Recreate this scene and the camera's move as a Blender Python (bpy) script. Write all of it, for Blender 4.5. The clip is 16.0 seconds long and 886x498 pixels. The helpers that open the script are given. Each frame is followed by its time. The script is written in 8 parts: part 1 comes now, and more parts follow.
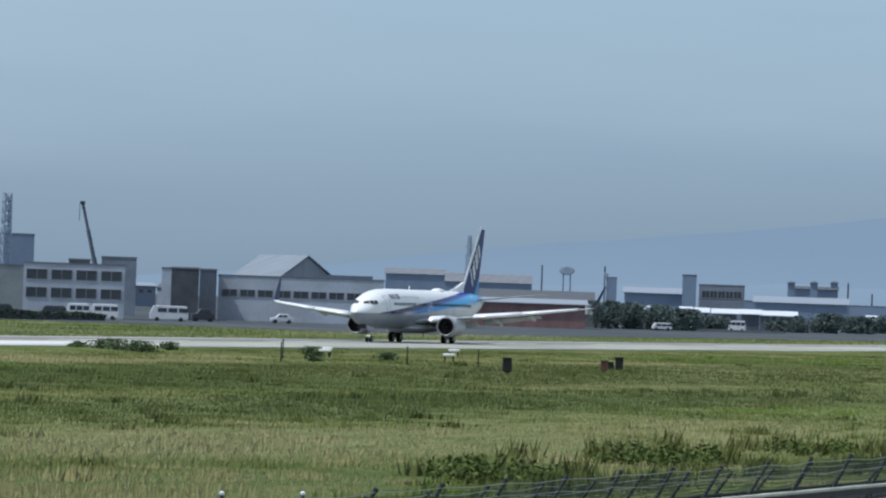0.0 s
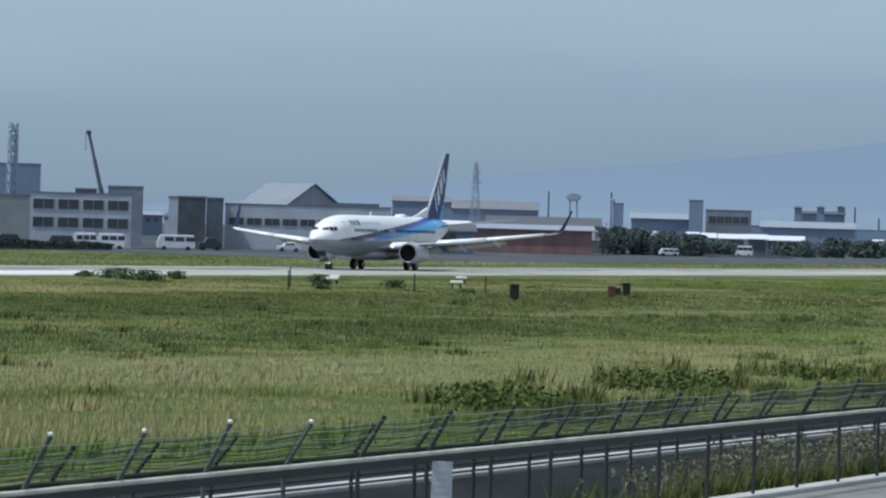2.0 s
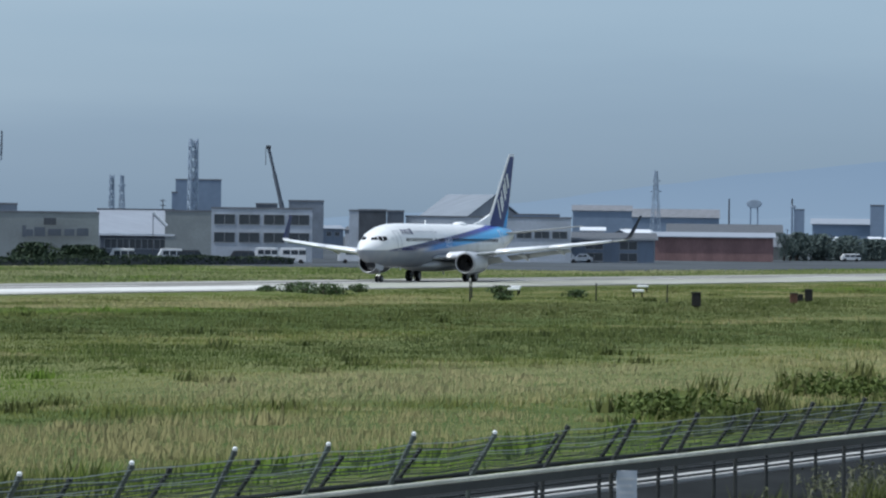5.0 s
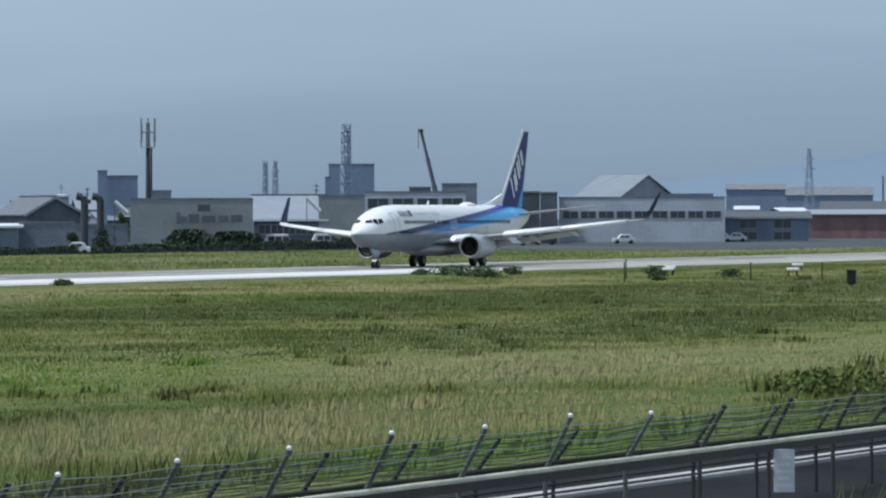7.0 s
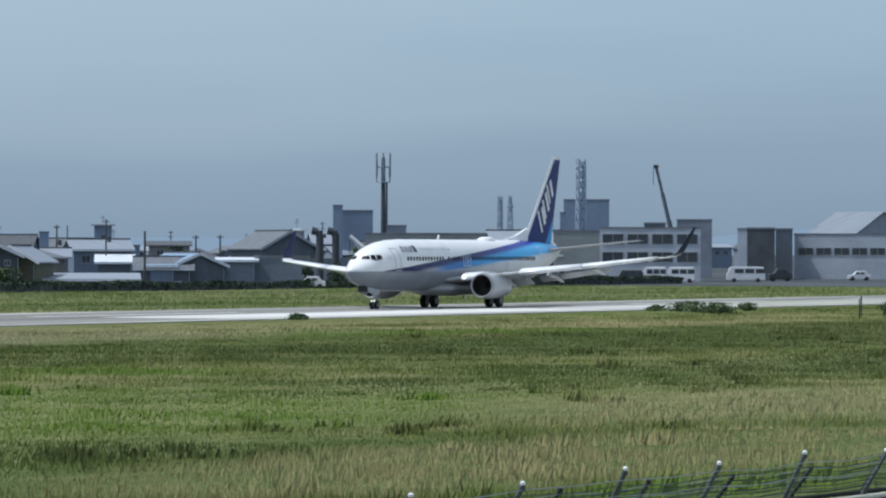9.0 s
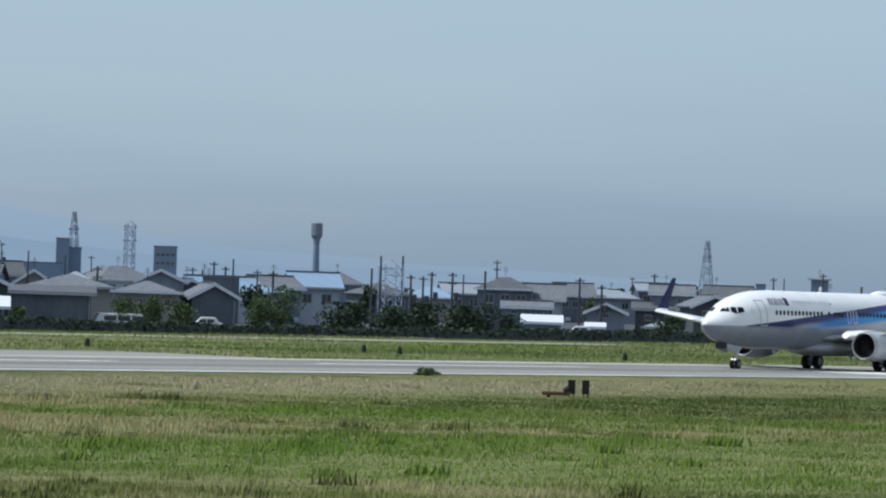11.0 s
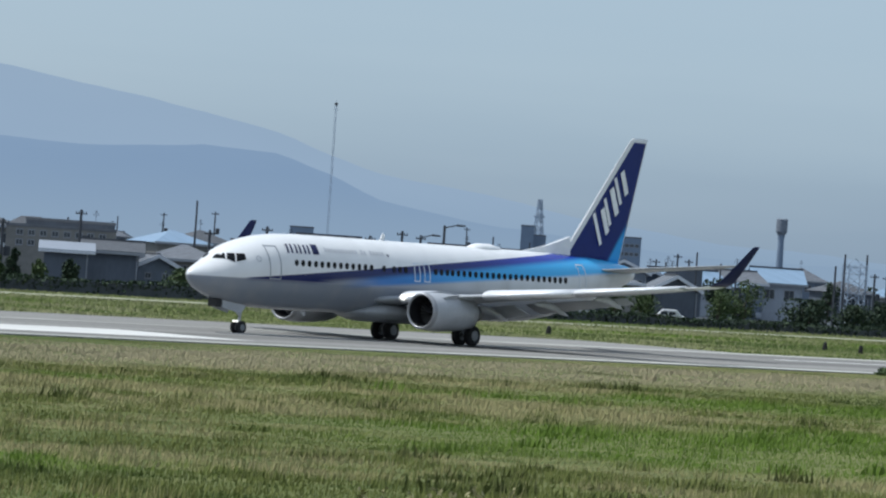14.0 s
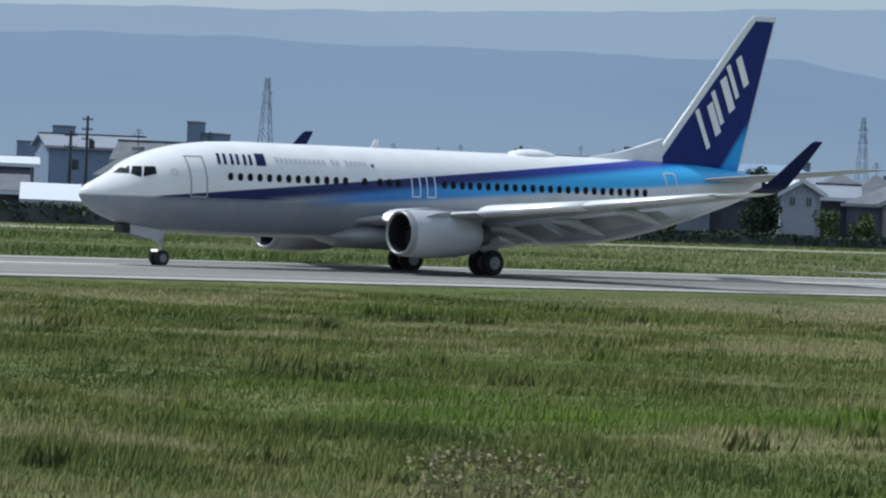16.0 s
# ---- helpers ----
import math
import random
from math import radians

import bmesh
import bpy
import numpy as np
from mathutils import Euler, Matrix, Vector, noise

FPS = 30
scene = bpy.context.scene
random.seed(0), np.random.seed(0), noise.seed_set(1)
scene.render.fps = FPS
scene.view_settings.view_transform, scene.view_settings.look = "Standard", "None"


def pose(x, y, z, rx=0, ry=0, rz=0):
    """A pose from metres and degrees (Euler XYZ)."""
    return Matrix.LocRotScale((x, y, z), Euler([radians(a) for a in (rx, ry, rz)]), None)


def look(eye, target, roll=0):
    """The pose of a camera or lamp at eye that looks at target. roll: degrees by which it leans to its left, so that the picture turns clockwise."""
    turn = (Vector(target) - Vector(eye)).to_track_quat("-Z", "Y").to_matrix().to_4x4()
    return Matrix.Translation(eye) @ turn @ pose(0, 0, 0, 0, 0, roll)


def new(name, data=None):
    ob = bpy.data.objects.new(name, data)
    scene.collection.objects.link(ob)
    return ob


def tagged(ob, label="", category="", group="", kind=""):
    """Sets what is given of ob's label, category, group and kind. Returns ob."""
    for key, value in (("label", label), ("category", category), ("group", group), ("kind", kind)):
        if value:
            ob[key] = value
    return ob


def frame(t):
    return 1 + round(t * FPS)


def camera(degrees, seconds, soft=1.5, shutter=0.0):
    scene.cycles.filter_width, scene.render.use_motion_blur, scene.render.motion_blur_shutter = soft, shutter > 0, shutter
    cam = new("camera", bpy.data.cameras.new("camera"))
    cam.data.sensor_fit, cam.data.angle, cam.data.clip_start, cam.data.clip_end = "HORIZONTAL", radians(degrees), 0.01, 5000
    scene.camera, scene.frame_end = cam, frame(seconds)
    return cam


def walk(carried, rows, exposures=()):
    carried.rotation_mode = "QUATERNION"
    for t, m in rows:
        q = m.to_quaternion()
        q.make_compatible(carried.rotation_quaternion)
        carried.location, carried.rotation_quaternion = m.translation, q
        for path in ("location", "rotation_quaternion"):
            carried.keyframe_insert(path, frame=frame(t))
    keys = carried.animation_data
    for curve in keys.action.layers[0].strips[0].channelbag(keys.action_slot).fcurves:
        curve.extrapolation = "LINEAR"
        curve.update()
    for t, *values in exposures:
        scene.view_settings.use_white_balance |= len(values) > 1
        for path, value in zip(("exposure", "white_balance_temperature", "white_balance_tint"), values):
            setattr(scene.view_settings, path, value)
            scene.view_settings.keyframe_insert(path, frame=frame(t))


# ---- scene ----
# World: x along the runway (the airliner rolls towards -x), y across it, away from the camera, z up.
EYE = (0.0, 0.0, 4.7)
cam = camera(9.86, 16.0, soft=2.2, shutter=0.0)

# seconds, heading (degrees left of +y), tilt, lean
PAN = [
    (0, -70.497, 0.545, 1.984), (0.5, -70.547, 0.392, 2.218), (1, -70.833, 0.103, 2.215), (1.5, -70.865, -0.142, 1.919),
    (2, -70.447, -0.270, 1.597), (2.5, -69.876, -0.172, 1.330), (3, -69.442, -0.036, 1.112), (3.5, -69.095, -0.033, 1.025),
    (3.7, -68.985, -0.082, 1.147), (5.8, -67.959, -0.287, 0.280), (6, -67.813, -0.307, 0.266), (6.5, -67.336, -0.357, 0.166),
    (7, -66.711, -0.400, -0.159), (7.5, -66.134, -0.401, -0.385), (8, -65.664, -0.288, -0.410), (8.5, -65.046, -0.119, -0.039),
    (9, -64.094, -0.003, 0.096), (9.5, -62.699, 0.047, -0.026), (10, -60.072, 0.128, 0.570), (10.2, -58.668, 0.169, 0.871),
    (12.3, -54.950, 0.553, 2.657), (12.5, -54.725, 0.572, 3.022), (13, -53.803, 0.587, 3.466), (13.5, -52.581, 0.465, 4.005),
    (14, -50.938, 0.102, 3.970), (14.5, -48.554, -0.346, 3.792), (15, -45.607, -0.605, 3.211), (15.5, -42.372, -0.774, 2.938),
    (16, -38.521, -0.912, 2.433),
]


def aim(heading, tilt, lean):
    a, b = radians(heading), radians(tilt)
    way = Vector((-math.sin(a) * math.cos(b), math.cos(a) * math.cos(b), math.sin(b)))
    return look(EYE, Vector(EYE) + way * 100, lean)


walk(cam, [(t, aim(a, b, c)) for t, a, b, c in PAN], [(0, 0.05, 6050, 8), (8.5, 0.05, 6050, 8), (10, 0.08, 6200, 8), (15, 0.08, 6200, 8), (16, 0.0, 6100, 8)])

# ---- light ----
SUN_WAY = Vector((-0.30, 0.42, 0.86)).normalized()
world = bpy.data.worlds.new("hazy_sky")
scene.world = world
world.use_nodes = True
wt = world.node_tree
wt.nodes.clear()
w_out = wt.nodes.new("ShaderNodeOutputWorld")
w_add = wt.nodes.new("ShaderNodeAddShader")
w_sky = wt.nodes.new("ShaderNodeTexSky")
w_sky.sky_type, w_sky.sun_disc = "NISHITA", False
w_sky.sun_elevation = math.asin(SUN_WAY.z)
w_sky.sun_rotation = math.atan2(SUN_WAY.x, SUN_WAY.y)
w_sky.air_density, w_sky.dust_density, w_sky.ozone_density = 1.0, 0.6, 3.0
w_b1 = wt.nodes.new("ShaderNodeBackground")
w_b1.inputs[1].default_value = 0.03
w_b2 = wt.nodes.new("ShaderNodeBackground")
w_b2.inputs[1].default_value = 0.72
w_tc = wt.nodes.new("ShaderNodeTexCoord")
w_sep = wt.nodes.new("ShaderNodeSeparateXYZ")
w_map = wt.nodes.new("ShaderNodeMapping")
w_map.inputs["Scale"].default_value = (3.0, 3.0, 26.0)
w_noise = wt.nodes.new("ShaderNodeTexNoise")
w_noise.inputs["Scale"].default_value, w_noise.inputs["Detail"].default_value = 1.3, 4.0
w_ma = wt.nodes.new("ShaderNodeMath")
w_ma.operation, w_ma.inputs[1].default_value, w_ma.inputs[2].default_value = "MULTIPLY_ADD", 0.05, -0.025
w_sum = wt.nodes.new("ShaderNodeMath")
w_ramp = wt.nodes.new("ShaderNodeValToRGB")
els = w_ramp.color_ramp.elements
els[0].position, els[0].color = 0.0, (0.160, 0.262, 0.405, 1)
els[1].position, els[1].color = 1.0, (0.50, 0.57, 0.66, 1)
for pos, col in ((0.018, (0.195, 0.300, 0.450, 1)), (0.034, (0.275, 0.385, 0.525, 1)), (0.055, (0.35, 0.455, 0.58, 1)), (0.11, (0.45, 0.53, 0.62, 1)), (0.35, (0.52, 0.59, 0.67, 1))):
    els.new(pos).color = col
wl = wt.links.new
wl(w_tc.outputs["Generated"], w_sep.inputs[0])
wl(w_tc.outputs["Generated"], w_map.inputs[0])
wl(w_map.outputs[0], w_noise.inputs["Vector"])
wl(w_noise.outputs["Fac"], w_ma.inputs[0])
wl(w_ma.outputs[0], w_sum.inputs[0])
w_side = wt.nodes.new("ShaderNodeMath")
w_side.operation, w_side.inputs[1].default_value, w_side.inputs[2].default_value = "MULTIPLY_ADD", -0.13, 0.117
w_both = wt.nodes.new("ShaderNodeMath")
wl(w_sep.outputs["X"], w_side.inputs[0])
wl(w_side.outputs[0], w_both.inputs[0])
wl(w_sep.outputs["Z"], w_both.inputs[1])
wl(w_both.outputs[0], w_sum.inputs[1])
wl(w_sum.outputs[0], w_ramp.inputs[0])
wl(w_ramp.outputs[0], w_b2.inputs[0])
wl(w_sky.outputs[0], w_b1.inputs[0])
wl(w_b1.outputs[0], w_add.inputs[0])
wl(w_b2.outputs[0], w_add.inputs[1])
wl(w_add.outputs[0], w_out.inputs[0])

sun_data = bpy.data.lights.new("sun", "SUN")
sun_data.energy, sun_data.angle, sun_data.color = 3.5, radians(1.5), (1.0, 0.97, 0.92)
sun = new("sun", sun_data)
sun.matrix_world = look(SUN_WAY * 500, (0, 0, 0))


# ---- materials ----
class Nodes:
    """A short hand for node materials."""

    def __init__(self, name, rough=0.7, metal=0.0, spec=0.5):
        self.mat = bpy.data.materials.new(name)
        self.mat.use_nodes = True
        self.tree = self.mat.node_tree
        self.bsdf = self.tree.nodes["Principled BSDF"]
        self.bsdf.inputs["Roughness"].default_value = rough
        self.bsdf.inputs["Metallic"].default_value = metal
        self.bsdf.inputs["Specular IOR Level"].default_value = spec

    def add(self, kind, **sets):
        n = self.tree.nodes.new("ShaderNode" + kind)
        for k, v in sets.items():
            setattr(n, k, v)
        return n

    def link(self, a, b):
        self.tree.links.new(a, b)

    def put(self, value, socket):
        if isinstance(value, (int, float)):
            socket.default_value = value
        elif isinstance(value, tuple):
            socket.default_value = (*value, 1)[:4]
        else:
            self.link(value, socket)

    def math(self, op, a, b=0.0, c=0.0):
        n = self.add("Math", operation=op)
        for s, v in zip(n.inputs, (a, b, c)):
            self.put(v, s)
        return n.outputs[0]

    def step(self, v, lo, hi):
        n = self.add("MapRange", interpolation_type="SMOOTHSTEP")
        self.put(v, n.inputs[0])
        n.inputs[1].default_value, n.inputs[2].default_value = lo, hi
        return n.outputs[0]

    def mix(self, f, a, b, how="MIX"):
        n = self.add("Mix", data_type="RGBA", blend_type=how)
        self.put(f, n.inputs[0])
        self.put(a, n.inputs[6])
        self.put(b, n.inputs[7])
        return n.outputs[2]

    def noise(self, scale, detail=3.0, vec=None, stretch=None):
        n = self.add("TexNoise")
        n.inputs["Scale"].default_value, n.inputs["Detail"].default_value = scale, detail
        if vec is None:
            vec = self.add("NewGeometry").outputs["Position"]
        if stretch:
            m = self.add("Mapping")
            m.inputs["Scale"].default_value = stretch
            self.link(vec, m.inputs[0])
            vec = m.outputs[0]
        self.link(vec, n.inputs["Vector"])
        return n.outputs["Fac"]

    def bump(self, height, strength=0.3, dist=0.05):
        n = self.add("Bump")
        n.inputs["Strength"].default_value, n.inputs["Distance"].default_value = strength, dist
        self.link(height, n.inputs["Height"])
        self.link(n.outputs[0], self.bsdf.inputs["Normal"])

    def colour(self, value):
        self.put(value, self.bsdf.inputs["Base Color"])
        return self.mat


def tone(c, k):
    return tuple(min(1.0, v * k) for v in c)


def surface(name, c, rough=0.7, metal=0.0, vary=0.25, scale=1.0, stretch=None, bump=0.0, spec=0.5, grain=9.0, pieces=False):
    """A plain surface with variation at two scales, dirt and a little relief."""
    m = Nodes(name, rough, metal, spec)
    a = m.noise(scale, 4, stretch=stretch)
    b = m.noise(scale * grain, 3, stretch=stretch)
    f = m.math("ADD", m.math("MULTIPLY", a, 0.65), m.math("MULTIPLY", b, 0.35))
    if pieces:
        f = m.math("ADD", m.math("MULTIPLY", f, 0.6), m.math("MULTIPLY", m.add("ObjectInfo").outputs["Random"], 0.4))
    col = m.mix(m.step(f, 0.3, 0.7), tone(c, 1 - vary), tone(c, 1 + vary))
    if bump:
        m.bump(b, bump, 0.04)
    return m.colour(col)


def glass_mat(name, c=(0.02, 0.025, 0.03), rough=0.12, spec=0.6):
    m = Nodes(name, rough, 0.0, spec)
    f = m.noise(0.6, 2)
    return m.colour(m.mix(f, tone(c, 0.7), tone(c, 1.4)))


# ---- mesh helpers ----
def part(name, bm, material, parent=None, label="", smooth=False):
    me = bpy.data.meshes.new(name)
    bm.normal_update()
    bm.to_mesh(me)
    bm.free()
    if smooth:
        me.polygons.foreach_set("use_smooth", [True] * len(me.polygons))
    me.materials.append(material)
    ob = new(name, me)
    ob.parent = parent
    if label:
        tagged(ob, label)
    return ob


def again(ob, name, x=0, y=0, z=0, parent=None, rz=0, scale=None):
    """Another object on the same mesh."""
    o = new(name, ob.data)
    o.parent = parent
    o.matrix_basis = pose(x, y, z, 0, 0, rz) @ Matrix.Diagonal((*(scale or (1, 1, 1)), 1))
    return o


def empty(name, x=0, y=0, z=0, rz=0):
    e = new(name)
    e.empty_display_size = 0.3
    e.matrix_basis = pose(x, y, z, 0, 0, rz)
    return e


def box(bm, x0, x1, y0, y1, z0, z1, bevel=0.0):
    vs = [bm.verts.new((x, y, z)) for z in (z0, z1) for y in (y0, y1) for x in (x0, x1)]
    fs = [bm.faces.new([vs[i] for i in q]) for q in ((0, 2, 3, 1), (4, 5, 7, 6), (0, 1, 5, 4), (2, 6, 7, 3), (0, 4, 6, 2), (1, 3, 7, 5))]
    if bevel:
        es = list({e for f in fs for e in f.edges})
        bmesh.ops.bevel(bm, geom=es, offset=bevel, segments=1, affect="EDGES")
    return bm


def boxed(*a, bevel=0.0):
    return box(bmesh.new(), *a, bevel=bevel)


def tube(bm, a, b, r0, r1=None, n=8, caps=True):
    a, b = Vector(a), Vector(b)
    r1 = r0 if r1 is None else r1
    q = (b - a).to_track_quat("Z", "Y")
    rings = []
    for c, r in ((a, r0), (b, r1)):
        rings.append([bm.verts.new(c + q @ Vector((r * math.cos(k * 2 * math.pi / n), r * math.sin(k * 2 * math.pi / n), 0))) for k in range(n)])
    for k in range(n):
        bm.faces.new((rings[0][k], rings[0][(k + 1) % n], rings[1][(k + 1) % n], rings[1][k]))
    if caps:
        bm.faces.new(rings[0][::-1])
        bm.faces.new(rings[1])
    return bm


def tubed(a, b, r0, r1=None, n=8):
    return tube(bmesh.new(), a, b, r0, r1, n)


def lathe(bm, profile, centre, axis="X", n=24, close=True):
    """Turn (along, radius) pairs round an axis through centre."""
    rings = []
    for s, r in profile:
        ring = []
        for k in range(n):
            c, d = r * math.cos(2 * math.pi * k / n), r * math.sin(2 * math.pi * k / n)
            v = {"X": (s, c, d), "Y": (c, s, d), "Z": (c, d, s)}[axis]
            ring.append(bm.verts.new(Vector(centre) + Vector(v)))
        rings.append(ring)
    for a, b in zip(rings, rings[1:]):
        for k in range(n):
            bm.faces.new((a[k], a[(k + 1) % n], b[(k + 1) % n], b[k]))
    if close:
        bm.faces.new(rings[0][::-1])
        bm.faces.new(rings[-1])
    bmesh.ops.recalc_face_normals(bm, faces=bm.faces)
    return bm


def loft(bm, rings, caps=True):
    rows = [[bm.verts.new(p) for p in ring] for ring in rings]
    n = len(rows[0])
    for a, b in zip(rows, rows[1:]):
        for k in range(n):
            bm.faces.new((a[k], a[(k + 1) % n], b[(k + 1) % n], b[k]))
    if caps:
        bm.faces.new(rows[0][::-1])
        bm.faces.new(rows[-1])
    bmesh.ops.recalc_face_normals(bm, faces=bm.faces)
    return bm


def prism(bm, outline, depth):
    """Extrude an outline of points by the vector depth."""
    a = [bm.verts.new(p) for p in outline]
    b = [bm.verts.new(Vector(p) + Vector(depth)) for p in outline]
    n = len(a)
    for k in range(n):
        bm.faces.new((a[k], a[(k + 1) % n], b[(k + 1) % n], b[k]))
    bm.faces.new(a[::-1])
    bm.faces.new(b)
    bmesh.ops.recalc_face_normals(bm, faces=bm.faces)
    return bm


# ---- the airliner: x aft of the nose tip, port side at -y, z above the runway ----
FUS = [  # x, top, bottom, half width
    (0, 3.06, 2.90, 0.08), (0.12, 3.22, 2.68, 0.29), (0.35, 3.38, 2.46, 0.50), (0.8, 3.58, 2.18, 0.78), (1.4, 3.88, 1.95, 1.05), (1.9, 4.20, 1.80, 1.24),
    (2.3, 4.43, 1.72, 1.38), (2.8, 4.65, 1.63, 1.51), (3.3, 4.82, 1.57, 1.61), (4.0, 5.01, 1.50, 1.71), (5.0, 5.21, 1.43, 1.80), (6.3, 5.35, 1.38, 1.86),
    (8, 5.41, 1.37, 1.88), (14, 5.41, 1.37, 1.88), (20, 5.41, 1.37, 1.88), (26, 5.41, 1.37, 1.88), (28, 5.41, 1.50, 1.86), (30, 5.39, 1.82, 1.76), (32, 5.35, 2.28, 1.56),
    (34, 5.27, 2.84, 1.26), (36, 5.13, 3.42, 0.86), (37.2, 4.97, 3.86, 0.54), (37.9, 4.78, 4.16, 0.30), (38.05, 4.68, 4.28, 0.18)]
FX = np.array([f[0] for f in FUS])


def section(x):
    return [float(np.interp(x, FX, [f[k] for f in FUS])) for k in (1, 2, 3)]


def side_y(x, z):
    """Half width of the fuselage at x and height z."""
    top, bottom, w = section(x)
    c, hh = (top + bottom) / 2, (top - bottom) / 2
    return w * math.sqrt(max(0.0, 1 - ((z - c) / hh) ** 2))


def livery():
    m = Nodes("airliner_paint", 0.25, 0.0, 0.35)
    pos = m.add("TexCoord").outputs["Object"]
    sep = m.add("SeparateXYZ")
    m.link(pos, sep.inputs[0])
    x, z = sep.outputs[0], sep.outputs[2]
    top = m.math("MULTIPLY_ADD", x, 0.088, 2.72)
    mid = m.math("MAXIMUM", 2.95, m.math("MULTIPLY_ADD", x, 0.0925, 2.22))
    low = m.math("MULTIPLY_ADD", x, 0.072, 2.0)
    over = m.step(m.math("SUBTRACT", z, top), -0.02, 0.02)
    dark = m.step(m.math("SUBTRACT", z, mid), -0.22, 0.16)
    dark = m.math("MAXIMUM", dark, m.math("MULTIPLY", m.step(m.math("SUBTRACT", z, 2.95), -0.01, 0.02), m.step(x, 10.5, 8.0)))
    light = m.math("MULTIPLY", m.step(m.math("SUBTRACT", z, low), -0.14, 0.12), m.step(x, 9.5, 13.5))
    aft = m.step(x, 13.0, 27.0)
    dirt = m.noise(0.7, 4, pos, (1, 1, 0.3))
    # Belly is grey paint, set darker here for the shade underneath.
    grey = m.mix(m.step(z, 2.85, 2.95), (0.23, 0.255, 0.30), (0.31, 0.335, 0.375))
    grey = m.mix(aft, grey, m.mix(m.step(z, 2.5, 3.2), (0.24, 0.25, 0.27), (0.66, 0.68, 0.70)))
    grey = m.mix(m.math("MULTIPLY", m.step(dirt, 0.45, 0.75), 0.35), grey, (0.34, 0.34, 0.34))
    sky_blue = m.mix(aft, (0.04, 0.17, 0.46), (0.06, 0.44, 0.84))
    col = m.mix(light, grey, sky_blue)
    col = m.mix(dark, col, m.mix(m.step(x, 16.0, 30.0), (0.006, 0.014, 0.10), (0.018, 0.040, 0.34)))
    start = m.step(x, 2.6, 3.2)
    white = m.mix(m.step(dirt, 0.3, 0.8), (0.80, 0.81, 0.82), (0.72, 0.73, 0.74))
    fore = m.mix(m.step(z, 2.9, 2.98), grey, white)
    col = m.mix(over, col, white)
    return m.colour(m.mix(start, fore, col))


def fin_paint():
    m = Nodes("fin_paint", 0.3, 0.0, 0.2)
    pos = m.add("TexCoord").outputs["Object"]
    sep = m.add("SeparateXYZ")
    m.link(pos, sep.inputs[0])
    x, z = sep.outputs[0], sep.outputs[2]
    lead = m.math("SUBTRACT", x, m.math("MULTIPLY_ADD", z, 0.845, 27.0))
    white = m.mix(m.noise(0.8, 3, pos), (0.78, 0.79, 0.80), (0.70, 0.71, 0.72))
    blue = m.mix(m.noise(1.5, 3, pos), (0.006, 0.016, 0.125), (0.009, 0.022, 0.16))
    low = m.math("ADD", m.math("SUBTRACT", x, 35.4), m.math("MULTIPLY", m.math("SUBTRACT", 7.0, z), 0.75))
    blue = m.mix(m.math("MULTIPLY", m.step(low, 1.35, 1.75), m.step(z, 7.9, 6.3)), blue, (0.04, 0.34, 0.72))
    trail = m.math("SUBTRACT", m.math("MULTIPLY_ADD", z, 0.2788, 35.29), x)
    inside = m.math("MULTIPLY", m.step(trail, 0.05, 0.09), m.step(z, 12.08, 12.03))
    return m.colour(m.mix(m.math("MULTIPLY", inside, m.step(lead, 0.22, 0.27)), white, blue))


PAINT, FIN_PAINT = livery(), fin_paint()
WING_GREY = surface("wing_grey_paint", (0.36, 0.38, 0.40), 0.35, 0.0, 0.12, 0.8)
LIGHT_GREY = surface("pale_grey_paint", (0.56, 0.58, 0.60), 0.4, 0.0, 0.1, 1.0)
BARE = surface("bare_aluminium", (0.84, 0.85, 0.87), 0.35, 0.25, 0.05, 2.0)
NACELLE = surface("nacelle_grey_paint", (0.42, 0.44, 0.47), 0.3, 0.0, 0.12, 0.9)
LIP = surface("intake_lip_metal", (0.30, 0.31, 0.33), 0.4, 0.4, 0.1, 2.0)
HOT = surface("exhaust_metal", (0.10, 0.10, 0.10), 0.5, 0.6, 0.3, 2.0)
DARK_IN = surface("intake_dark", (0.02, 0.02, 0.023), 0.5, 0.2, 0.3, 3.0)
TYRE = surface("tyre_rubber", (0.02, 0.02, 0.022), 0.85, 0.0, 0.3, 6.0)
HUB = surface("wheel_hub_grey", (0.22, 0.23, 0.24), 0.4, 0.3, 0.2, 5.0)
STRUT = surface("gear_strut_grey", (0.50, 0.51, 0.52), 0.4, 0.2, 0.2, 3.0)
NAVY = surface("navy_paint", (0.006, 0.011, 0.070), 0.35, 0.0, 0.15, 2.0, spec=0.2)
MARK_WHITE = surface("white_marking", (0.80, 0.81, 0.82), 0.3, 0.0, 0.05, 2.0)
MARK_GREY = surface("grey_marking", (0.50, 0.52, 0.56), 0.3, 0.0, 0.05, 2.0)
LINE_GREY = surface("door_outline_grey", (0.30, 0.32, 0.36), 0.4, 0.0, 0.05, 2.0)
LINE_PALE = surface("door_outline_pale", (0.62, 0.68, 0.76), 0.4, 0.0, 0.05, 2.0)
CABIN_GLASS = glass_mat("cabin_glass", (0.006, 0.007, 0.010), 0.45, 0.12)


def glow_mat(name, c, strength):
    m = Nodes(name, 0.2)
    m.bsdf.inputs["Emission Color"].default_value = (*c, 1)
    m.bsdf.inputs["Emission Strength"].default_value = strength
    return m.colour(c)


LANDING = glow_mat("landing_light_glass", (1.0, 0.97, 0.9), 1.1)


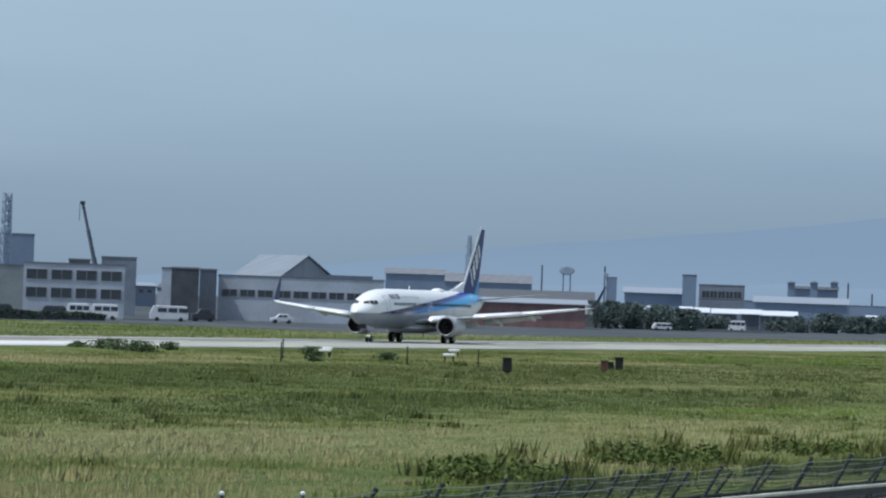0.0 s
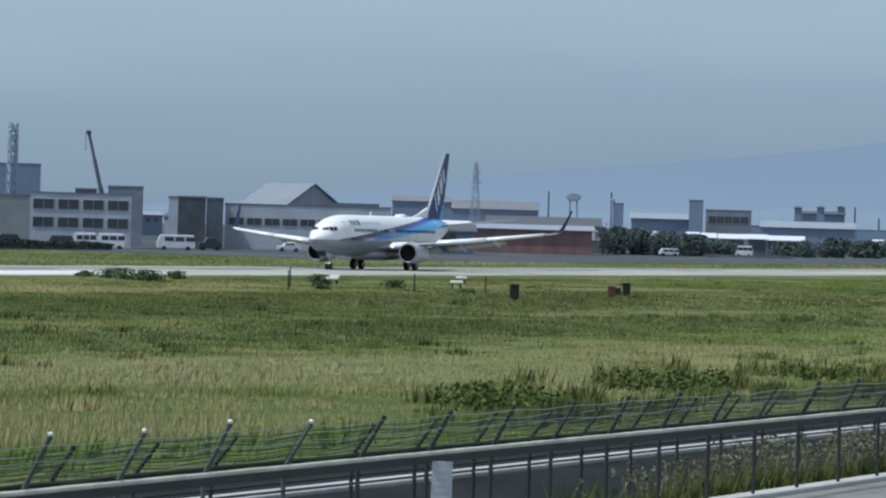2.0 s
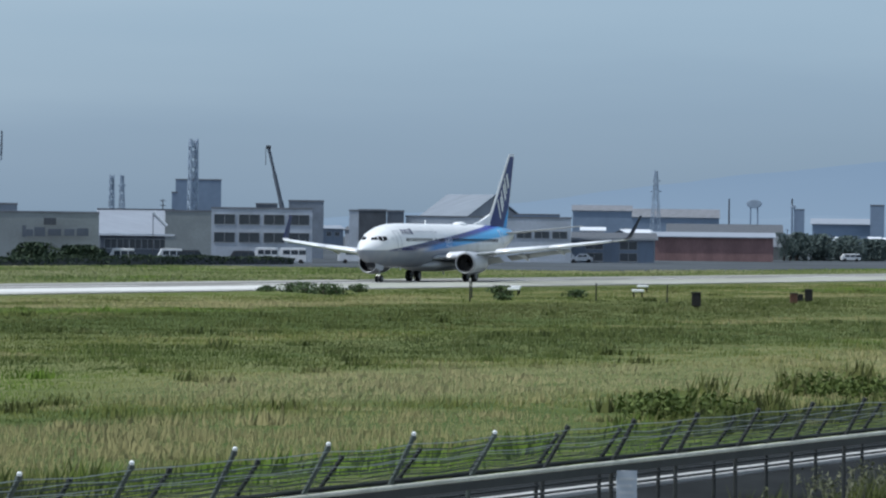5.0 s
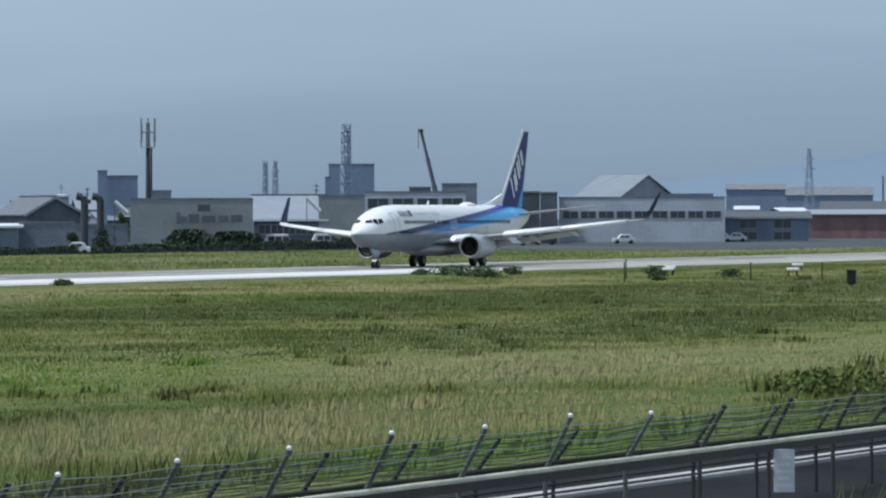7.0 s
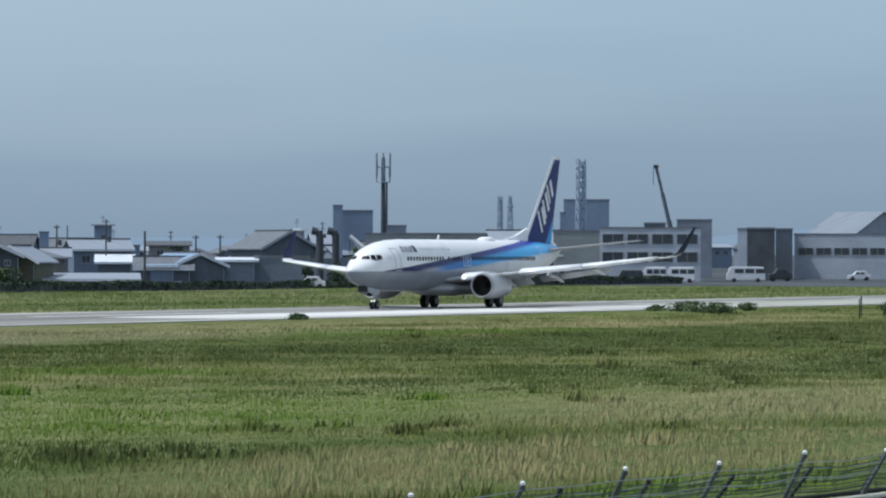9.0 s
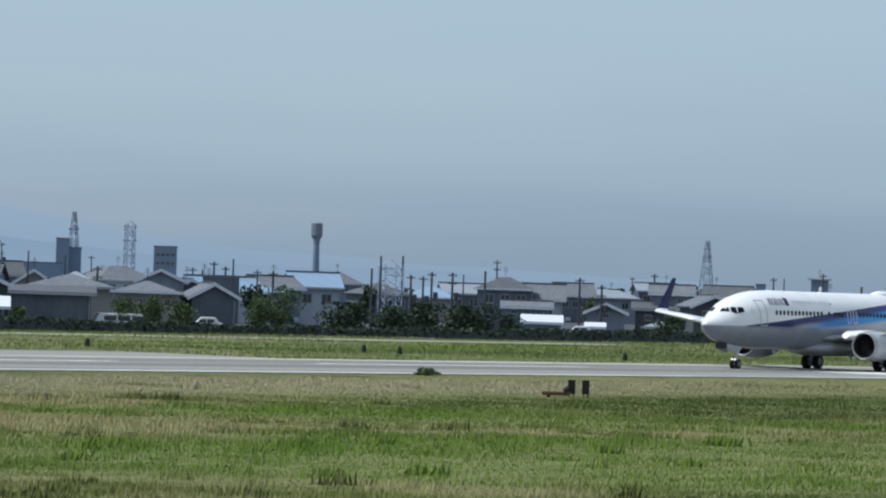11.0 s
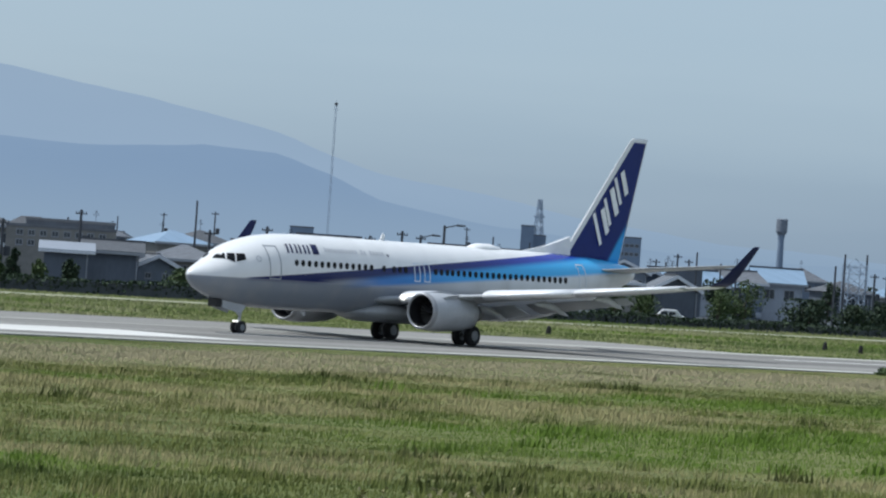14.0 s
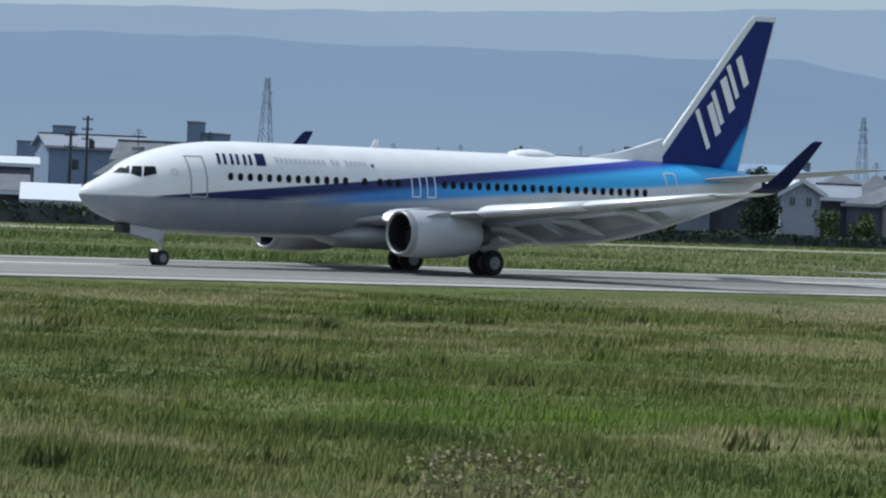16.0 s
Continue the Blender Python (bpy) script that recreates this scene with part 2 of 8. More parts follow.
def skin(bm, outline, lift=0.02, side=-1):
    """A patch with the outline (x, z) laid on the fuselage's side; the outline is a row of top and bottom pairs."""
    rows = []
    for (xa, za), (xb, zb) in outline:
        col = []
        for k in range(9):
            x, z = xa + (xb - xa) * k / 8, za + (zb - za) * k / 8
            col.append((x, side * (side_y(x, z) + lift), z))
        rows.append(col)
    vs = [[bm.verts.new(p) for p in c] for c in rows]
    for a, b in zip(vs, vs[1:]):
        for k in range(8):
            bm.faces.new((a[k], a[k + 1], b[k + 1], b[k]) if side < 0 else (a[k + 1], a[k], b[k], b[k + 1]))
    return bm


def slab(bm, side=-1, depth=0.012):
    """Give a laid-on patch its thickness."""
    faces = bm.faces[:]
    made = bmesh.ops.extrude_face_region(bm, geom=faces)
    bmesh.ops.translate(bm, verts=[v for v in made["geom"] if isinstance(v, bmesh.types.BMVert)], vec=(0, side * depth, 0))
    return bm


def foil(x, y, z, chord, thick, up=Vector((0, 0, 1)), n=9):
    """An aerofoil ring: chord runs along x from its leading edge."""
    pts = []
    for k in range(2 * n):
        a = math.pi * k / n
        c = 0.5 * (1 + math.cos(a))
        h = thick * chord * 2.6 * (0.2969 * math.sqrt(c) - 0.126 * c - 0.3516 * c ** 2 + 0.2843 * c ** 3 - 0.1015 * c ** 4)
        s = 1.15 if a < math.pi else -0.85
        pts.append(Vector((x + chord * c, y, z)) + up * (h * s + 0.002 * (1 if a < math.pi else -1)))
    return pts


def build_wing(root, s):
    rings = []
    for y, x0, x1, z, t in ((0.9, 12.9, 21.0, 2.14, 0.13), (1.9, 13.5, 21.0, 2.24, 0.13), (3.6, 14.35, 20.95, 2.44, 0.12), (5.6, 15.35, 20.9, 2.62, 0.115),
                            (8.5, 16.72, 21.35, 2.91, 0.105), (11.5, 18.1, 21.85, 3.22, 0.10), (14.5, 19.45, 22.35, 3.56, 0.10), (16.6, 20.5, 22.7, 3.84, 0.10)):
        rings.append(foil(x0, s * y, z, x1 - x0, t))
    wing = part("wing", loft(bmesh.new(), rings), WING_GREY, root, "grey painted wing with bright leading edge", True)
    # bright leading-edge slats
    for y0, x0, z0, c0, y1, x1, z1, c1 in ((2.75, 13.86, 2.34, 6.2, 4.1, 14.53, 2.48, 5.8), (6.8, 15.86, 2.74, 5.0, 11.2, 17.90, 3.185, 3.85), (11.3, 17.95, 3.195, 3.82, 16.4, 20.36, 3.81, 2.28)):
        rr = []
        for k in range(4):
            f = k / 3
            y, x, z, c = y0 + (y1 - y0) * f, x0 + (x1 - x0) * f, z0 + (z1 - z0) * f, c0 + (c1 - c0) * f
            rr.append([Vector((x - 0.03 + a * 0.55, s * y, z + b)) for a, b in ((1.5, 0.33 * c / 4.6), (0.75, 0.27 * c / 4.6), (0.35, 0.19 * c / 4.6), (0.08, 0.09 * c / 4.6), (0, 0), (0.08, -0.07 * c / 4.6), (0.4, -0.15 * c / 4.6), (0.8, -0.2 * c / 4.6))])
        part("slat", loft(bmesh.new(), rr), BARE, wing, "bright bare-metal slat", True)
    # flaps let down behind the wing
    for stations in (((2.1, 20.3, 1.98, 1.7), (5.5, 20.3, 2.36, 1.5)), ((6.2, 20.45, 2.44, 1.4), (12.0, 21.5, 3.12, 0.95))):
        rings = [foil(x, s * y, z, c, 0.10, Vector((0.28, 0, 0.96))) for y, x, z, c in stations]
        for ring in rings:
            lead = ring[len(ring) // 2].copy()
            for p in ring:
                p.z -= (p.x - lead.x) * 0.34
        part("flap", loft(bmesh.new(), rings), WING_GREY, wing, "grey flap let down behind the wing", True)
    # flap-track fairings, drooping aft
    for y, x, z, ln in ((3.9, 18.6, 2.08, 3.2), (7.9, 19.0, 2.50, 3.0), (11.4, 19.7, 2.98, 2.5)):
        bm = lathe(bmesh.new(), [(0, 0.02), (0.3, 0.12), (0.9, 0.18), (0.5 * ln, 0.20), (0.8 * ln, 0.14), (ln, 0.02)], (x, s * y, z), "X", 12)
        for v in bm.verts:
            d = max(0.0, v.co.x - x - 0.4 * ln)
            v.co.z -= d * 0.30
        part("flap_fairing", bm, LIGHT_GREY, wing, "pale drooping flap-track fairing", True)
    # blended winglet
    rings = []
    for y, z, x0, x1, lean in ((16.55, 3.835, 20.48, 22.72, 8), (16.95, 3.90, 21.25, 23.05, 22), (17.25, 4.02, 21.95, 23.5, 45), (17.42, 4.25, 22.5, 23.9, 65), (17.56, 4.8, 23.2, 24.35, 77), (17.7, 5.6, 24.15, 25.0, 80), (17.82, 6.2, 24.85, 25.45, 80), (17.83, 6.28, 25.05, 25.48, 80)):
        a = radians(lean)
        rings.append(foil(x0, s * y, z, x1 - x0, 0.075, Vector((0, -s * math.sin(a), math.cos(a)))))
    part("wing_tip", loft(bmesh.new(), rings[:3]), BARE, root, "bright upswept wing tip", True)
    part("winglet", loft(bmesh.new(), rings[2:]), NAVY, root, "navy blue blended winglet", True)


def build_engine(root, s):
    c = (13.15, s * 4.83, 1.76)
    prof = [(0.10, 0.825), (0.04, 0.85), (0, 0.90), (0.06, 0.96)]
    lip = part("intake_lip", lathe(bmesh.new(), [*prof, (0.3, 0.99)], c, "X", 32, False), LIP, None, "grey metal intake lip", True)
    body = [(0.3, 0.99), (0.8, 1.03), (1.6, 1.04), (2.6, 1.0), (3.4, 0.92), (4.0, 0.81), (4.0, 0.76), (3.2, 0.8)]
    cowl = part("engine_cowl", lathe(bmesh.new(), body, c, "X", 32, False), NACELLE, root, "light grey engine cowl", True)
    lip.parent = cowl
    duct = part("intake_duct", lathe(bmesh.new(), [(0.10, 0.825), (0.5, 0.78), (1.0, 0.78), (1.05, 0.77), (1.06, 0.3)], c, "X", 32, False), DARK_IN, cowl, "dark intake duct", True)
    blade, turn = bmesh.new(), 2 * math.pi * 0.7 / 24
    prism(blade, [(1.0, 0.25, 0), (1.02, 0.77, 0), (0.9, 0.77 * math.cos(turn), 0.77 * math.sin(turn)), (0.92, 0.25 * math.cos(turn), 0.25 * math.sin(turn))], (0.012, 0, 0))
    first = part("fan_blade", blade, HOT, cowl, "dark fan blade")
    first.matrix_basis = pose(*c)
    for k in range(1, 24):
        again(first, "fan_blade", parent=cowl).matrix_basis = pose(*c, 15.0 * k)
    for d in (-1, 1):
        a = Vector(c) + Vector((0.9, d * 0.72, 0.74))
        strake = prism(bmesh.new(), [a, a + Vector((1.2, 0, 0)), a + Vector((1.2, d * 0.22, 0.22)), a + Vector((0.5, d * 0.16, 0.16))], (0, -d * 0.02, 0.02))
        part("nacelle_strake", strake, NACELLE, cowl)
    part("spinner", lathe(bmesh.new(), [(0.55, 0.01), (0.7, 0.12), (0.95, 0.25), (1.05, 0.27)], c, "X", 16), DARK_IN, cowl, "", True)
    part("core_nozzle", lathe(bmesh.new(), [(3.2, 0.62), (4.1, 0.56), (4.8, 0.42), (4.8, 0.36), (4.2, 0.36)], c, "X", 24), HOT, cowl, "dark exhaust nozzle", True)
    part("exhaust_plug", lathe(bmesh.new(), [(4.2, 0.34), (4.8, 0.26), (5.4, 0.03)], c, "X", 16), HOT, cowl, "", True)
    y = s * 4.83
    bm = loft(bmesh.new(), [[Vector((x, y + d * w, z)) for x, z, w in ((13.5, 2.76, 0.06), (14.6, 2.88, 0.2), (16.4, 2.80, 0.22), (17.8, 2.45, 0.1), (17.4, 2.1, 0.1), (16.0, 2.2, 0.2), (14.1, 2.58, 0.15))] for d in (-1, 1)])
    part("pylon", bm, NACELLE, root, "engine pylon under the wing")


def wheel(parent, x, y, z, r, w):
    """A tyre with its hub, turning about its own axle."""
    prof = [(-w / 2, r * 0.55), (-w / 2, r * 0.86), (-w * 0.36, r * 0.97), (0, r), (w * 0.36, r * 0.97), (w / 2, r * 0.86), (w / 2, r * 0.55)]
    tyre = part("tyre", lathe(bmesh.new(), prof, (0, 0, 0), "Y", 28), TYRE, parent, "black rubber tyre", True)
    hub = lathe(bmesh.new(), [(-w / 2 - 0.012, r * 0.1), (-w / 2 - 0.012, r * 0.5), (-w * 0.4, r * 0.54), (w * 0.4, r * 0.54), (w / 2 + 0.012, r * 0.5), (w / 2 + 0.012, r * 0.1)], (0, 0, 0), "Y", 20)
    for k in range(8):
        a = 2 * math.pi * k / 8
        for d in (-1, 1):
            tube(hub, (0.33 * r * math.cos(a), d * w / 2, 0.33 * r * math.sin(a)), (0.33 * r * math.cos(a), d * (w / 2 + 0.03), 0.33 * r * math.sin(a)), 0.05 * r, n=6)
    part("wheel_hub", hub, HUB, tyre, "grey metal wheel hub")
    tyre.matrix_basis = pose(x, y, z)
    return tyre


def build_airliner():
    root = empty("airliner", 475.38, 177.3, 0)
    tagged(root, "white and blue twin-jet airliner rolling along the runway", "airliner")
    # fuselage
    xs = [0, 0.04, 0.12, 0.22, 0.35, 0.55, 0.8, 1.1, 1.4, 1.65, 1.9, 2.1, 2.3, 2.55, 2.8, 3.05, 3.3, 3.65, 4, 4.5, 5, 5.6, 6.3, 7.1, 8, 11, 14, 17, 20, 23, 26, 27, 28, 29, 30, 31, 32, 33, 34, 35, 36, 36.6, 37.2, 37.6, 37.9, 38.05]
    rings = []
    for x in xs:
        t, b, w = section(x)
        rings.append([Vector((x, w * math.cos(a), (t + b) / 2 + (t - b) / 2 * math.sin(a))) for a in [2 * math.pi * k / 48 for k in range(48)]])
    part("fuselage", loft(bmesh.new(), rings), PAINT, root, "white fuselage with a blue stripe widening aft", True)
    bm = loft(bmesh.new(), [[Vector((x, w * math.cos(a), z + h * math.sin(a))) for a in [2 * math.pi * k / 24 for k in range(24)]] for x, w, h, z in ((12.2, 0.3, 0.1, 1.5), (13.1, 1.4, 0.35, 1.55), (14, 1.95, 0.6, 1.6), (18, 2.05, 0.66, 1.62), (21, 1.9, 0.6, 1.62), (22.8, 1.2, 0.35, 1.55), (23.8, 0.3, 0.1, 1.5))])
    part("belly_fairing", bm, WING_GREY, root, "grey wing-root fairing", True)
    for s in (-1, 1):
        build_wing(root, s)
        build_engine(root, s)
        rings = [foil(x0, s * y, z, x1 - x0, 0.09) for y, x0, x1, z in ((0.3, 32.9, 37.2, 4.52), (1.0, 33.5, 37.4, 4.60), (4.0, 35.5, 38.4, 4.95), (6.9, 37.4, 39.3, 5.28), (7.15, 37.75, 39.4, 5.31))]
        part("tailplane", loft(bmesh.new(), rings), WING_GREY, root, "grey horizontal tailplane", True)
    # fin, rudder line and dorsal fillet
    rings = []
    for z, x0, x1, t in ((4.9, 30.95, 36.6, 0.10), (5.4, 31.35, 36.8, 0.10), (7.5, 33.15, 37.38, 0.095), (10, 35.25, 38.06, 0.09), (12.0, 36.95, 38.64, 0.085), (12.3, 37.3, 38.72, 0.07)):
        rings.append(foil(x0, 0, z, x1 - x0, t, Vector((0, 1, 0))))
    fin = part("fin", loft(bmesh.new(), rings), FIN_PAINT, root, "dark blue tail fin with a white leading edge", True)
    bm = loft(bmesh.new(), [[Vector((x, d * w, z)) for x, z, w in ((27.4, 5.38, 0.02), (29.5, 5.72, 0.08), (31.0, 6.12, 0.12), (31.95, 6.4, 0.06), (31.95, 5.2, 0.14), (30, 5.2, 0.2), (28, 5.3, 0.1))] for d in (-1, 1)])
    part("dorsal_fillet", bm, MARK_WHITE, root, "white fillet ahead of the fin")
    # white blocks of the emblem on the fin, slanted upwards
    def fin_half(x, z):
        x0, x1 = np.interp(z, (5.4, 12.0), (31.5, 37.1)), np.interp(z, (5.4, 12.0), (36.75, 38.56))
        c = min(1.0, max(0.0, (x - x0) / (x1 - x0)))
        return 0.095 * (x1 - x0) * 3.0 * (0.2969 * math.sqrt(c) - 0.126 * c - 0.3516 * c ** 2 + 0.2843 * c ** 3 - 0.1015 * c ** 4)

    # six slanted bars of the emblem: (x, z) of the middle, length, width
    lean = Vector((0.40, 0, -0.917))
    for s in (-1, 1):
        for x, z, ln, wd in ((34.31, 6.94, 1.9, 0.26), (34.98, 7.42, 1.5, 0.40), (35.18, 7.96, 1.6, 0.26), (35.78, 8.58, 1.6, 0.44), (36.08, 9.19, 1.6, 0.26), (36.66, 9.68, 1.4, 0.40)):
            pts = []
            for p, q in ((-0.5, -0.5), (0.5, -0.5), (0.5, 0.5), (-0.5, 0.5)):
                v = Vector((x, 0, z)) + lean * (ln * p) + Vector((0.80, 0, 0.60)) * (wd * q)
                v.y = s * (fin_half(v.x, v.z) + 0.025)
                pts.append(v)
            part("fin_marking", prism(bmesh.new(), pts, (0, s * 0.02, 0)), MARK_WHITE, fin, "white slanted emblem bar")
    # cockpit windows
    for s in (-1, 1):
        for pane in ((((1.56, 3.96), (1.42, 3.86)), ((1.78, 4.10), (1.60, 3.87)), ((2.05, 4.18), (1.85, 3.87))),
                     (((2.13, 4.18), (1.91, 3.87)), ((2.28, 4.19), (2.06, 3.80)), ((2.44, 4.19), (2.22, 3.73))),
                     (((2.52, 4.19), (2.32, 3.76)), ((2.74, 4.20), (2.62, 3.83)), ((2.95, 4.20), (2.90, 3.90)))):
            part("cockpit_window", slab(skin(bmesh.new(), pane, 0.012, s), s), CABIN_GLASS, root, "dark cockpit window")
    # cabin windows, on one mesh
    bm = bmesh.new()
    outline = [(0.14 * math.cos(a) * (1 if abs(math.cos(a)) > 0.5 else 1.15), 0.19 * math.sin(a)) for a in [2 * math.pi * (k + 0.5) / 8 for k in range(8)]]
    prism(bm, [(x, 0, z) for x, z in outline], (0, -0.035, 0))
    first = part("cabin_window", bm, CABIN_GLASS, root)
    spots = [6.41 + 0.508 * k for k in range(13)] + [13.55, 14.4, 14.9, 15.4, 17.95, 18.45, 18.95] + [19.4 + 0.508 * k for k in range(21)]
    for s in (-1, 1):
        for x in spots:
            y = s * (side_y(x, 3.88) + (0.008 if s > 0 else -0.008))
            if first.location.x == 0:
                first.location = (x, y, 3.88)
            else:
                again(first, "cabin_window", x, y + (0.035 if s > 0 else 0), 3.88, root)
    # doors and overwing exits, as fine outlines
    for s in (-1, 1):
        for x0, x1, z0, z1, m in ((4.40, 5.24, 2.96, 4.72, LINE_GREY), (16.11, 16.62, 3.3, 4.3, LINE_PALE), (16.95, 17.46, 3.3, 4.3, LINE_PALE), (31.0, 31.72, 3.4, 4.85, LINE_PALE)):
            bm, e = bmesh.new(), 0.06
            for q in (((x0, z1), (x0, z0), (x0 + e, z1), (x0 + e, z0)), ((x1 - e, z1), (x1 - e, z0), (x1, z1), (x1, z0)), ((x0, z1), (x0, z1 - e), (x1, z1), (x1, z1 - e)), ((x0, z0 + e), (x0, z0), (x1, z0 + e), (x1, z0))):
                skin(bm, ((q[0], q[1]), (q[2], q[3])), 0.012, s)
            part("cabin_door" if m is LINE_GREY or x0 > 30 else "emergency_exit", slab(bm, s, 0.008), m, root, "outline of a closed cabin door")
    # titles as plain shapes and bars
    for s in (-1, 1):
        for x0 in (5.9, 6.2, 6.56, 6.86, 7.22, 7.52):
            pane = (((x0 + 0.10, 4.86), (x0, 4.40)), ((x0 + 0.24, 4.86), (x0 + 0.14, 4.40)))
            part("title_mark", slab(skin(bmesh.new(), pane, 0.016, s), s, 0.008), NAVY, root, "navy slanted title bar")
        part("title_square", slab(skin(bmesh.new(), (((7.96, 4.92), (7.88, 4.40)), ((8.46, 4.92), (8.38, 4.40))), 0.016, s), s, 0.008), NAVY, root, "navy title square")
        for x0, count in ((8.96, 11), (11.95, 2), (12.7, 5)):
            for k in range(count):
                xa, tall = x0 + 0.25 * k, 0.10 if k else 0.14
                part("slogan_bar", slab(skin(bmesh.new(), (((xa, 4.66 + tall), (xa, 4.58)), ((xa + 0.17, 4.66 + tall), (xa + 0.17, 4.58))), 0.016, s), s, 0.006), MARK_GREY, root, "pale grey bar of small lettering")
        part("static_port", slab(skin(bmesh.new(), (((14.1, 4.66), (14.1, 4.54)), ((14.25, 4.66), (14.25, 4.54))), 0.016, s), s, 0.006), NAVY, root, "small dark mark")
        ring = bmesh.new()
        for k in range(10):
            a, b = 2 * math.pi * k / 10, 2 * math.pi * (k + 1) / 10
            skin(ring, (((3.72 + 0.17 * math.cos(a), 3.98 + 0.17 * math.sin(a)), (3.72 + 0.11 * math.cos(a), 3.98 + 0.11 * math.sin(a))), ((3.72 + 0.17 * math.cos(b), 3.98 + 0.17 * math.sin(b)), (3.72 + 0.11 * math.cos(b), 3.98 + 0.11 * math.sin(b)))), 0.014, s)
        part("round_mark", ring, MARK_GREY, root, "pale grey round mark")
    # radome, aerials
    bm = loft(bmesh.new(), [[Vector((x, w * math.cos(a), 5.36 + h * max(0, math.sin(a)) - 0.06)) for a in [2 * math.pi * k / 20 for k in range(20)]] for x, w, h in ((22.9, 0.1, 0.05), (23.2, 0.42, 0.24), (23.7, 0.55, 0.34), (24.6, 0.55, 0.35), (25.4, 0.4, 0.22), (25.9, 0.08, 0.04))])
    part("satellite_radome", bm, MARK_WHITE, root, "white aerial radome on the crown", True)
    for x, z0, z1 in ((15.2, 5.38, 5.78), (19.8, 1.0, 0.68), (9.0, 1.4, 1.12)):
        part("blade_aerial", prism(bmesh.new(), [(x, -0.02, z0), (x + 0.4, -0.02, z0), (x + 0.42, -0.02, z1), (x + 0.24, -0.02, z1)], (0, 0.04, 0)), MARK_WHITE, root)
    # landing gear
    turning = []
    nose = part("nose_strut", tube(tube(tubed((4.3, 0, 1.75), (4.14, 0, 0.34), 0.09, 0.075), (4.14, -0.3, 0.34), (4.14, 0.3, 0.34), 0.05), (3.4, 0, 1.65), (4.2, 0, 0.9), 0.05), STRUT, root, "grey nose-gear strut")
    for y in (-0.2, 0.2):
        turning.append((wheel(root, 4.14, y, 0.345, 0.345, 0.2), 4.14, y, 0.345))
    # Solid near-black block stands in for the shade inside the open bay.
    part("gear_bay_shade", boxed(1.95, 2.4, -0.34, 0.34, 1.36, 1.80, bevel=0.06), DARK_IN, root, "dark block for the shade in the nose-gear bay")
    for s in (-1, 1):
        part("gear_door", prism(bmesh.new(), [(2.32, s * 0.36, 1.72), (4.12, s * 0.46, 1.50), (3.72, s * 0.46, 1.06), (2.38, s * 0.36, 1.34)], (0, s * 0.035, 0)), NACELLE, root, "grey nose-gear door")
        part("taxi_lamp", lathe(bmesh.new(), [(0, 0.03), (0.02, 0.055), (0.1, 0.06), (0.16, 0.03)], (3.80, s * 0.11, 0.66), "X", 14), LANDING, nose, "lit taxi lamp")
        y = s * 2.86
        bm = tube(tubed((19.6, y, 2.2), (19.6, y, 0.56), 0.14, 0.11, 12), (19.6, y - 0.5, 0.56), (19.6, y + 0.5, 0.56), 0.08)
        tube(bm, (19.6, y, 1.1), (19.5, s * 1.5, 1.7), 0.06)
        tube(bm, (19.75, y, 0.9), (20.05, y, 1.5), 0.04)
        part("main_strut", bm, STRUT, root, "grey main-gear strut")
        part("gear_door", boxed(19.1, 20.1, y - s * 0.06 - 0.02 + s * 0.28, y - s * 0.06 + 0.02 + s * 0.28, 1.05, 2.0, bevel=0.01), WING_GREY, root, "grey main-gear door")
        for d in (-0.43, 0.43):
            turning.append((wheel(root, 19.6, y + d, 0.565, 0.565, 0.4), 19.6, y + d, 0.565))
        part("landing_light", lathe(bmesh.new(), [(0, 0.05), (0.03, 0.14), (0.16, 0.17), (0.3, 0.05)], (13.82, s * 2.95, 2.42), "X", 14), LANDING, root, "lit wing-root landing light")
    return root, turning


AIRLINER, TURNING = build_airliner()
# ---- ground, runway ----
def ground_mat():
    m = Nodes("mown_grass_ground", 0.95, 0.0, 0.04)
    a = m.noise(0.02, 5, stretch=(0.5, 1.6, 1))
    b = m.noise(0.5, 4, stretch=(0.5, 1.5, 1))
    f = m.math("ADD", m.math("MULTIPLY", a, 0.6), m.math("MULTIPLY", b, 0.4))
    col = m.mix(m.step(f, 0.38, 0.62), (0.070, 0.098, 0.030), (0.17, 0.18, 0.075))
    m.bump(b, 0.4, 0.1)
    return m.colour(col)


def paving(name, c):
    m = Nodes(name, 0.95, 0.0, 0.06)
    a = m.noise(0.09, 6, stretch=(0.06, 1.6, 1))
    b = m.noise(2.5, 4)
    f = m.math("ADD", m.math("MULTIPLY", a, 0.7), m.math("MULTIPLY", b, 0.3))
    return m.colour(m.mix(m.step(f, 0.35, 0.65), tone(c, 0.68), tone(c, 1.28)))


GROUND = ground_mat()
bm = bmesh.new()
NX, NY = 40, 24
gx = [-3000 + 8000 * k / NX for k in range(NX + 1)]
gy = [-1200 + 6000 * k / NY for k in range(NY + 1)]
gv = [[bm.verts.new((x, y, 0)) for x in gx] for y in gy]
for j in range(NY):
    for i in range(NX):
        bm.faces.new((gv[j][i], gv[j][i + 1], gv[j + 1][i + 1], gv[j + 1][i]))
tagged(part("ground", bm, GROUND), "grassy flat ground of the airfield", "ground", kind="structure")
RUNWAY = paving("runway_asphalt", (0.225, 0.222, 0.212))
tagged(part("runway", boxed(-400, 1400, 157.5, 187.5, -0.5, 0.05), RUNWAY), "pale grey worn runway asphalt", "runway", kind="structure")
TOWN = surface("town_ground_gravel", (0.075, 0.085, 0.095), 0.95, 0, 0.3, 0.03, spec=0.04)
tagged(part("town_ground", boxed(-2500, 4600, 279.5, 4300, -0.5, 0.03), TOWN), "grey yards and streets of the town", "ground", kind="structure")
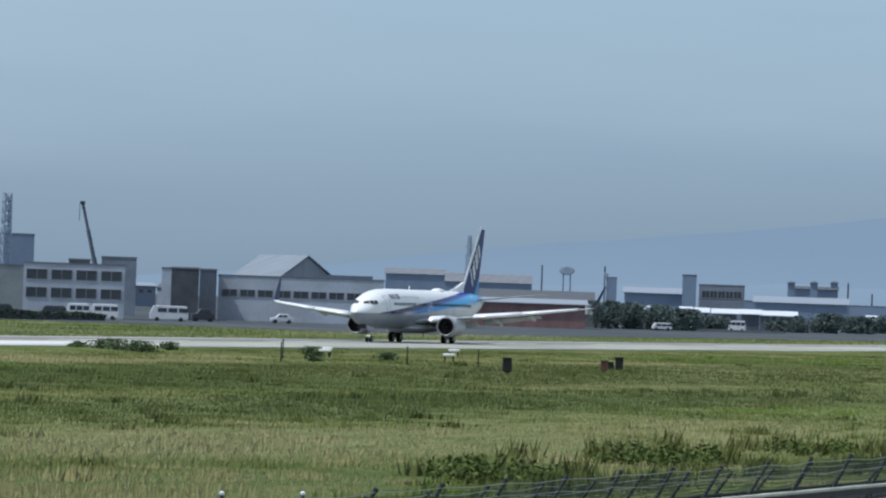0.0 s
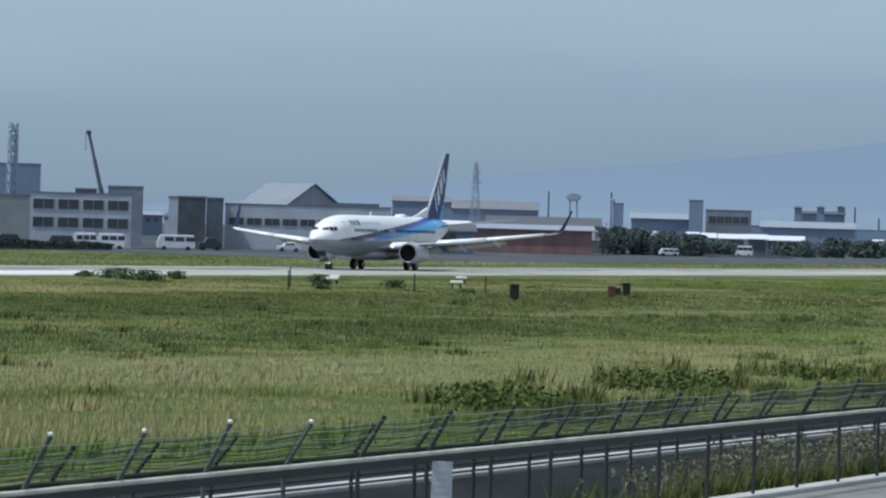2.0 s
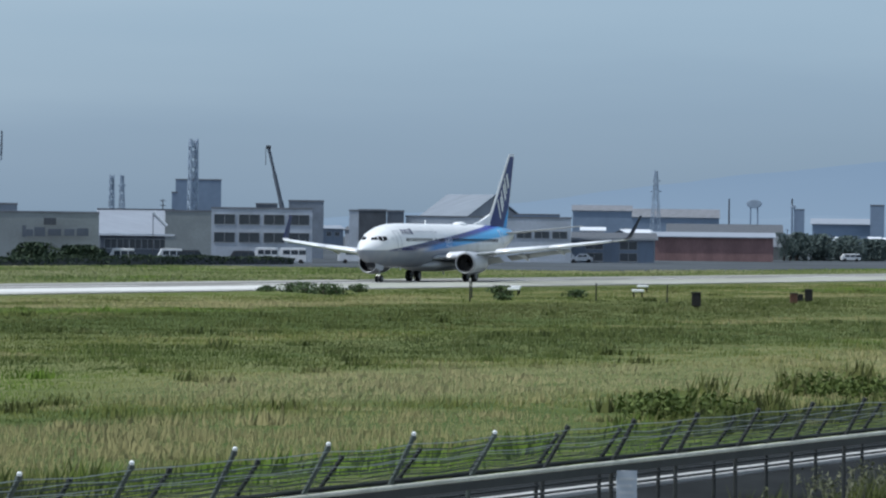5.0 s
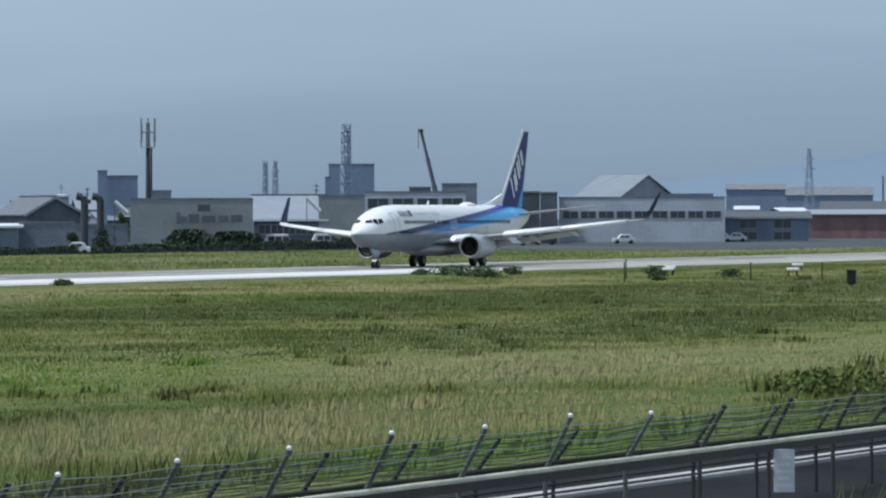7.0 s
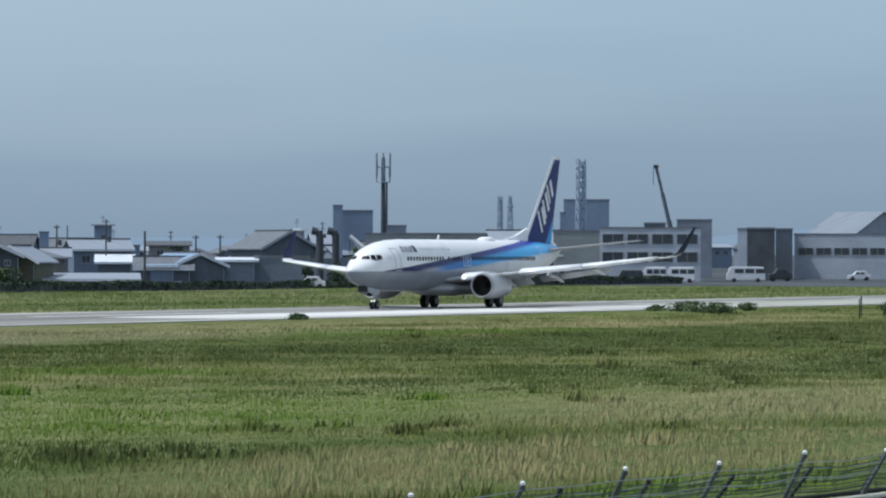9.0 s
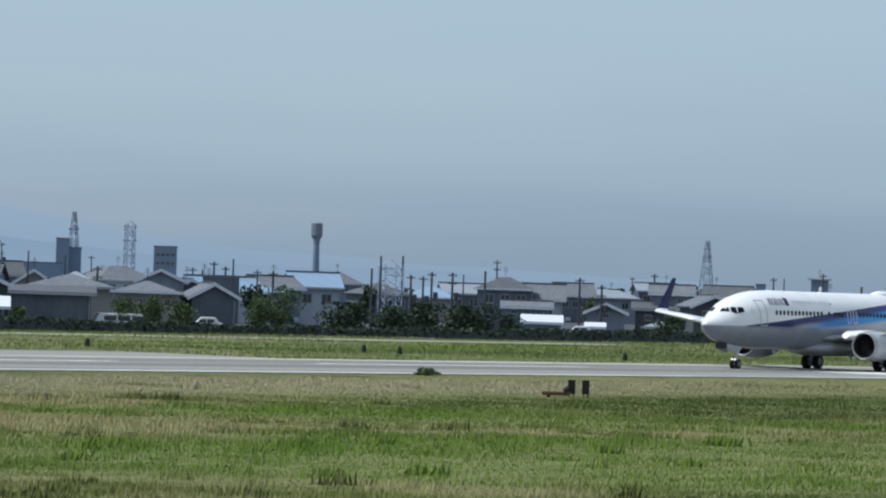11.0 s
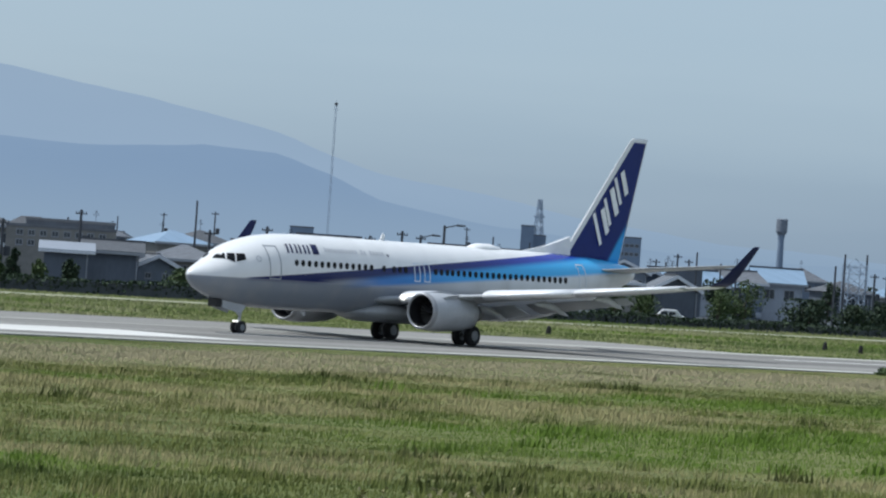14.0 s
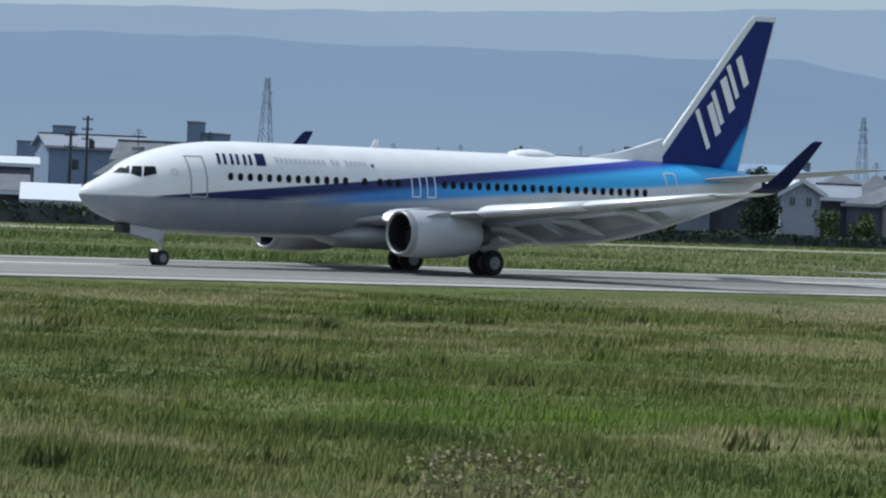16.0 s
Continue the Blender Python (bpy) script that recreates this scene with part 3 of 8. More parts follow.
tagged(part("works_yard", boxed(600, 2200, 216, 279.4, -0.5, 0.025), TOWN), "grey yard and road before the works", "ground", kind="structure")
# ---- the airfield's edge and the town ----
def spot(heading, dist, turn=0.0, z=0.0):
    """A place by its heading (degrees left of +y) and distance; its -y side faces the camera before it is turned."""
    a = radians(heading)
    return pose(-dist * math.sin(a), dist * math.cos(a), z, 0, 0, heading + turn)


def stand(name, heading, dist, turn=0.0, z=0.0):
    e = new(name)
    e.empty_display_size = 0.3
    e.matrix_basis = spot(heading, dist, turn, z)
    return e


WALLS = {
    "white": surface("white_render", (0.40, 0.44, 0.50), 0.85, 0, 0.14, 0.25, bump=0.1),
    "grey": surface("grey_concrete", (0.19, 0.22, 0.265), 0.9, 0, 0.18, 0.2, bump=0.15),
    "blue": surface("blue_grey_cladding", (0.145, 0.185, 0.25), 0.7, 0, 0.14, 0.2, (1, 1, 0.2)),
    "beige": surface("beige_render", (0.23, 0.225, 0.21), 0.9, 0, 0.15, 0.3, bump=0.1),
    "olive": surface("olive_board", (0.11, 0.11, 0.075), 0.85, 0, 0.2, 0.5, (1, 1, 4)),
    "dark": surface("dark_board", (0.068, 0.076, 0.090), 0.8, 0, 0.25, 0.5),
    "slate": surface("slate_cladding", (0.098, 0.116, 0.145), 0.75, 0, 0.2, 0.4, (1, 1, 0.3)),
    "green": surface("pale_green_cladding", (0.25, 0.275, 0.28), 0.7, 0, 0.12, 0.3),
    "brick": surface("faded_red_cladding", (0.20, 0.12, 0.12), 0.85, 0, 0.2, 0.4, (1, 1, 0.3)),
    "pale": surface("pale_grey_cladding", (0.26, 0.285, 0.325), 0.8, 0, 0.12, 0.2, (1, 1, 0.2)),
    # distance haze is mixed into this wall colour
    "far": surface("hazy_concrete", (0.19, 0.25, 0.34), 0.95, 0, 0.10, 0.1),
}
ROOFS = {
    "tile": surface("grey_roof_tile", (0.125, 0.138, 0.16), 0.7, 0, 0.25, 0.8, (1, 4, 1), 0.3),
    "dark": surface("dark_roof_tile", (0.075, 0.083, 0.096), 0.7, 0, 0.3, 0.8, (1, 4, 1), 0.3),
    "metal": surface("pale_metal_roof", (0.26, 0.29, 0.34), 0.5, 0.1, 0.12, 0.6, (6, 0.3, 1)),
    "blue": surface("blue_metal_roof", (0.22, 0.32, 0.44), 0.5, 0.1, 0.12, 0.6, (6, 0.3, 1)),
    "white": surface("white_metal_roof", (0.62, 0.65, 0.70), 0.5, 0.0, 0.06, 0.6, (6, 0.3, 1)),
    "hangar": surface("grey_hangar_roof", (0.19, 0.22, 0.26), 0.7, 0.0, 0.15, 0.4, (4, 0.3, 1)),
    "flat": surface("flat_roof_felt", (0.16, 0.17, 0.19), 0.9, 0, 0.2, 0.4),
}
FRAME = surface("window_frame_grey", (0.30, 0.32, 0.35), 0.5, 0.1, 0.1, 2.0)
PANE = glass_mat("window_glass", (0.035, 0.045, 0.06), 0.15)
POLE = surface("dark_pole", (0.045, 0.052, 0.064), 0.7, 0, 0.2, 1.0)
# Steel made pale and bluish in its colour, for the haze in between.
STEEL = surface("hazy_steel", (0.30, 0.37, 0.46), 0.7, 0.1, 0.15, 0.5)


def windows(parent, spots, w, h, y=0.0, name="window"):
    """Framed windows on a front wall at y; spots are (x, sill)."""
    first = None
    for x, z in spots:
        if first is None:
            bm = bmesh.new()
            for a, b, c, d in ((-w / 2 - 0.07, w / 2 + 0.07, h, h + 0.08), (-w / 2 - 0.07, w / 2 + 0.07, -0.1, 0), (-w / 2 - 0.07, -w / 2, 0, h), (w / 2, w / 2 + 0.07, 0, h), (-0.03, 0.03, 0, h)):
                box(bm, a, b, -0.07, 0.03, c, d)
            first = part(name, bm, FRAME, parent)
            first.matrix_basis = pose(x, y, z)
            pane = part("pane", boxed(-w / 2, w / 2, -0.03, 0.02, 0, h), PANE, first)
        else:
            o = again(first, name, x, y, z, parent)
            again(pane, "pane", 0, 0, 0, o)


def roof_on(parent, w, dep, eave, ridge, kind, mat, over=0.5, name="roof"):
    """A pitched roof over a w x dep plan whose front is at y=0."""
    x0, x1, y0, y1, t = -w / 2 - over, w / 2 + over, -over, dep + over, 0.16
    bm = bmesh.new()
    if kind == "side":      # ridge runs from side to side: its slope is seen from the front
        prism(bm, [(x0, y0, eave), (x0, dep / 2, ridge), (x0, y1, eave), (x0, y1, eave + t), (x0, dep / 2, ridge + t), (x0, y0, eave + t)], (x1 - x0, 0, 0))
    elif kind == "gable":   # ridge runs away from the camera
        prism(bm, [(x0, y0, eave), (0, y0, ridge), (x1, y0, eave), (x1, y0, eave + t), (0, y0, ridge + t), (x0, y0, eave + t)], (0, y1 - y0, 0))
    elif kind == "hip":
        k = min(w, dep) * 0.45
        a = [bm.verts.new(p) for p in ((x0, y0, eave), (x1, y0, eave), (x1, y1, eave), (x0, y1, eave))]
        if w >= dep:
            r = [bm.verts.new(p) for p in ((-w / 2 + k, dep / 2, ridge), (w / 2 - k, dep / 2, ridge))]
        else:
            r = [bm.verts.new(p) for p in ((-0.2, dep / 2, ridge), (0.2, dep / 2, ridge))]
        for f in ((a[0], a[1], r[1], r[0]), (a[1], a[2], r[1]), (a[2], a[3], r[0], r[1]), (a[3], a[0], r[0]), (a[3], a[2], a[1], a[0])):
            bm.faces.new(f)
    elif kind == "mono":
        prism(bm, [(x0, y0, eave), (x0, y1, ridge), (x0, y1, ridge + t), (x0, y0, eave + t)], (x1 - x0, 0, 0))
    else:                   # flat, with a parapet
        box(bm, -w / 2 + 0.2, w / 2 - 0.2, 0.2, dep - 0.2, eave - 0.3, eave - 0.1)
        for q in ((-w / 2 - 0.06, w / 2 + 0.06, -0.06, 0.2), (-w / 2 - 0.06, w / 2 + 0.06, dep - 0.2, dep + 0.06), (-w / 2 - 0.06, -w / 2 + 0.2, 0.2, dep - 0.2), (w / 2 - 0.2, w / 2 + 0.06, 0.2, dep - 0.2)):
            box(bm, *q, eave + 0.003, eave + 0.25)
    return part(name, bm, mat, parent)


def trim_house(e, w, dep, eave, ridge, kind, rng):
    """Eave and barge boards, ridge caps, gutters, aerials and wall boxes of a house."""
    x0, x1 = -w / 2 - 0.5, w / 2 + 0.5
    board = ROOFS["white"] if rng.random() < 0.55 else FRAME
    if kind == "gable":
        for side in (x0, x1):
            part("barge_board", prism(bmesh.new(), [(side, -0.5, eave - 0.14), (0, -0.5, ridge - 0.14), (0, -0.5, ridge + 0.22), (side, -0.5, eave + 0.22)], (0, -0.07, 0)), board, e, "pale barge board")
        part("ridge_cap", boxed(-0.14, 0.14, -0.5, dep + 0.5, ridge + 0.15, ridge + 0.30), ROOFS["dark"], e)
    else:
        part("eave_board", boxed(x0, x1, -0.57, -0.505, eave - 0.12, eave + 0.12), board, e, "pale eave board")
        if kind == "side":
            part("ridge_cap", boxed(x0, x1, dep / 2 - 0.16, dep / 2 + 0.16, ridge + 0.10, ridge + 0.30), ROOFS["dark"], e)
    part("downpipe", tubed((w / 2 - 0.15, -0.09, 0), (w / 2 - 0.15, -0.09, eave), 0.05, n=6), FRAME, e)
    if rng.random() < 0.4 and kind != "mono":
        x, z = rng.uniform(-0.3, 0.3) * w if kind == "side" else 0.0, ridge + (0.25 if kind != "hip" else -0.05)
        bm = tubed((x, dep / 2, z), (x, dep / 2, z + 1.3), 0.03, n=5)
        for k in range(3):
            box(bm, x - 0.4 + 0.1 * k, x + 0.4 - 0.1 * k, dep / 2 - 0.02, dep / 2 + 0.02, z + 0.8 + 0.2 * k, z + 0.84 + 0.2 * k)
        part("aerial", bm, POLE, e, "thin roof aerial")
    if rng.random() < 0.5 and eave > 1.6:
        x = rng.uniform(-0.35, 0.3) * w
        part("wall_box", boxed(x, x + 0.8, -0.36, -0.004, 0.25, 0.85, bevel=0.03), WALLS["white"], e, "pale air-conditioner box")


def building(name, label, heading, dist, w, dep, eave, ridge=0.0, kind="flat", wall="white", roof="flat", turn=0.0, rows=(), cols=0, win=(1.4, 1.1), span=0.86, shift=0.0, category="building", group=""):
    """A house or block: walls (with gables where the roof has them), roof, windows."""
    e = stand(name, heading, dist, turn)
    tagged(e, label, category, group)
    bm = bmesh.new()
    if kind == "gable":
        prism(bm, [(-w / 2, 0, 0), (w / 2, 0, 0), (w / 2, 0, eave), (0, 0, ridge), (-w / 2, 0, eave)], (0, dep, 0))
    elif kind == "side":
        prism(bm, [(-w / 2, 0, 0), (-w / 2, dep, 0), (-w / 2, dep, eave), (-w / 2, dep / 2, ridge), (-w / 2, 0, eave)], (w, 0, 0))
    elif kind == "mono":
        prism(bm, [(-w / 2, 0, 0), (-w / 2, dep, 0), (-w / 2, dep, ridge), (-w / 2, 0, eave)], (w, 0, 0))
    else:
        box(bm, -w / 2, w / 2, 0, dep, 0, eave)
    part("wall", bm, WALLS[wall], e)
    roof_on(e, w, dep, eave, ridge, kind, ROOFS[roof], 0.5 if kind != "flat" else 0)
    if kind != "flat" and dist < 900:
        trim_house(e, w, dep, eave, ridge, kind, random.Random(int(-heading * 1000)))
    if cols:
        xs = [shift + (w * span) * ((k + 0.5) / cols - 0.5) for k in range(cols)]
        windows(e, [(x, z) for z in rows for x in xs], *win)
    return e


def lattice(name, label, heading, dist, height, base, top, arms=(), panels=9, r=0.12, mat=None, turn=20.0, z=0.0, category="pylon", taper=1.0):
    """A lattice tower of four legs with braces and cross-arms."""
    e = stand(name, heading, dist, turn, z)
    tagged(e, label, category)
    mat = mat or STEEL
    half = lambda f: (base + (top - base) * f ** taper) / 2
    corners = ((-1, -1), (1, -1), (1, 1), (-1, 1))
    for cx, cy in corners:
        rings = []
        for k in range(panels + 1):
            f = k / panels
            rings.append([Vector((cx * half(f) + r * math.cos(q), cy * half(f) + r * math.sin(q), height * f)) for q in (0.8, 2.4, 3.9, 5.5)])
        part("leg", loft(bmesh.new(), rings), mat, e)
    for k in range(panels):
        a, b = k / panels, (k + 1) / panels
        for (cx, cy), (dx, dy) in zip(corners, corners[1:] + corners[:1]):
            part("brace", tubed((cx * half(a), cy * half(a), height * a), (dx * half(b), dy * half(b), height * b), r * 0.55, n=4), mat, e)
            part("brace", tubed((dx * half(a), dy * half(a), height * a), (cx * half(b), cy * half(b), height * b), r * 0.55, n=4), mat, e)
    for f, reach in arms:
        zz = height * f
        bm = tube(tubed((-reach, 0, zz), (0, 0, zz + 1.0), r * 0.6, n=4), (reach, 0, zz), (0, 0, zz + 1.0), r * 0.6, n=4)
        tube(bm, (-reach, 0, zz), (reach, 0, zz), r * 0.8, n=4)
        part("cross_arm", bm, mat, e)
    return e


def utility_pole(heading, dist, height, arms=2, lamp=False, turn=10.0, r=0.16, label="dark utility pole with cross-arms among the houses"):
    e = stand("utility_pole", heading, dist, turn)
    tagged(e, label, "pole", "utility poles of the town")
    part("post", tubed((0, 0, 0), (0, 0, height), r, r * 0.7, 8), POLE, e)
    for k in range(arms):
        z = height - 0.4 - 0.9 * k
        bm = boxed(-0.5, 0.5, -0.04, 0.04, z, z + 0.09)
        for x in (-0.44, -0.2, 0.2, 0.44):
            tube(bm, (x, 0, z + 0.09), (x, 0, z + 0.24), 0.04, n=6)
        part("cross_arm", bm, POLE, e)
    if arms:
        part("transformer", lathe(bmesh.new(), [(0, 0.22), (0.05, 0.27), (0.75, 0.27), (0.8, 0.2)], (0.45, 0, height - 3.0), "Z", 12), POLE, e)
    if lamp:
        part("lamp_arm", tube(tubed((0, 0, height - 0.2), (1.2, 0, height + 0.1), 0.06, n=6), (1.1, 0, height + 0.08), (1.9, 0, height + 0.05), 0.12, 0.09, 6), POLE, e)
    return e


# foliage
def leaf_mat(name, lo, hi):
    m = Nodes(name, 0.75, 0.0, 0.25)
    f = m.math("ADD", m.math("MULTIPLY", m.add("NewGeometry").outputs["Random Per Island"], 0.6), m.math("MULTIPLY", m.noise(0.35, 3), 0.4))
    return m.colour(m.mix(m.step(f, 0.1, 0.9), lo, hi))


LEAF_DARK = leaf_mat("dark_leaves", (0.014, 0.028, 0.018), (0.045, 0.070, 0.038))
# Leaf green greyed and blued to carry the haze of the far trees.
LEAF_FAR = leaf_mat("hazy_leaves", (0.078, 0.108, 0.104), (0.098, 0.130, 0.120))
LEAF_MID = leaf_mat("mid_leaves", (0.035, 0.060, 0.025), (0.095, 0.135, 0.055))
BARK = surface("bark", (0.07, 0.055, 0.045), 0.9, 0, 0.3, 2.0, bump=0.4)


def leaves(points, size, rng):
    """Small bent leaf sprays (two triangles pairs each) at the points, as vertex and face arrays."""
    n = len(points)
    a = rng.normal(size=(n, 3))
    a /= np.linalg.norm(a, axis=1)[:, None]
    b = np.cross(a, rng.normal(size=(n, 3)))
    b /= np.linalg.norm(b, axis=1)[:, None]
    s = size * rng.uniform(0.6, 1.4, (n, 1))
    c = np.cross(a, b) * s * 0.25
    v = np.stack([points - a * s, points - b * s * 0.5 + c, points + a * s, points + b * s * 0.5 + c], 1).reshape(-1, 3)
    i = np.arange(n)[:, None] * 4
    return v, np.concatenate([i + [0, 1, 2], i + [0, 2, 3]])


def mesh_of(name, verts, faces, mat, parent=None):
    me = bpy.data.meshes.new(name)
    me.vertices.add(len(verts))
    me.vertices.foreach_set("co", np.asarray(verts, np.float32).ravel())
    k = faces.shape[1]
    me.loops.add(faces.size)
    me.loops.foreach_set("vertex_index", faces.astype(np.int32).ravel())
    me.polygons.add(len(faces))
    me.polygons.foreach_set("loop_start", np.arange(0, faces.size, k, dtype=np.int32))
    me.update(calc_edges=True)
    me.materials.append(mat)
    ob = new(name, me)
    ob.parent = parent
    return ob


def tree(heading, dist, height, width, seed=0, mat=None, label="dark green leafy tree beside the houses", low=0.12, count=900, leaf=0.3, name="tree"):
    rng = np.random.default_rng(seed)
    e = stand(name, heading, dist, seed * 37 % 90)
    tagged(e, label, name, "trees of the town" if name == "tree" else "bushes along the hedge")
    bm = tubed((0, 0, 0), (0.1, 0, height * 0.45), width * 0.045 + 0.05, width * 0.02 + 0.03, 8)
    lumps = []
    for k in range(9):
        a, r = rng.uniform(0, 2 * math.pi), width * rng.uniform(0.08, 0.34)
        z = height * rng.uniform(low + 0.2, 0.82)
        c = (r * math.cos(a), r * math.sin(a), z)
        lumps.append((c, width * rng.uniform(0.2, 0.32)))
        tube(bm, (0.05, 0, height * rng.uniform(0.2, 0.42)), c, width * 0.018 + 0.02, 0.015, 5)
    part("trunk", bm, BARK, e)
    lumps.append(((0, 0, height * 0.86), width * 0.16))
    lumps.append(((0, 0, height * (low + 0.18)), width * 0.3))
    pts = []
    for c, r in lumps:
        d = rng.normal(size=(count // len(lumps), 3))
        d /= np.linalg.norm(d, axis=1)[:, None]
        pts.append(np.array(c) + d * r * rng.uniform(0.55, 1.08, (len(d), 1)) * np.array((1, 1, 0.8 * height / max(width, height) + 0.35)))
    pts = np.concatenate(pts)
    pts[:, 2] = np.clip(pts[:, 2], 0.1, height)
    mesh_of("crown", *leaves(pts, leaf, rng), mat or LEAF_DARK, e)
    return e



# factories and offices
building("office_block", "white three-storey office block with window rows", -66.403, 741.9, 14.58, 12, 7.64, 0.0, "flat", "white", "flat", 0, (5.44, 2.83), 4, (2.94, 1.39), category='office', span=0.98)
building("office_wing", "pale green low wing beside the office", -65.583, 715.2, 6.43, 10, 7.04, 0.0, "flat", "green", "flat", 0, category='office')
building("roof_plant_block", "grey block behind the office roof", -66.896, 841.0, 5.73, 8, 9.37, 0.0, "flat", "grey", "flat", 0)
building("rooftop_shed", "small dark shed on the far roof line", -66.456, 791.7, 3.3, 5, 8.55, 0.0, "flat", "slate", "flat", 0)
building("factory_hall", "factory hall with a pale metal roof and dark open bays", -64.998, 715.7, 9.87, 16, 3.76, 7.14, "side", "slate", "metal", 0, (1.88,), 5, (1.73, 1.26), category='factory')
building("brick_store", "grey store with a window strip", -64.188, 688.4, 9.7, 12, 6.34, 0.0, "flat", "grey", "flat", 0, (3.33,), 5, (1.52, 1.36), category='factory')
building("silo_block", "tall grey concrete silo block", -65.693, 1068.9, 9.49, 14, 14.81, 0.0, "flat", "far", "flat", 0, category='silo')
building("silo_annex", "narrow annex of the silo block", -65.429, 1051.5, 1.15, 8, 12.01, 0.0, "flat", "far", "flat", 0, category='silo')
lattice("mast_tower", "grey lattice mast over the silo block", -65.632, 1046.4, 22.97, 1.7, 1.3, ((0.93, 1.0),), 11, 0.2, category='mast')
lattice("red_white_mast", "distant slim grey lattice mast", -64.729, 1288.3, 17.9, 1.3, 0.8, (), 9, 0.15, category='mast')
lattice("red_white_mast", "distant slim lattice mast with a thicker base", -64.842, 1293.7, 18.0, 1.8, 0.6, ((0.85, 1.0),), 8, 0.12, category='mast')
building("tower_house", "white and dark cube-shaped building with a tall dark recess", -67.581, 793.2, 5.67, 9, 7.71, 0.0, "flat", "white", "flat", 0)
building("dark_cube", "dark cube-shaped stair tower", -67.637, 773.4, 4.17, 8, 7.73, 0.0, "flat", "dark", "flat", 0)
building("cube_annex", "grey annex with a pale upper window bay", -67.893, 803.8, 2.65, 8, 7.74, 0.0, "flat", "slate", "flat", 0)
building("gable_hangar", "large pale blue-grey hangar with a gabled roof", -68.988, 1035.4, 14.3, 15, 7.37, 12.16, "gable", "pale", "hangar", 38, category='hangar')
building("low_works", "long white works building with a dark window strip", -68.931, 810.9, 26.14, 14, 6.96, 0.0, "flat", "white", "flat", 0, (3.83,), 9, (2.32, 1.07), span=0.97)
building("long_warehouse", "long pale grey warehouse with a dark roof band", -69.732, 825.6, 30.53, 16, 3.81, 4.72, "mono", "blue", "dark", 0, (2.18, 0.27), 5, (2.73, 1.27), span=0.9, category='warehouse')
building("back_offices", "pale far office with small windows", -69.466, 1019.2, 9.18, 10, 8.21, 0.0, "flat", "far", "flat", 0, (5.97,), 4, (1.12, 0.9))
building("sign_building", "pale green windowless building with a painted sign", -63.909, 662.8, 15.72, 14, 6.5, 0.0, "flat", "green", "flat", 0, category='shop')
building("roof_box", "grey box on the shop roof line", -63.573, 679.7, 2.61, 5, 7.6, 0.0, "flat", "grey", "flat", 0)
building("grey_tower_block", "grey tower block with a taller stair shaft", -63.13, 912.7, 5.8, 12, 11.32, 0.0, "flat", "far", "flat", 0)
building("stair_shaft", "grey stair shaft of the tower block", -62.92, 903.1, 1.68, 7, 12.16, 0.0, "flat", "far", "flat", 0)
building("gable_works", "grey works hall with a low gable", -62.391, 646.8, 6.91, 18, 4.52, 6.79, "gable", "slate", "tile", 14, category='factory')
building("grey_shed", "plain grey metal shed by the hedge", -62.3, 609.4, 6.53, 9, 3.59, 0.0, "flat", "grey", "flat", 0, category='shed')
building("pale_shed", "low pale shed with a flat white roof", -61.793, 605.1, 4.23, 9, 3.22, 3.48, "mono", "grey", "white", 0, category='shed')
building("pale_annex", "low pale annex beside the sheds", -62.902, 633.9, 6.53, 8, 3.25, 0.0, "flat", "grey", "flat", 0, category='shed')
building("white_vent_house", "white domed roof ventilator house", -62.464, 666.2, 1.9, 5, 7.07, 7.29, "hip", "white", "white", 0, category='shed')
building("warehouse", "low grey warehouse with a pale roof", -71.236, 940.4, 13.37, 14, 2.38, 3.82, "mono", "slate", "metal", 0, category='warehouse')
building("white_roof_house", "house with a bright white metal roof", -70.097, 929.0, 3.77, 10, 5.11, 5.72, "mono", "white", "white", 0, category='house')
building("white_roof_house", "house with a bright white metal roof", -70.69, 956.4, 4.68, 10, 4.25, 5.41, "mono", "slate", "white", 12, category='house')
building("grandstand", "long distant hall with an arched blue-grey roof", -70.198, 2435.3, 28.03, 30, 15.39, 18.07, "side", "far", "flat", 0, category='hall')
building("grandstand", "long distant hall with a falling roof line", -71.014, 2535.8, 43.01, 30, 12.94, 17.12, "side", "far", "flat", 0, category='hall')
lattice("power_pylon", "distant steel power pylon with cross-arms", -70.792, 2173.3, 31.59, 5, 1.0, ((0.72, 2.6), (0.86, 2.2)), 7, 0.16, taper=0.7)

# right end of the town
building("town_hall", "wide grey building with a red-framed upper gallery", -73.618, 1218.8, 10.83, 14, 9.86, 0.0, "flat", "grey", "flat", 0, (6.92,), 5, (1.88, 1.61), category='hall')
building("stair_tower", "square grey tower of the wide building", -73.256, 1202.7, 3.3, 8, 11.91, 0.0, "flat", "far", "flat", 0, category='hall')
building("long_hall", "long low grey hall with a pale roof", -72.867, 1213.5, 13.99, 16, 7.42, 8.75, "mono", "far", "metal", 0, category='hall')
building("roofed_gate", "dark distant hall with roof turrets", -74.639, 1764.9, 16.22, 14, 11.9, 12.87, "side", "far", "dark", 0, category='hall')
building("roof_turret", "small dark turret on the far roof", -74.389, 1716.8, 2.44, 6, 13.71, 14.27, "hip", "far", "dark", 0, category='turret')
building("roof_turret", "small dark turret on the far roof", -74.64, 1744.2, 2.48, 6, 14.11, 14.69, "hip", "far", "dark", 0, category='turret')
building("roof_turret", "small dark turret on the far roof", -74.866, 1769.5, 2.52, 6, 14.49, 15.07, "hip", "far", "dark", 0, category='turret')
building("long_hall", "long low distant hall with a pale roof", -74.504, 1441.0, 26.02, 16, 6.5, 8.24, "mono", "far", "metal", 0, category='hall')
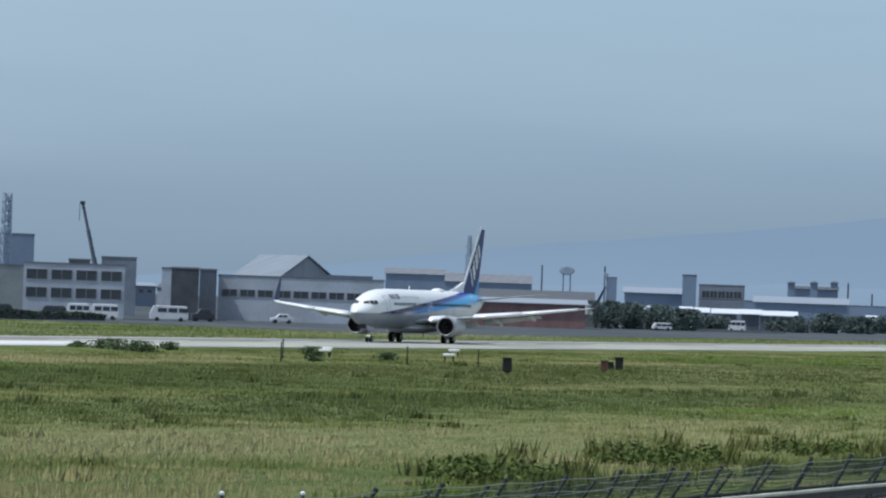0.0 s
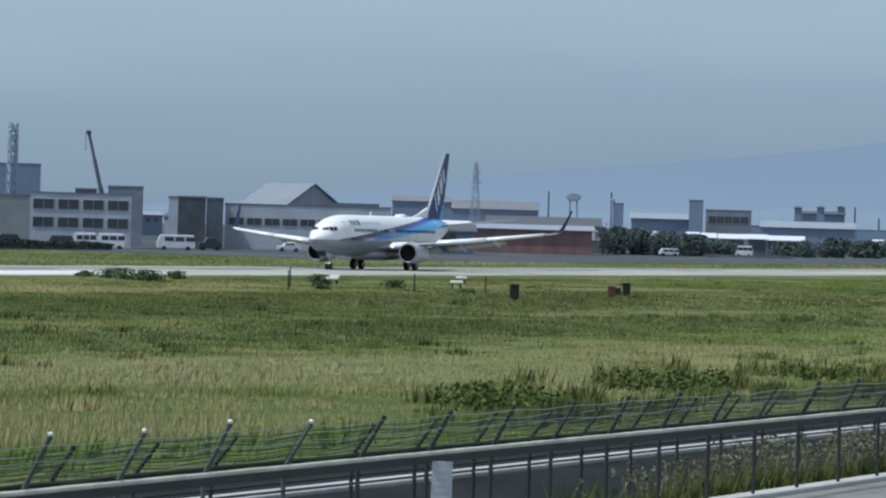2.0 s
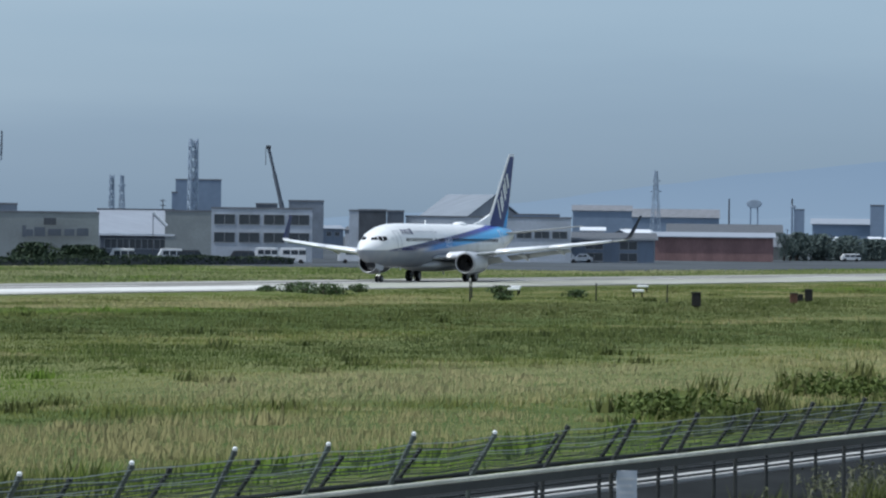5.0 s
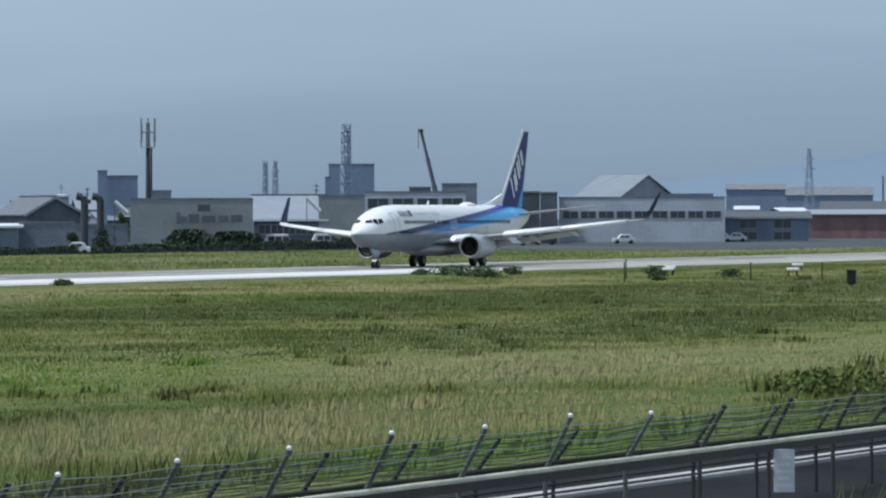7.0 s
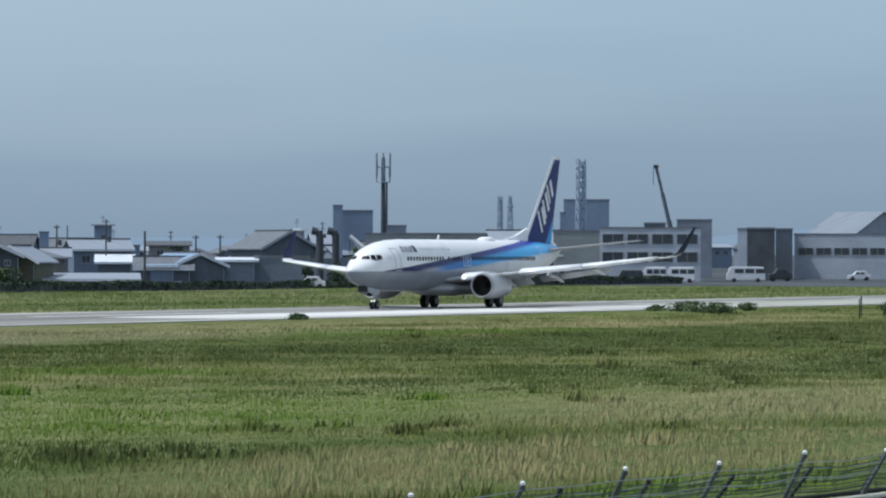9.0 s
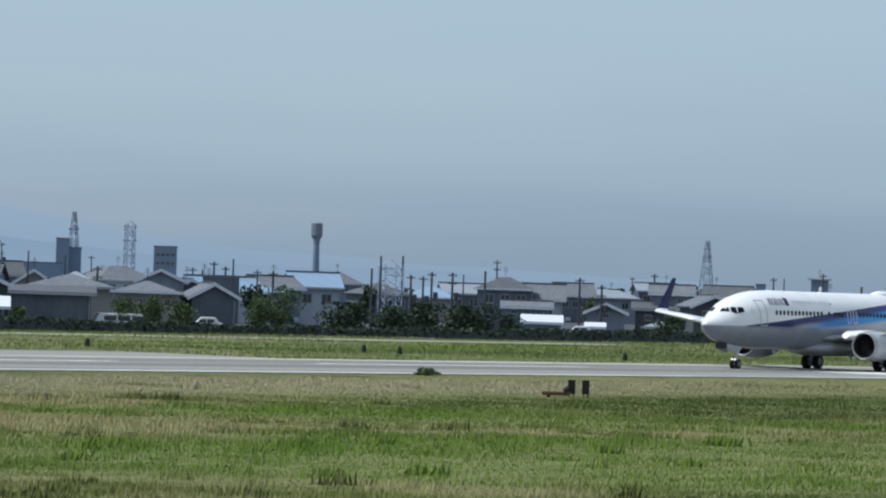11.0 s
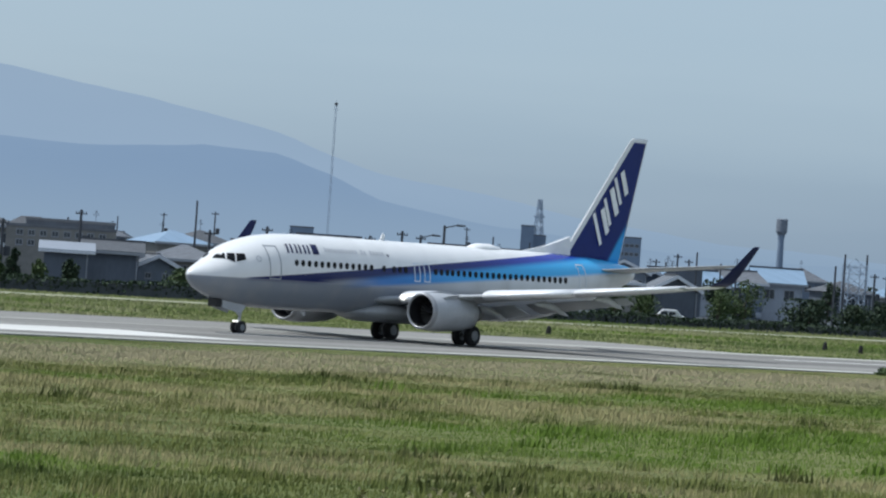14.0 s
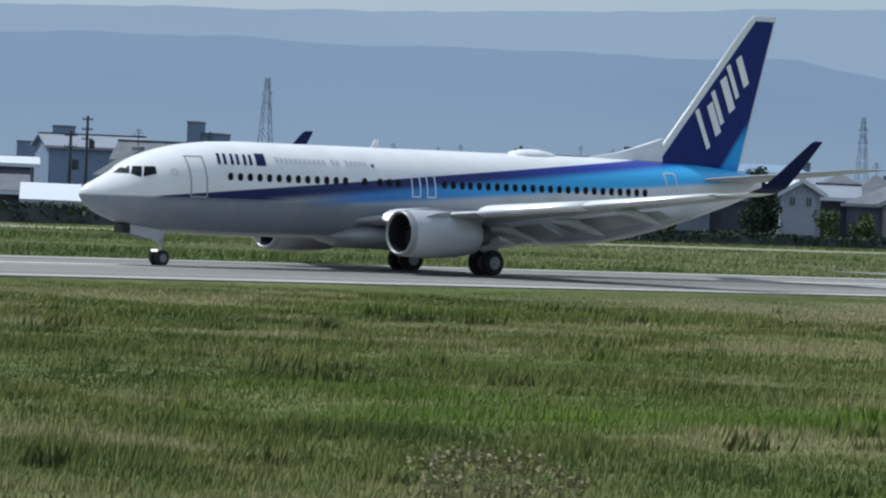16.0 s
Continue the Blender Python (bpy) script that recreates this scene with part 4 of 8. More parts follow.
building("reddish_hall", "reddish-brown long low hall", -71.779, 985.0, 17.0, 14, 2.36, 4.31, "mono", "beige", "tile", 0, category='warehouse')
building("dark_roof_hall", "dark long roof behind the tailplane", -71.562, 1130.4, 24.85, 14, 5.1, 6.96, "mono", "slate", "dark", 0, category='warehouse')
building("greenhouse", "low building with a bright white roof", -72.842, 1006.7, 1.66, 9, 3.51, 4.39, "mono", "slate", "white", 0, category='shed')
building("greenhouse", "low building with a bright white roof", -73.229, 1029.3, 1.81, 9, 3.61, 4.51, "mono", "slate", "white", 0, category='shed')
building("greenhouse", "low building with a bright white roof", -73.405, 1039.9, 2.28, 9, 3.48, 4.39, "mono", "slate", "white", 0, category='shed')
building("greenhouse", "low building with a bright white roof", -73.663, 1055.9, 4.86, 9, 3.4, 4.32, "mono", "slate", "white", 0, category='shed')
building("greenhouse", "low building with a bright white roof", -73.946, 1074.0, 3.77, 9, 3.44, 4.38, "mono", "slate", "white", 0, category='shed')
building("greenhouse", "low building with a bright white roof", -74.251, 1094.2, 7.55, 9, 3.26, 4.22, "mono", "slate", "white", 0, category='shed')
building("greenhouse", "low building with a bright white roof", -75.312, 1171.3, 2.69, 9, 2.88, 3.91, "mono", "slate", "white", 0, category='shed')
building("greenhouse", "low building with a bright white roof", -75.515, 1187.4, 5.83, 9, 0.92, 1.96, "mono", "slate", "white", 0, category='shed')
building("low_wall", "long low pale boundary wall", -73.855, 989.0, 16.8, 2, 0.22, 0.0, "flat", "grey", "flat", 0, category='wall')
building("low_wall", "long low pale boundary wall", -72.866, 933.5, 15.37, 2, -0.6, 0.0, "flat", "grey", "flat", 0, category='wall')
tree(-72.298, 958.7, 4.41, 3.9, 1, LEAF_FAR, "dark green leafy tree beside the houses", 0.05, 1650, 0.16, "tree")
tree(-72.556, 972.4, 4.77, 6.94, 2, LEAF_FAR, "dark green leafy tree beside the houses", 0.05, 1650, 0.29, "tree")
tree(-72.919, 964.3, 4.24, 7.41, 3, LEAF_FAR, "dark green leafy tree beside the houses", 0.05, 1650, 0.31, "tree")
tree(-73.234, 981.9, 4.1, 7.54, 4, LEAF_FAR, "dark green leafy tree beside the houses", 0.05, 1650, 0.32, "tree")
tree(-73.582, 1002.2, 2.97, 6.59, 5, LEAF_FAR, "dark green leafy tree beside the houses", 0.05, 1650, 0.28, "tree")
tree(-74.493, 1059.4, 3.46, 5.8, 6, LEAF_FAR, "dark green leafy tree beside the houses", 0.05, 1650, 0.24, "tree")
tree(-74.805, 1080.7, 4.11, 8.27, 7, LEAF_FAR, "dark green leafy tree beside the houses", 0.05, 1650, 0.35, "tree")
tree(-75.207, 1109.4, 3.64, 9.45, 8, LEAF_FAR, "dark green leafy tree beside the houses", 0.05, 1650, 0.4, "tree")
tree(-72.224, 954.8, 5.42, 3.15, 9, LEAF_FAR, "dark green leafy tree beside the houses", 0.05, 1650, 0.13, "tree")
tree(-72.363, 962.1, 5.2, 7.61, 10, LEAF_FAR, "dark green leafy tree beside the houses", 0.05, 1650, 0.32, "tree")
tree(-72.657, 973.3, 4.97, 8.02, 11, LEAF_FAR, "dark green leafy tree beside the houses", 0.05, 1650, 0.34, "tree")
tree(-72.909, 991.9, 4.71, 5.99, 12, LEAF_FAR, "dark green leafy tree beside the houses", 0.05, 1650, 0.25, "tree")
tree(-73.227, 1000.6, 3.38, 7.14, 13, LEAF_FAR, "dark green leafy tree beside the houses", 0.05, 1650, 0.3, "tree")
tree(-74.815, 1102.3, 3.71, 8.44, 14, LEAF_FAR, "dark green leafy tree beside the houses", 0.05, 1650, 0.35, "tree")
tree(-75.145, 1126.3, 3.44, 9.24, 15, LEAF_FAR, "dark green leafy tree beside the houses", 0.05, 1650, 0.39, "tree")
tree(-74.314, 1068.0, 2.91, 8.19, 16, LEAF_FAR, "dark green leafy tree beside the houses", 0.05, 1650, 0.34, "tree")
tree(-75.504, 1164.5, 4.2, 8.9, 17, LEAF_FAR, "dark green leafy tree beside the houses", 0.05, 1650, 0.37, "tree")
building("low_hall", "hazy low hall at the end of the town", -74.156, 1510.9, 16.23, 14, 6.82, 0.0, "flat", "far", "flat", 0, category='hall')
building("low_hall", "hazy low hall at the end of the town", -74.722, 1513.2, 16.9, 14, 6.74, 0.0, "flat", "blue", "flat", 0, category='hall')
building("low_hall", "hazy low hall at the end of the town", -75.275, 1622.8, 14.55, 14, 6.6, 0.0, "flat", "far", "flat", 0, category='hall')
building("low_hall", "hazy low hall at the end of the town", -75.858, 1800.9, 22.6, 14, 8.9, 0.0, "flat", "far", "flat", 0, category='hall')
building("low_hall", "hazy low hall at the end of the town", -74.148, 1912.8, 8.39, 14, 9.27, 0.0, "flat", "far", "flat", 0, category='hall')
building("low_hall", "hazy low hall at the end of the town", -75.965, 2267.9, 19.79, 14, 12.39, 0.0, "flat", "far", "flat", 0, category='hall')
building("red_hall", "long low hall with faded red cladding", -71.435, 911.2, 21.34, 12, 4.2, 5.01, "mono", "brick", "metal", 0, category='warehouse')
utility_pole(-71.61, 2092.1, 19.48, 0, False, 10, 0.4)
utility_pole(-72.31, 1810.0, 17.74, 0, False, 10, 0.4)
utility_pole(-75.02, 1915.0, 15.45, 0, False, 10, 0.4)
utility_pole(-75.473, 2411.9, 23.73, 0, False, 10, 0.4)
utility_pole(-75.288, 1949.1, 11.71, 0, False, 10, 0.4)
building("chimney_block", "small dark block beside a chimney", -72.394, 1818.4, 3.4, 6, 13.9, 0.0, "flat", "far", "flat", 0)

# houses
building("blue_roof_shed", "dark shed with a pale blue gabled roof", -61.378, 602.8, 6.16, 14, 2.49, 4.02, "gable", "slate", "blue", 16, category='shed')
building("shed_annex", "grey annex of the blue-roofed shed", -60.963, 600.6, 2.77, 8, 2.56, 3.22, "mono", "blue", "blue", 0, category='shed')
building("grey_shed", "plain grey shed with white eave", -61.831, 611.7, 3.23, 9, 3.07, 3.28, "mono", "grey", "white", 0, category='shed')
building("olive_house", "olive boarded gable house with a pale roof edge", -59.287, 565.4, 5.44, 10, 3.02, 4.82, "gable", "olive", "metal", -12, (2.4,), 1, (0.93, 0.68), category='house')
building("white_house", "white house wall beside the olive house", -58.88, 569.3, 2.19, 9, 2.65, 3.41, "side", "white", "dark", 0, (1.53,), 1, (0.5, 0.5), category='house')
building("dark_house", "dark two-storey house behind a carport", -58.521, 579.3, 5.16, 9, 3.22, 3.98, "side", "dark", "dark", 0, (2.07,), 2, (0.64, 0.51), category='house')
building("gable_house", "grey gable house with a small upper window", -57.939, 569.9, 4.13, 9, 2.62, 3.69, "gable", "grey", "tile", 0, (2.25,), 1, (0.63, 0.44), category='house')
building("white_roof_house", "low house with a bright white roof", -57.229, 538.5, 3.55, 8, 1.55, 2.26, "mono", "grey", "white", 0, category='house')
building("grey_house", "grey house with a pale eave", -57.057, 566.4, 4.97, 9, 2.99, 3.61, "side", "blue", "tile", 0, (2.36,), 3, (0.62, 0.37), category='house')
building("white_hut", "small hut with a bright white roof", -57.824, 542.2, 1.37, 4, 1.22, 1.64, "mono", "grey", "white", 0, category='shed')
building("pale_hut", "low pale hut with a rounded roof", -58.56, 553.6, 3.47, 6, 1.4, 2.07, "hip", "white", "metal", 0, category='shed')
building("long_school", "long pale distant building below the water tower", -60.155, 828.9, 16.24, 12, 5.01, 0.0, "flat", "far", "flat", 0, (3.73,), 12, (0.64, 0.55), category='school')
building("water_tower", "square pale water tower with a dark opening", -60.307, 821.6, 2.8, 8, 8.37, 8.64, "hip", "far", "flat", 0, (5.57,), 1, (0.63, 1.27), category='tower')
building("chimney_block", "slim grey chimney block", -59.652, 789.2, 1.48, 5, 7.01, 0.0, "flat", "far", "flat", 0, category='tower')
building("white_roof_house", "house with a wide white roof", -60.44, 668.9, 4.42, 9, 2.77, 3.73, "mono", "slate", "white", 0, category='house')
building("grey_house", "grey house under a dark roof", -59.784, 683.0, 3.31, 9, 3.4, 4.53, "side", "blue", "metal", 0, category='house')
building("long_shed", "long low shed with a pale eave", -60.133, 568.8, 10.89, 8, 1.15, 1.78, "mono", "slate", "metal", 0, category='shed')
building("hedge_shed", "dark low shed by the hedge", -60.98, 600.9, 6.28, 8, 2.23, 3.55, "side", "slate", "tile", 0, category='shed')
tree(-55.081, 490.0, 3.11, 5.35, 18, LEAF_DARK, "dark green leafy tree beside the houses", 0.05, 1350, 0.22, "tree")
tree(-55.551, 495.9, 2.85, 4.88, 19, LEAF_DARK, "dark green leafy tree beside the houses", 0.05, 1350, 0.2, "tree")
tree(-55.927, 500.7, 3.2, 4.93, 20, LEAF_DARK, "dark green leafy tree beside the houses", 0.05, 1350, 0.21, "tree")
tree(-56.35, 506.2, 3.11, 4.72, 21, LEAF_DARK, "dark green leafy tree beside the houses", 0.05, 1350, 0.2, "tree")
tree(-56.607, 509.7, 3.45, 3.19, 22, LEAF_DARK, "dark green leafy tree beside the houses", 0.05, 1350, 0.13, "tree")
tree(-56.854, 513.0, 2.4, 3.1, 23, LEAF_DARK, "dark green leafy tree beside the houses", 0.05, 1350, 0.13, "tree")
tree(-58.502, 947.4, 6.65, 7.29, 24, LEAF_DARK, "rounded tree-covered knoll behind the houses", 0.05, 1950, 0.31, "tree")
tree(-58.849, 956.9, 6.94, 7.37, 25, LEAF_DARK, "rounded tree-covered knoll behind the houses", 0.05, 1950, 0.31, "tree")
tree(-58.093, 936.5, 5.84, 6.18, 26, LEAF_DARK, "rounded tree-covered knoll behind the houses", 0.05, 1950, 0.26, "tree")
utility_pole(-55.315, 579.9, 6.84, 0, False, 10, 0.16)
utility_pole(-55.414, 605.6, 8.41, 0, False, 10, 0.16)
utility_pole(-55.658, 609.3, 8.53, 0, False, 10, 0.16)
utility_pole(-55.754, 586.4, 6.27, 1, False, 10, 0.16)
utility_pole(-55.892, 588.5, 6.16, 1, False, 10, 0.16)
utility_pole(-55.986, 565.3, 6.61, 1, False, 10, 0.16)
utility_pole(-56.218, 568.8, 6.64, 2, False, 10, 0.16)
utility_pole(-56.582, 549.3, 6.85, 0, False, 10, 0.16)
utility_pole(-57.639, 554.9, 6.49, 1, False, 10, 0.16)
utility_pole(-57.885, 569.0, 5.81, 2, False, 10, 0.16)
utility_pole(-58.469, 683.6, 7.76, 1, False, 10, 0.16)
utility_pole(-57.306, 661.9, 5.78, 1, False, 10, 0.16)
utility_pole(-60.771, 563.2, 6.58, 0, False, 10, 0.16)
utility_pole(-61.61, 751.9, 6.66, 1, False, 10, 0.16)
utility_pole(-59.793, 765.2, 8.13, 1, False, 10, 0.16)
utility_pole(-61.339, 745.4, 6.6, 1, False, 10, 0.16)
lattice("frame_mast", "pale frame mast above the trees", -55.527, 607.3, 7.3, 2.2, 2.2, ((0.96, 1.3), (0.85, 1.3)), 5, 0.06, category='mast')
lattice("power_pylon", "distant steel power pylon with cross-arms", -59.045, 1015.8, 16.17, 4.2, 0.6, ((0.6, 1.2), (0.8, 1.0)), 7, 0.11, taper=0.7)
building("pale_house", "pale house with windows under a hipped tile roof", -50.059, 445.5, 4.62, 9, 3.65, 4.72, "hip", "beige", "tile", 0, (2.38,), 2, (0.69, 0.49), category='house')
building("dark_gable", "dark gable house among the poles", -51.147, 464.7, 3.0, 9, 3.36, 4.27, "gable", "dark", "dark", 0, category='house')
building("white_porch", "small white-roofed porch shed", -51.114, 451.2, 2.12, 5, 1.79, 2.68, "mono", "slate", "white", 0, category='shed')
building("long_dark_shed", "long dark metal shed by the hedge", -51.769, 459.9, 6.96, 9, 3.18, 3.73, "mono", "slate", "dark", 0, category='shed')
building("tiled_house", "house with a wide grey tiled hipped roof", -51.966, 508.8, 8.81, 10, 3.72, 5.01, "hip", "beige", "tile", 0, category='house')
building("tiled_house", "house with a wide grey tiled hipped roof and pale walls", -52.819, 482.3, 5.93, 10, 3.52, 4.58, "hip", "beige", "tile", 0, (2.35,), 4, (0.48, 0.53), category='house')
building("gable_shed", "dark boarded shed with a gable", -53.566, 486.2, 4.18, 8, 3.04, 4.43, "gable", "slate", "tile", 8, category='shed')
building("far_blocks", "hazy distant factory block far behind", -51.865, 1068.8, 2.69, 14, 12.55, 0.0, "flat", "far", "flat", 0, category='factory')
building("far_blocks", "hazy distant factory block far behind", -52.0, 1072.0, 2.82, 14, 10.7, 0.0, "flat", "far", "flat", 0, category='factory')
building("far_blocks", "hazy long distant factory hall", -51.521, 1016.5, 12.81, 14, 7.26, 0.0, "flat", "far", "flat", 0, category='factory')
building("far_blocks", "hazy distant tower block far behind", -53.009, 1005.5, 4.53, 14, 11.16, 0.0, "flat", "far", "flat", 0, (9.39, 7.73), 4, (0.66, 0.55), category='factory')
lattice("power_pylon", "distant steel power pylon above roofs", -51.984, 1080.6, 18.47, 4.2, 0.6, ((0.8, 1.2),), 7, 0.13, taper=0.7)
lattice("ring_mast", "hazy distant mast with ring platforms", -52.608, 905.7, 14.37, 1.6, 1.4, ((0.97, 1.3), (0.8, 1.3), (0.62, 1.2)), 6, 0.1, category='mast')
utility_pole(-50.12, 471.8, 6.31, 2, False, 10, 0.16)
utility_pole(-50.474, 466.7, 6.91, 3, False, 10, 0.16)
utility_pole(-50.463, 475.2, 5.64, 2, False, 10, 0.16)
utility_pole(-50.683, 499.1, 6.77, 1, True, 10, 0.16)
utility_pole(-50.888, 462.1, 5.95, 2, False, 10, 0.16)
utility_pole(-50.94, 458.2, 7.62, 0, True, 10, 0.16)
utility_pole(-52.262, 539.2, 5.95, 2, False, 10, 0.16)
utility_pole(-53.556, 601.8, 7.08, 1, False, 10, 0.16)
utility_pole(-53.685, 603.7, 6.56, 1, False, 10, 0.16)
utility_pole(-54.217, 540.9, 6.04, 1, False, 10, 0.16)
utility_pole(-53.429, 646.2, 6.18, 0, False, 10, 0.16)
building("dark_chimneys", "dark low plant house with chimneys", -53.638, 579.8, 4.14, 6, 5.25, 0.0, "flat", "slate", "flat", 0, category='factory')
tree(-49.929, 435.7, 2.14, 3.33, 27, LEAF_MID, "dark green leafy tree beside the houses", 0.05, 1350, 0.14, "tree")
tree(-52.611, 461.9, 2.97, 2.79, 28, LEAF_MID, "dark green leafy tree beside the houses", 0.05, 1350, 0.13, "tree")
tree(-52.893, 464.9, 3.23, 3.32, 29, LEAF_MID, "dark green leafy tree beside the houses", 0.05, 1350, 0.14, "tree")
tree(-53.18, 468.0, 2.78, 3.34, 30, LEAF_MID, "dark green leafy tree beside the houses", 0.05, 1350, 0.14, "tree")
tree(-54.04, 477.7, 3.96, 3.15, 31, LEAF_MID, "dark green leafy tree beside the houses", 0.05, 1350, 0.13, "tree")
tree(-54.319, 480.9, 4.71, 3.7, 32, LEAF_MID, "dark green leafy tree beside the houses", 0.05, 1350, 0.16, "tree")
tree(-50.523, 441.2, 2.35, 1.93, 33, LEAF_MID, "dark green leafy tree beside the houses", 0.05, 1350, 0.13, "tree")
tree(-51.365, 449.3, 1.91, 1.82, 34, LEAF_MID, "dark green leafy tree beside the houses", 0.05, 1350, 0.13, "tree")
building("town_house", "tiled house in the dense row by the airfield", -58.668, 581.7, 4.45, 9, 5.0, 5.96, "side", "grey", "tile", 0, (4.11,), 2, (0.58, 0.51), category='house', group='houses by the airfield')
building("town_house", "tiled house in the dense row by the airfield", -59.146, 563.0, 4.58, 9, 3.69, 4.93, "gable", "dark", "tile", 10, (2.83,), 2, (0.56, 0.5), category='house', group='houses by the airfield')
building("town_house", "tiled house in the dense row by the airfield", -59.586, 586.7, 6.4, 9, 3.57, 4.53, "hip", "beige", "tile", 0, (2.67,), 2, (0.58, 0.52), category='house', group='houses by the airfield')
tree(-58.681, 544.9, 2.59, 4.17, 35, LEAF_DARK, "dark green leafy tree beside the houses", 0.05, 1350, 0.18, "tree")
tree(-59.184, 552.9, 2.51, 4.23, 36, LEAF_MID, "dark green leafy tree beside the houses", 0.05, 1350, 0.18, "tree")
building("town_house", "tiled house in the dense row by the airfield", -47.774, 441.9, 3.56, 9, 2.05, 3.16, "gable", "grey", "tile", 12, (1.28,), 2, (0.44, 0.39), category='house', group='houses by the airfield')
building("town_house", "tiled house in the dense row by the airfield", -48.336, 446.8, 3.88, 9, 1.91, 2.89, "hip", "beige", "dark", 0, (1.13,), 2, (0.44, 0.39), category='house', group='houses by the airfield')
building("town_house", "tiled house in the dense row by the airfield", -48.956, 452.3, 3.94, 9, 2.38, 3.27, "side", "slate", "tile", 0, (1.59,), 2, (0.45, 0.4), category='house', group='houses by the airfield')
building("town_house", "tiled house in the dense row by the airfield", -49.333, 455.8, 3.69, 9, 2.12, 3.02, "gable", "olive", "dark", -10, (1.32,), 2, (0.45, 0.4), category='house', group='houses by the airfield')
tree(-48.121, 424.3, 1.5, 2.3, 37, LEAF_DARK, "dark green leafy tree beside the houses", 0.05, 1350, 0.13, "tree")
tree(-48.835, 430.3, 1.98, 2.81, 38, LEAF_MID, "dark green leafy tree beside the houses", 0.05, 1350, 0.13, "tree")
tree(-49.618, 437.2, 1.86, 2.38, 39, LEAF_DARK, "dark green leafy tree beside the houses", 0.05, 1350, 0.13, "tree")
building("tile_house", "house with a dark gable and tiled roof", -49.039, 440.5, 4.21, 10, 2.82, 5.14, "gable", "slate", "dark", 12, category='house')
building("tile_house", "wide house with a grey tiled hip roof", -48.063, 444.4, 6.79, 10, 2.96, 4.32, "hip", "beige", "tile", 0, (1.99,), 3, (0.54, 0.49), category='house')
building("tile_house", "pale house with a dark tiled roof and upper windows", -49.927, 457.1, 6.86, 10, 3.15, 4.45, "hip", "beige", "dark", 0, (2.65,), 3, (0.6, 0.5), category='house')
building("far_blocks", "hazy distant tower block far behind", -49.352, 928.8, 4.27, 14, 8.46, 0.0, "flat", "far", "flat", 0, category='factory')
tree(-48.038, 423.6, 2.33, 3.23, 40, LEAF_MID, "dark green leafy tree beside the houses", 0.05, 1350, 0.14, "tree")
tree(-48.418, 426.8, 2.04, 3.26, 41, LEAF_MID, "dark green leafy tree beside the houses", 0.05, 1350, 0.14, "tree")
tree(-49.736, 438.3, 2.43, 2.4, 42, LEAF_MID, "dark green leafy tree beside the houses", 0.05, 1350, 0.13, "tree")
utility_pole(-48.333, 455.0, 5.77, 1, False, 10, 0.16)
utility_pole(-48.969, 460.8, 6.45, 1, False, 10, 0.16)
utility_pole(-48.671, 499.7, 5.21, 0, False, 10, 0.16)
lattice("radio_mast", "very tall slender distant radio mast", -49.639, 1783.5, 55.01, 0.6, 0.5, ((0.985, 0.9), (0.975, 0.9)), 16, 0.028, category='mast')

def mast_lamp():
    e = stand("obstruction_lamp", -49.639, 1783.5, 0, 55.0)
    tagged(e, "small dark obstruction lamp on top of the radio mast", "lamp")
    part("lamp_body", lathe(bmesh.new(), [(0, 0.2), (0.1, 0.55), (0.7, 0.6), (1.1, 0.3)], (0, 0, 0), "Z", 10), POLE, e)
    part("spike", tubed((0, 0, 1.1), (0, 0, 1.9), 0.06, n=5), POLE, e)


mast_lamp()
# houses of the last stretch
building("hip_house", "house with a pale tiled hip roof", -45.243, 414.0, 4.6, 9, 3.36, 4.13, "hip", "beige", "tile", 0, (2.77,), 3, (0.36, 0.36), category='house')
building("white_gable", "white gable house with a pale roof", -45.772, 417.9, 3.14, 9, 3.24, 4.38, "gable", "grey", "metal", 14, category='house')
building("apartment", "long beige apartment block with balcony rows", -46.684, 449.0, 9.58, 10, 4.95, 0.0, "flat", "beige", "flat", 0, (4.26, 3.38), 8, (0.49, 0.4), category='apartments')
building("upper_block", "dark flat-roofed block behind the apartments", -46.783, 457.8, 7.92, 8, 5.56, 0.0, "flat", "slate", "flat", 0, category='apartments')
building("white_roof_house", "low house with a pale roof before the apartments", -46.761, 421.5, 3.69, 7, 3.12, 3.76, "mono", "slate", "metal", 0, category='house')
building("dark_roof_house", "low house with a dark tiled roof", -47.267, 433.6, 4.51, 8, 3.24, 4.09, "side", "slate", "dark", 0, category='house')
tree(-46.179, 409.1, 3.42, 1.34, 43, LEAF_DARK, "dark green leafy tree beside the houses", 0.05, 1350, 0.13, "tree")
tree(-45.187, 398.0, 2.11, 1.74, 44, LEAF_MID, "dark green leafy tree beside the houses", 0.05, 1350, 0.13, "tree")
tree(-45.466, 400.0, 2.41, 1.31, 45, LEAF_MID, "dark green leafy tree beside the houses", 0.05, 1350, 0.13, "tree")
tree(-46.456, 407.2, 2.49, 1.56, 46, LEAF_MID, "dark green leafy tree beside the houses", 0.05, 1350, 0.13, "tree")
tree(-46.806, 409.8, 2.73, 1.48, 47, LEAF_DARK, "dark green leafy tree beside the houses", 0.05, 1350, 0.13, "tree")
tree(-46.013, 403.9, 2.74, 1.1, 48, LEAF_MID, "dark green leafy tree beside the houses", 0.05, 1350, 0.13, "tree")
utility_pole(-45.264, 507.9, 6.13, 2, False, 10, 0.16)
utility_pole(-45.536, 451.5, 4.98, 1, False, 10, 0.16)
utility_pole(-46.034, 412.0, 5.47, 1, False, 10, 0.16)
utility_pole(-46.892, 442.7, 6.72, 1, False, 10, 0.16)
utility_pole(-45.405, 548.4, 5.86, 1, False, 10, 0.16)
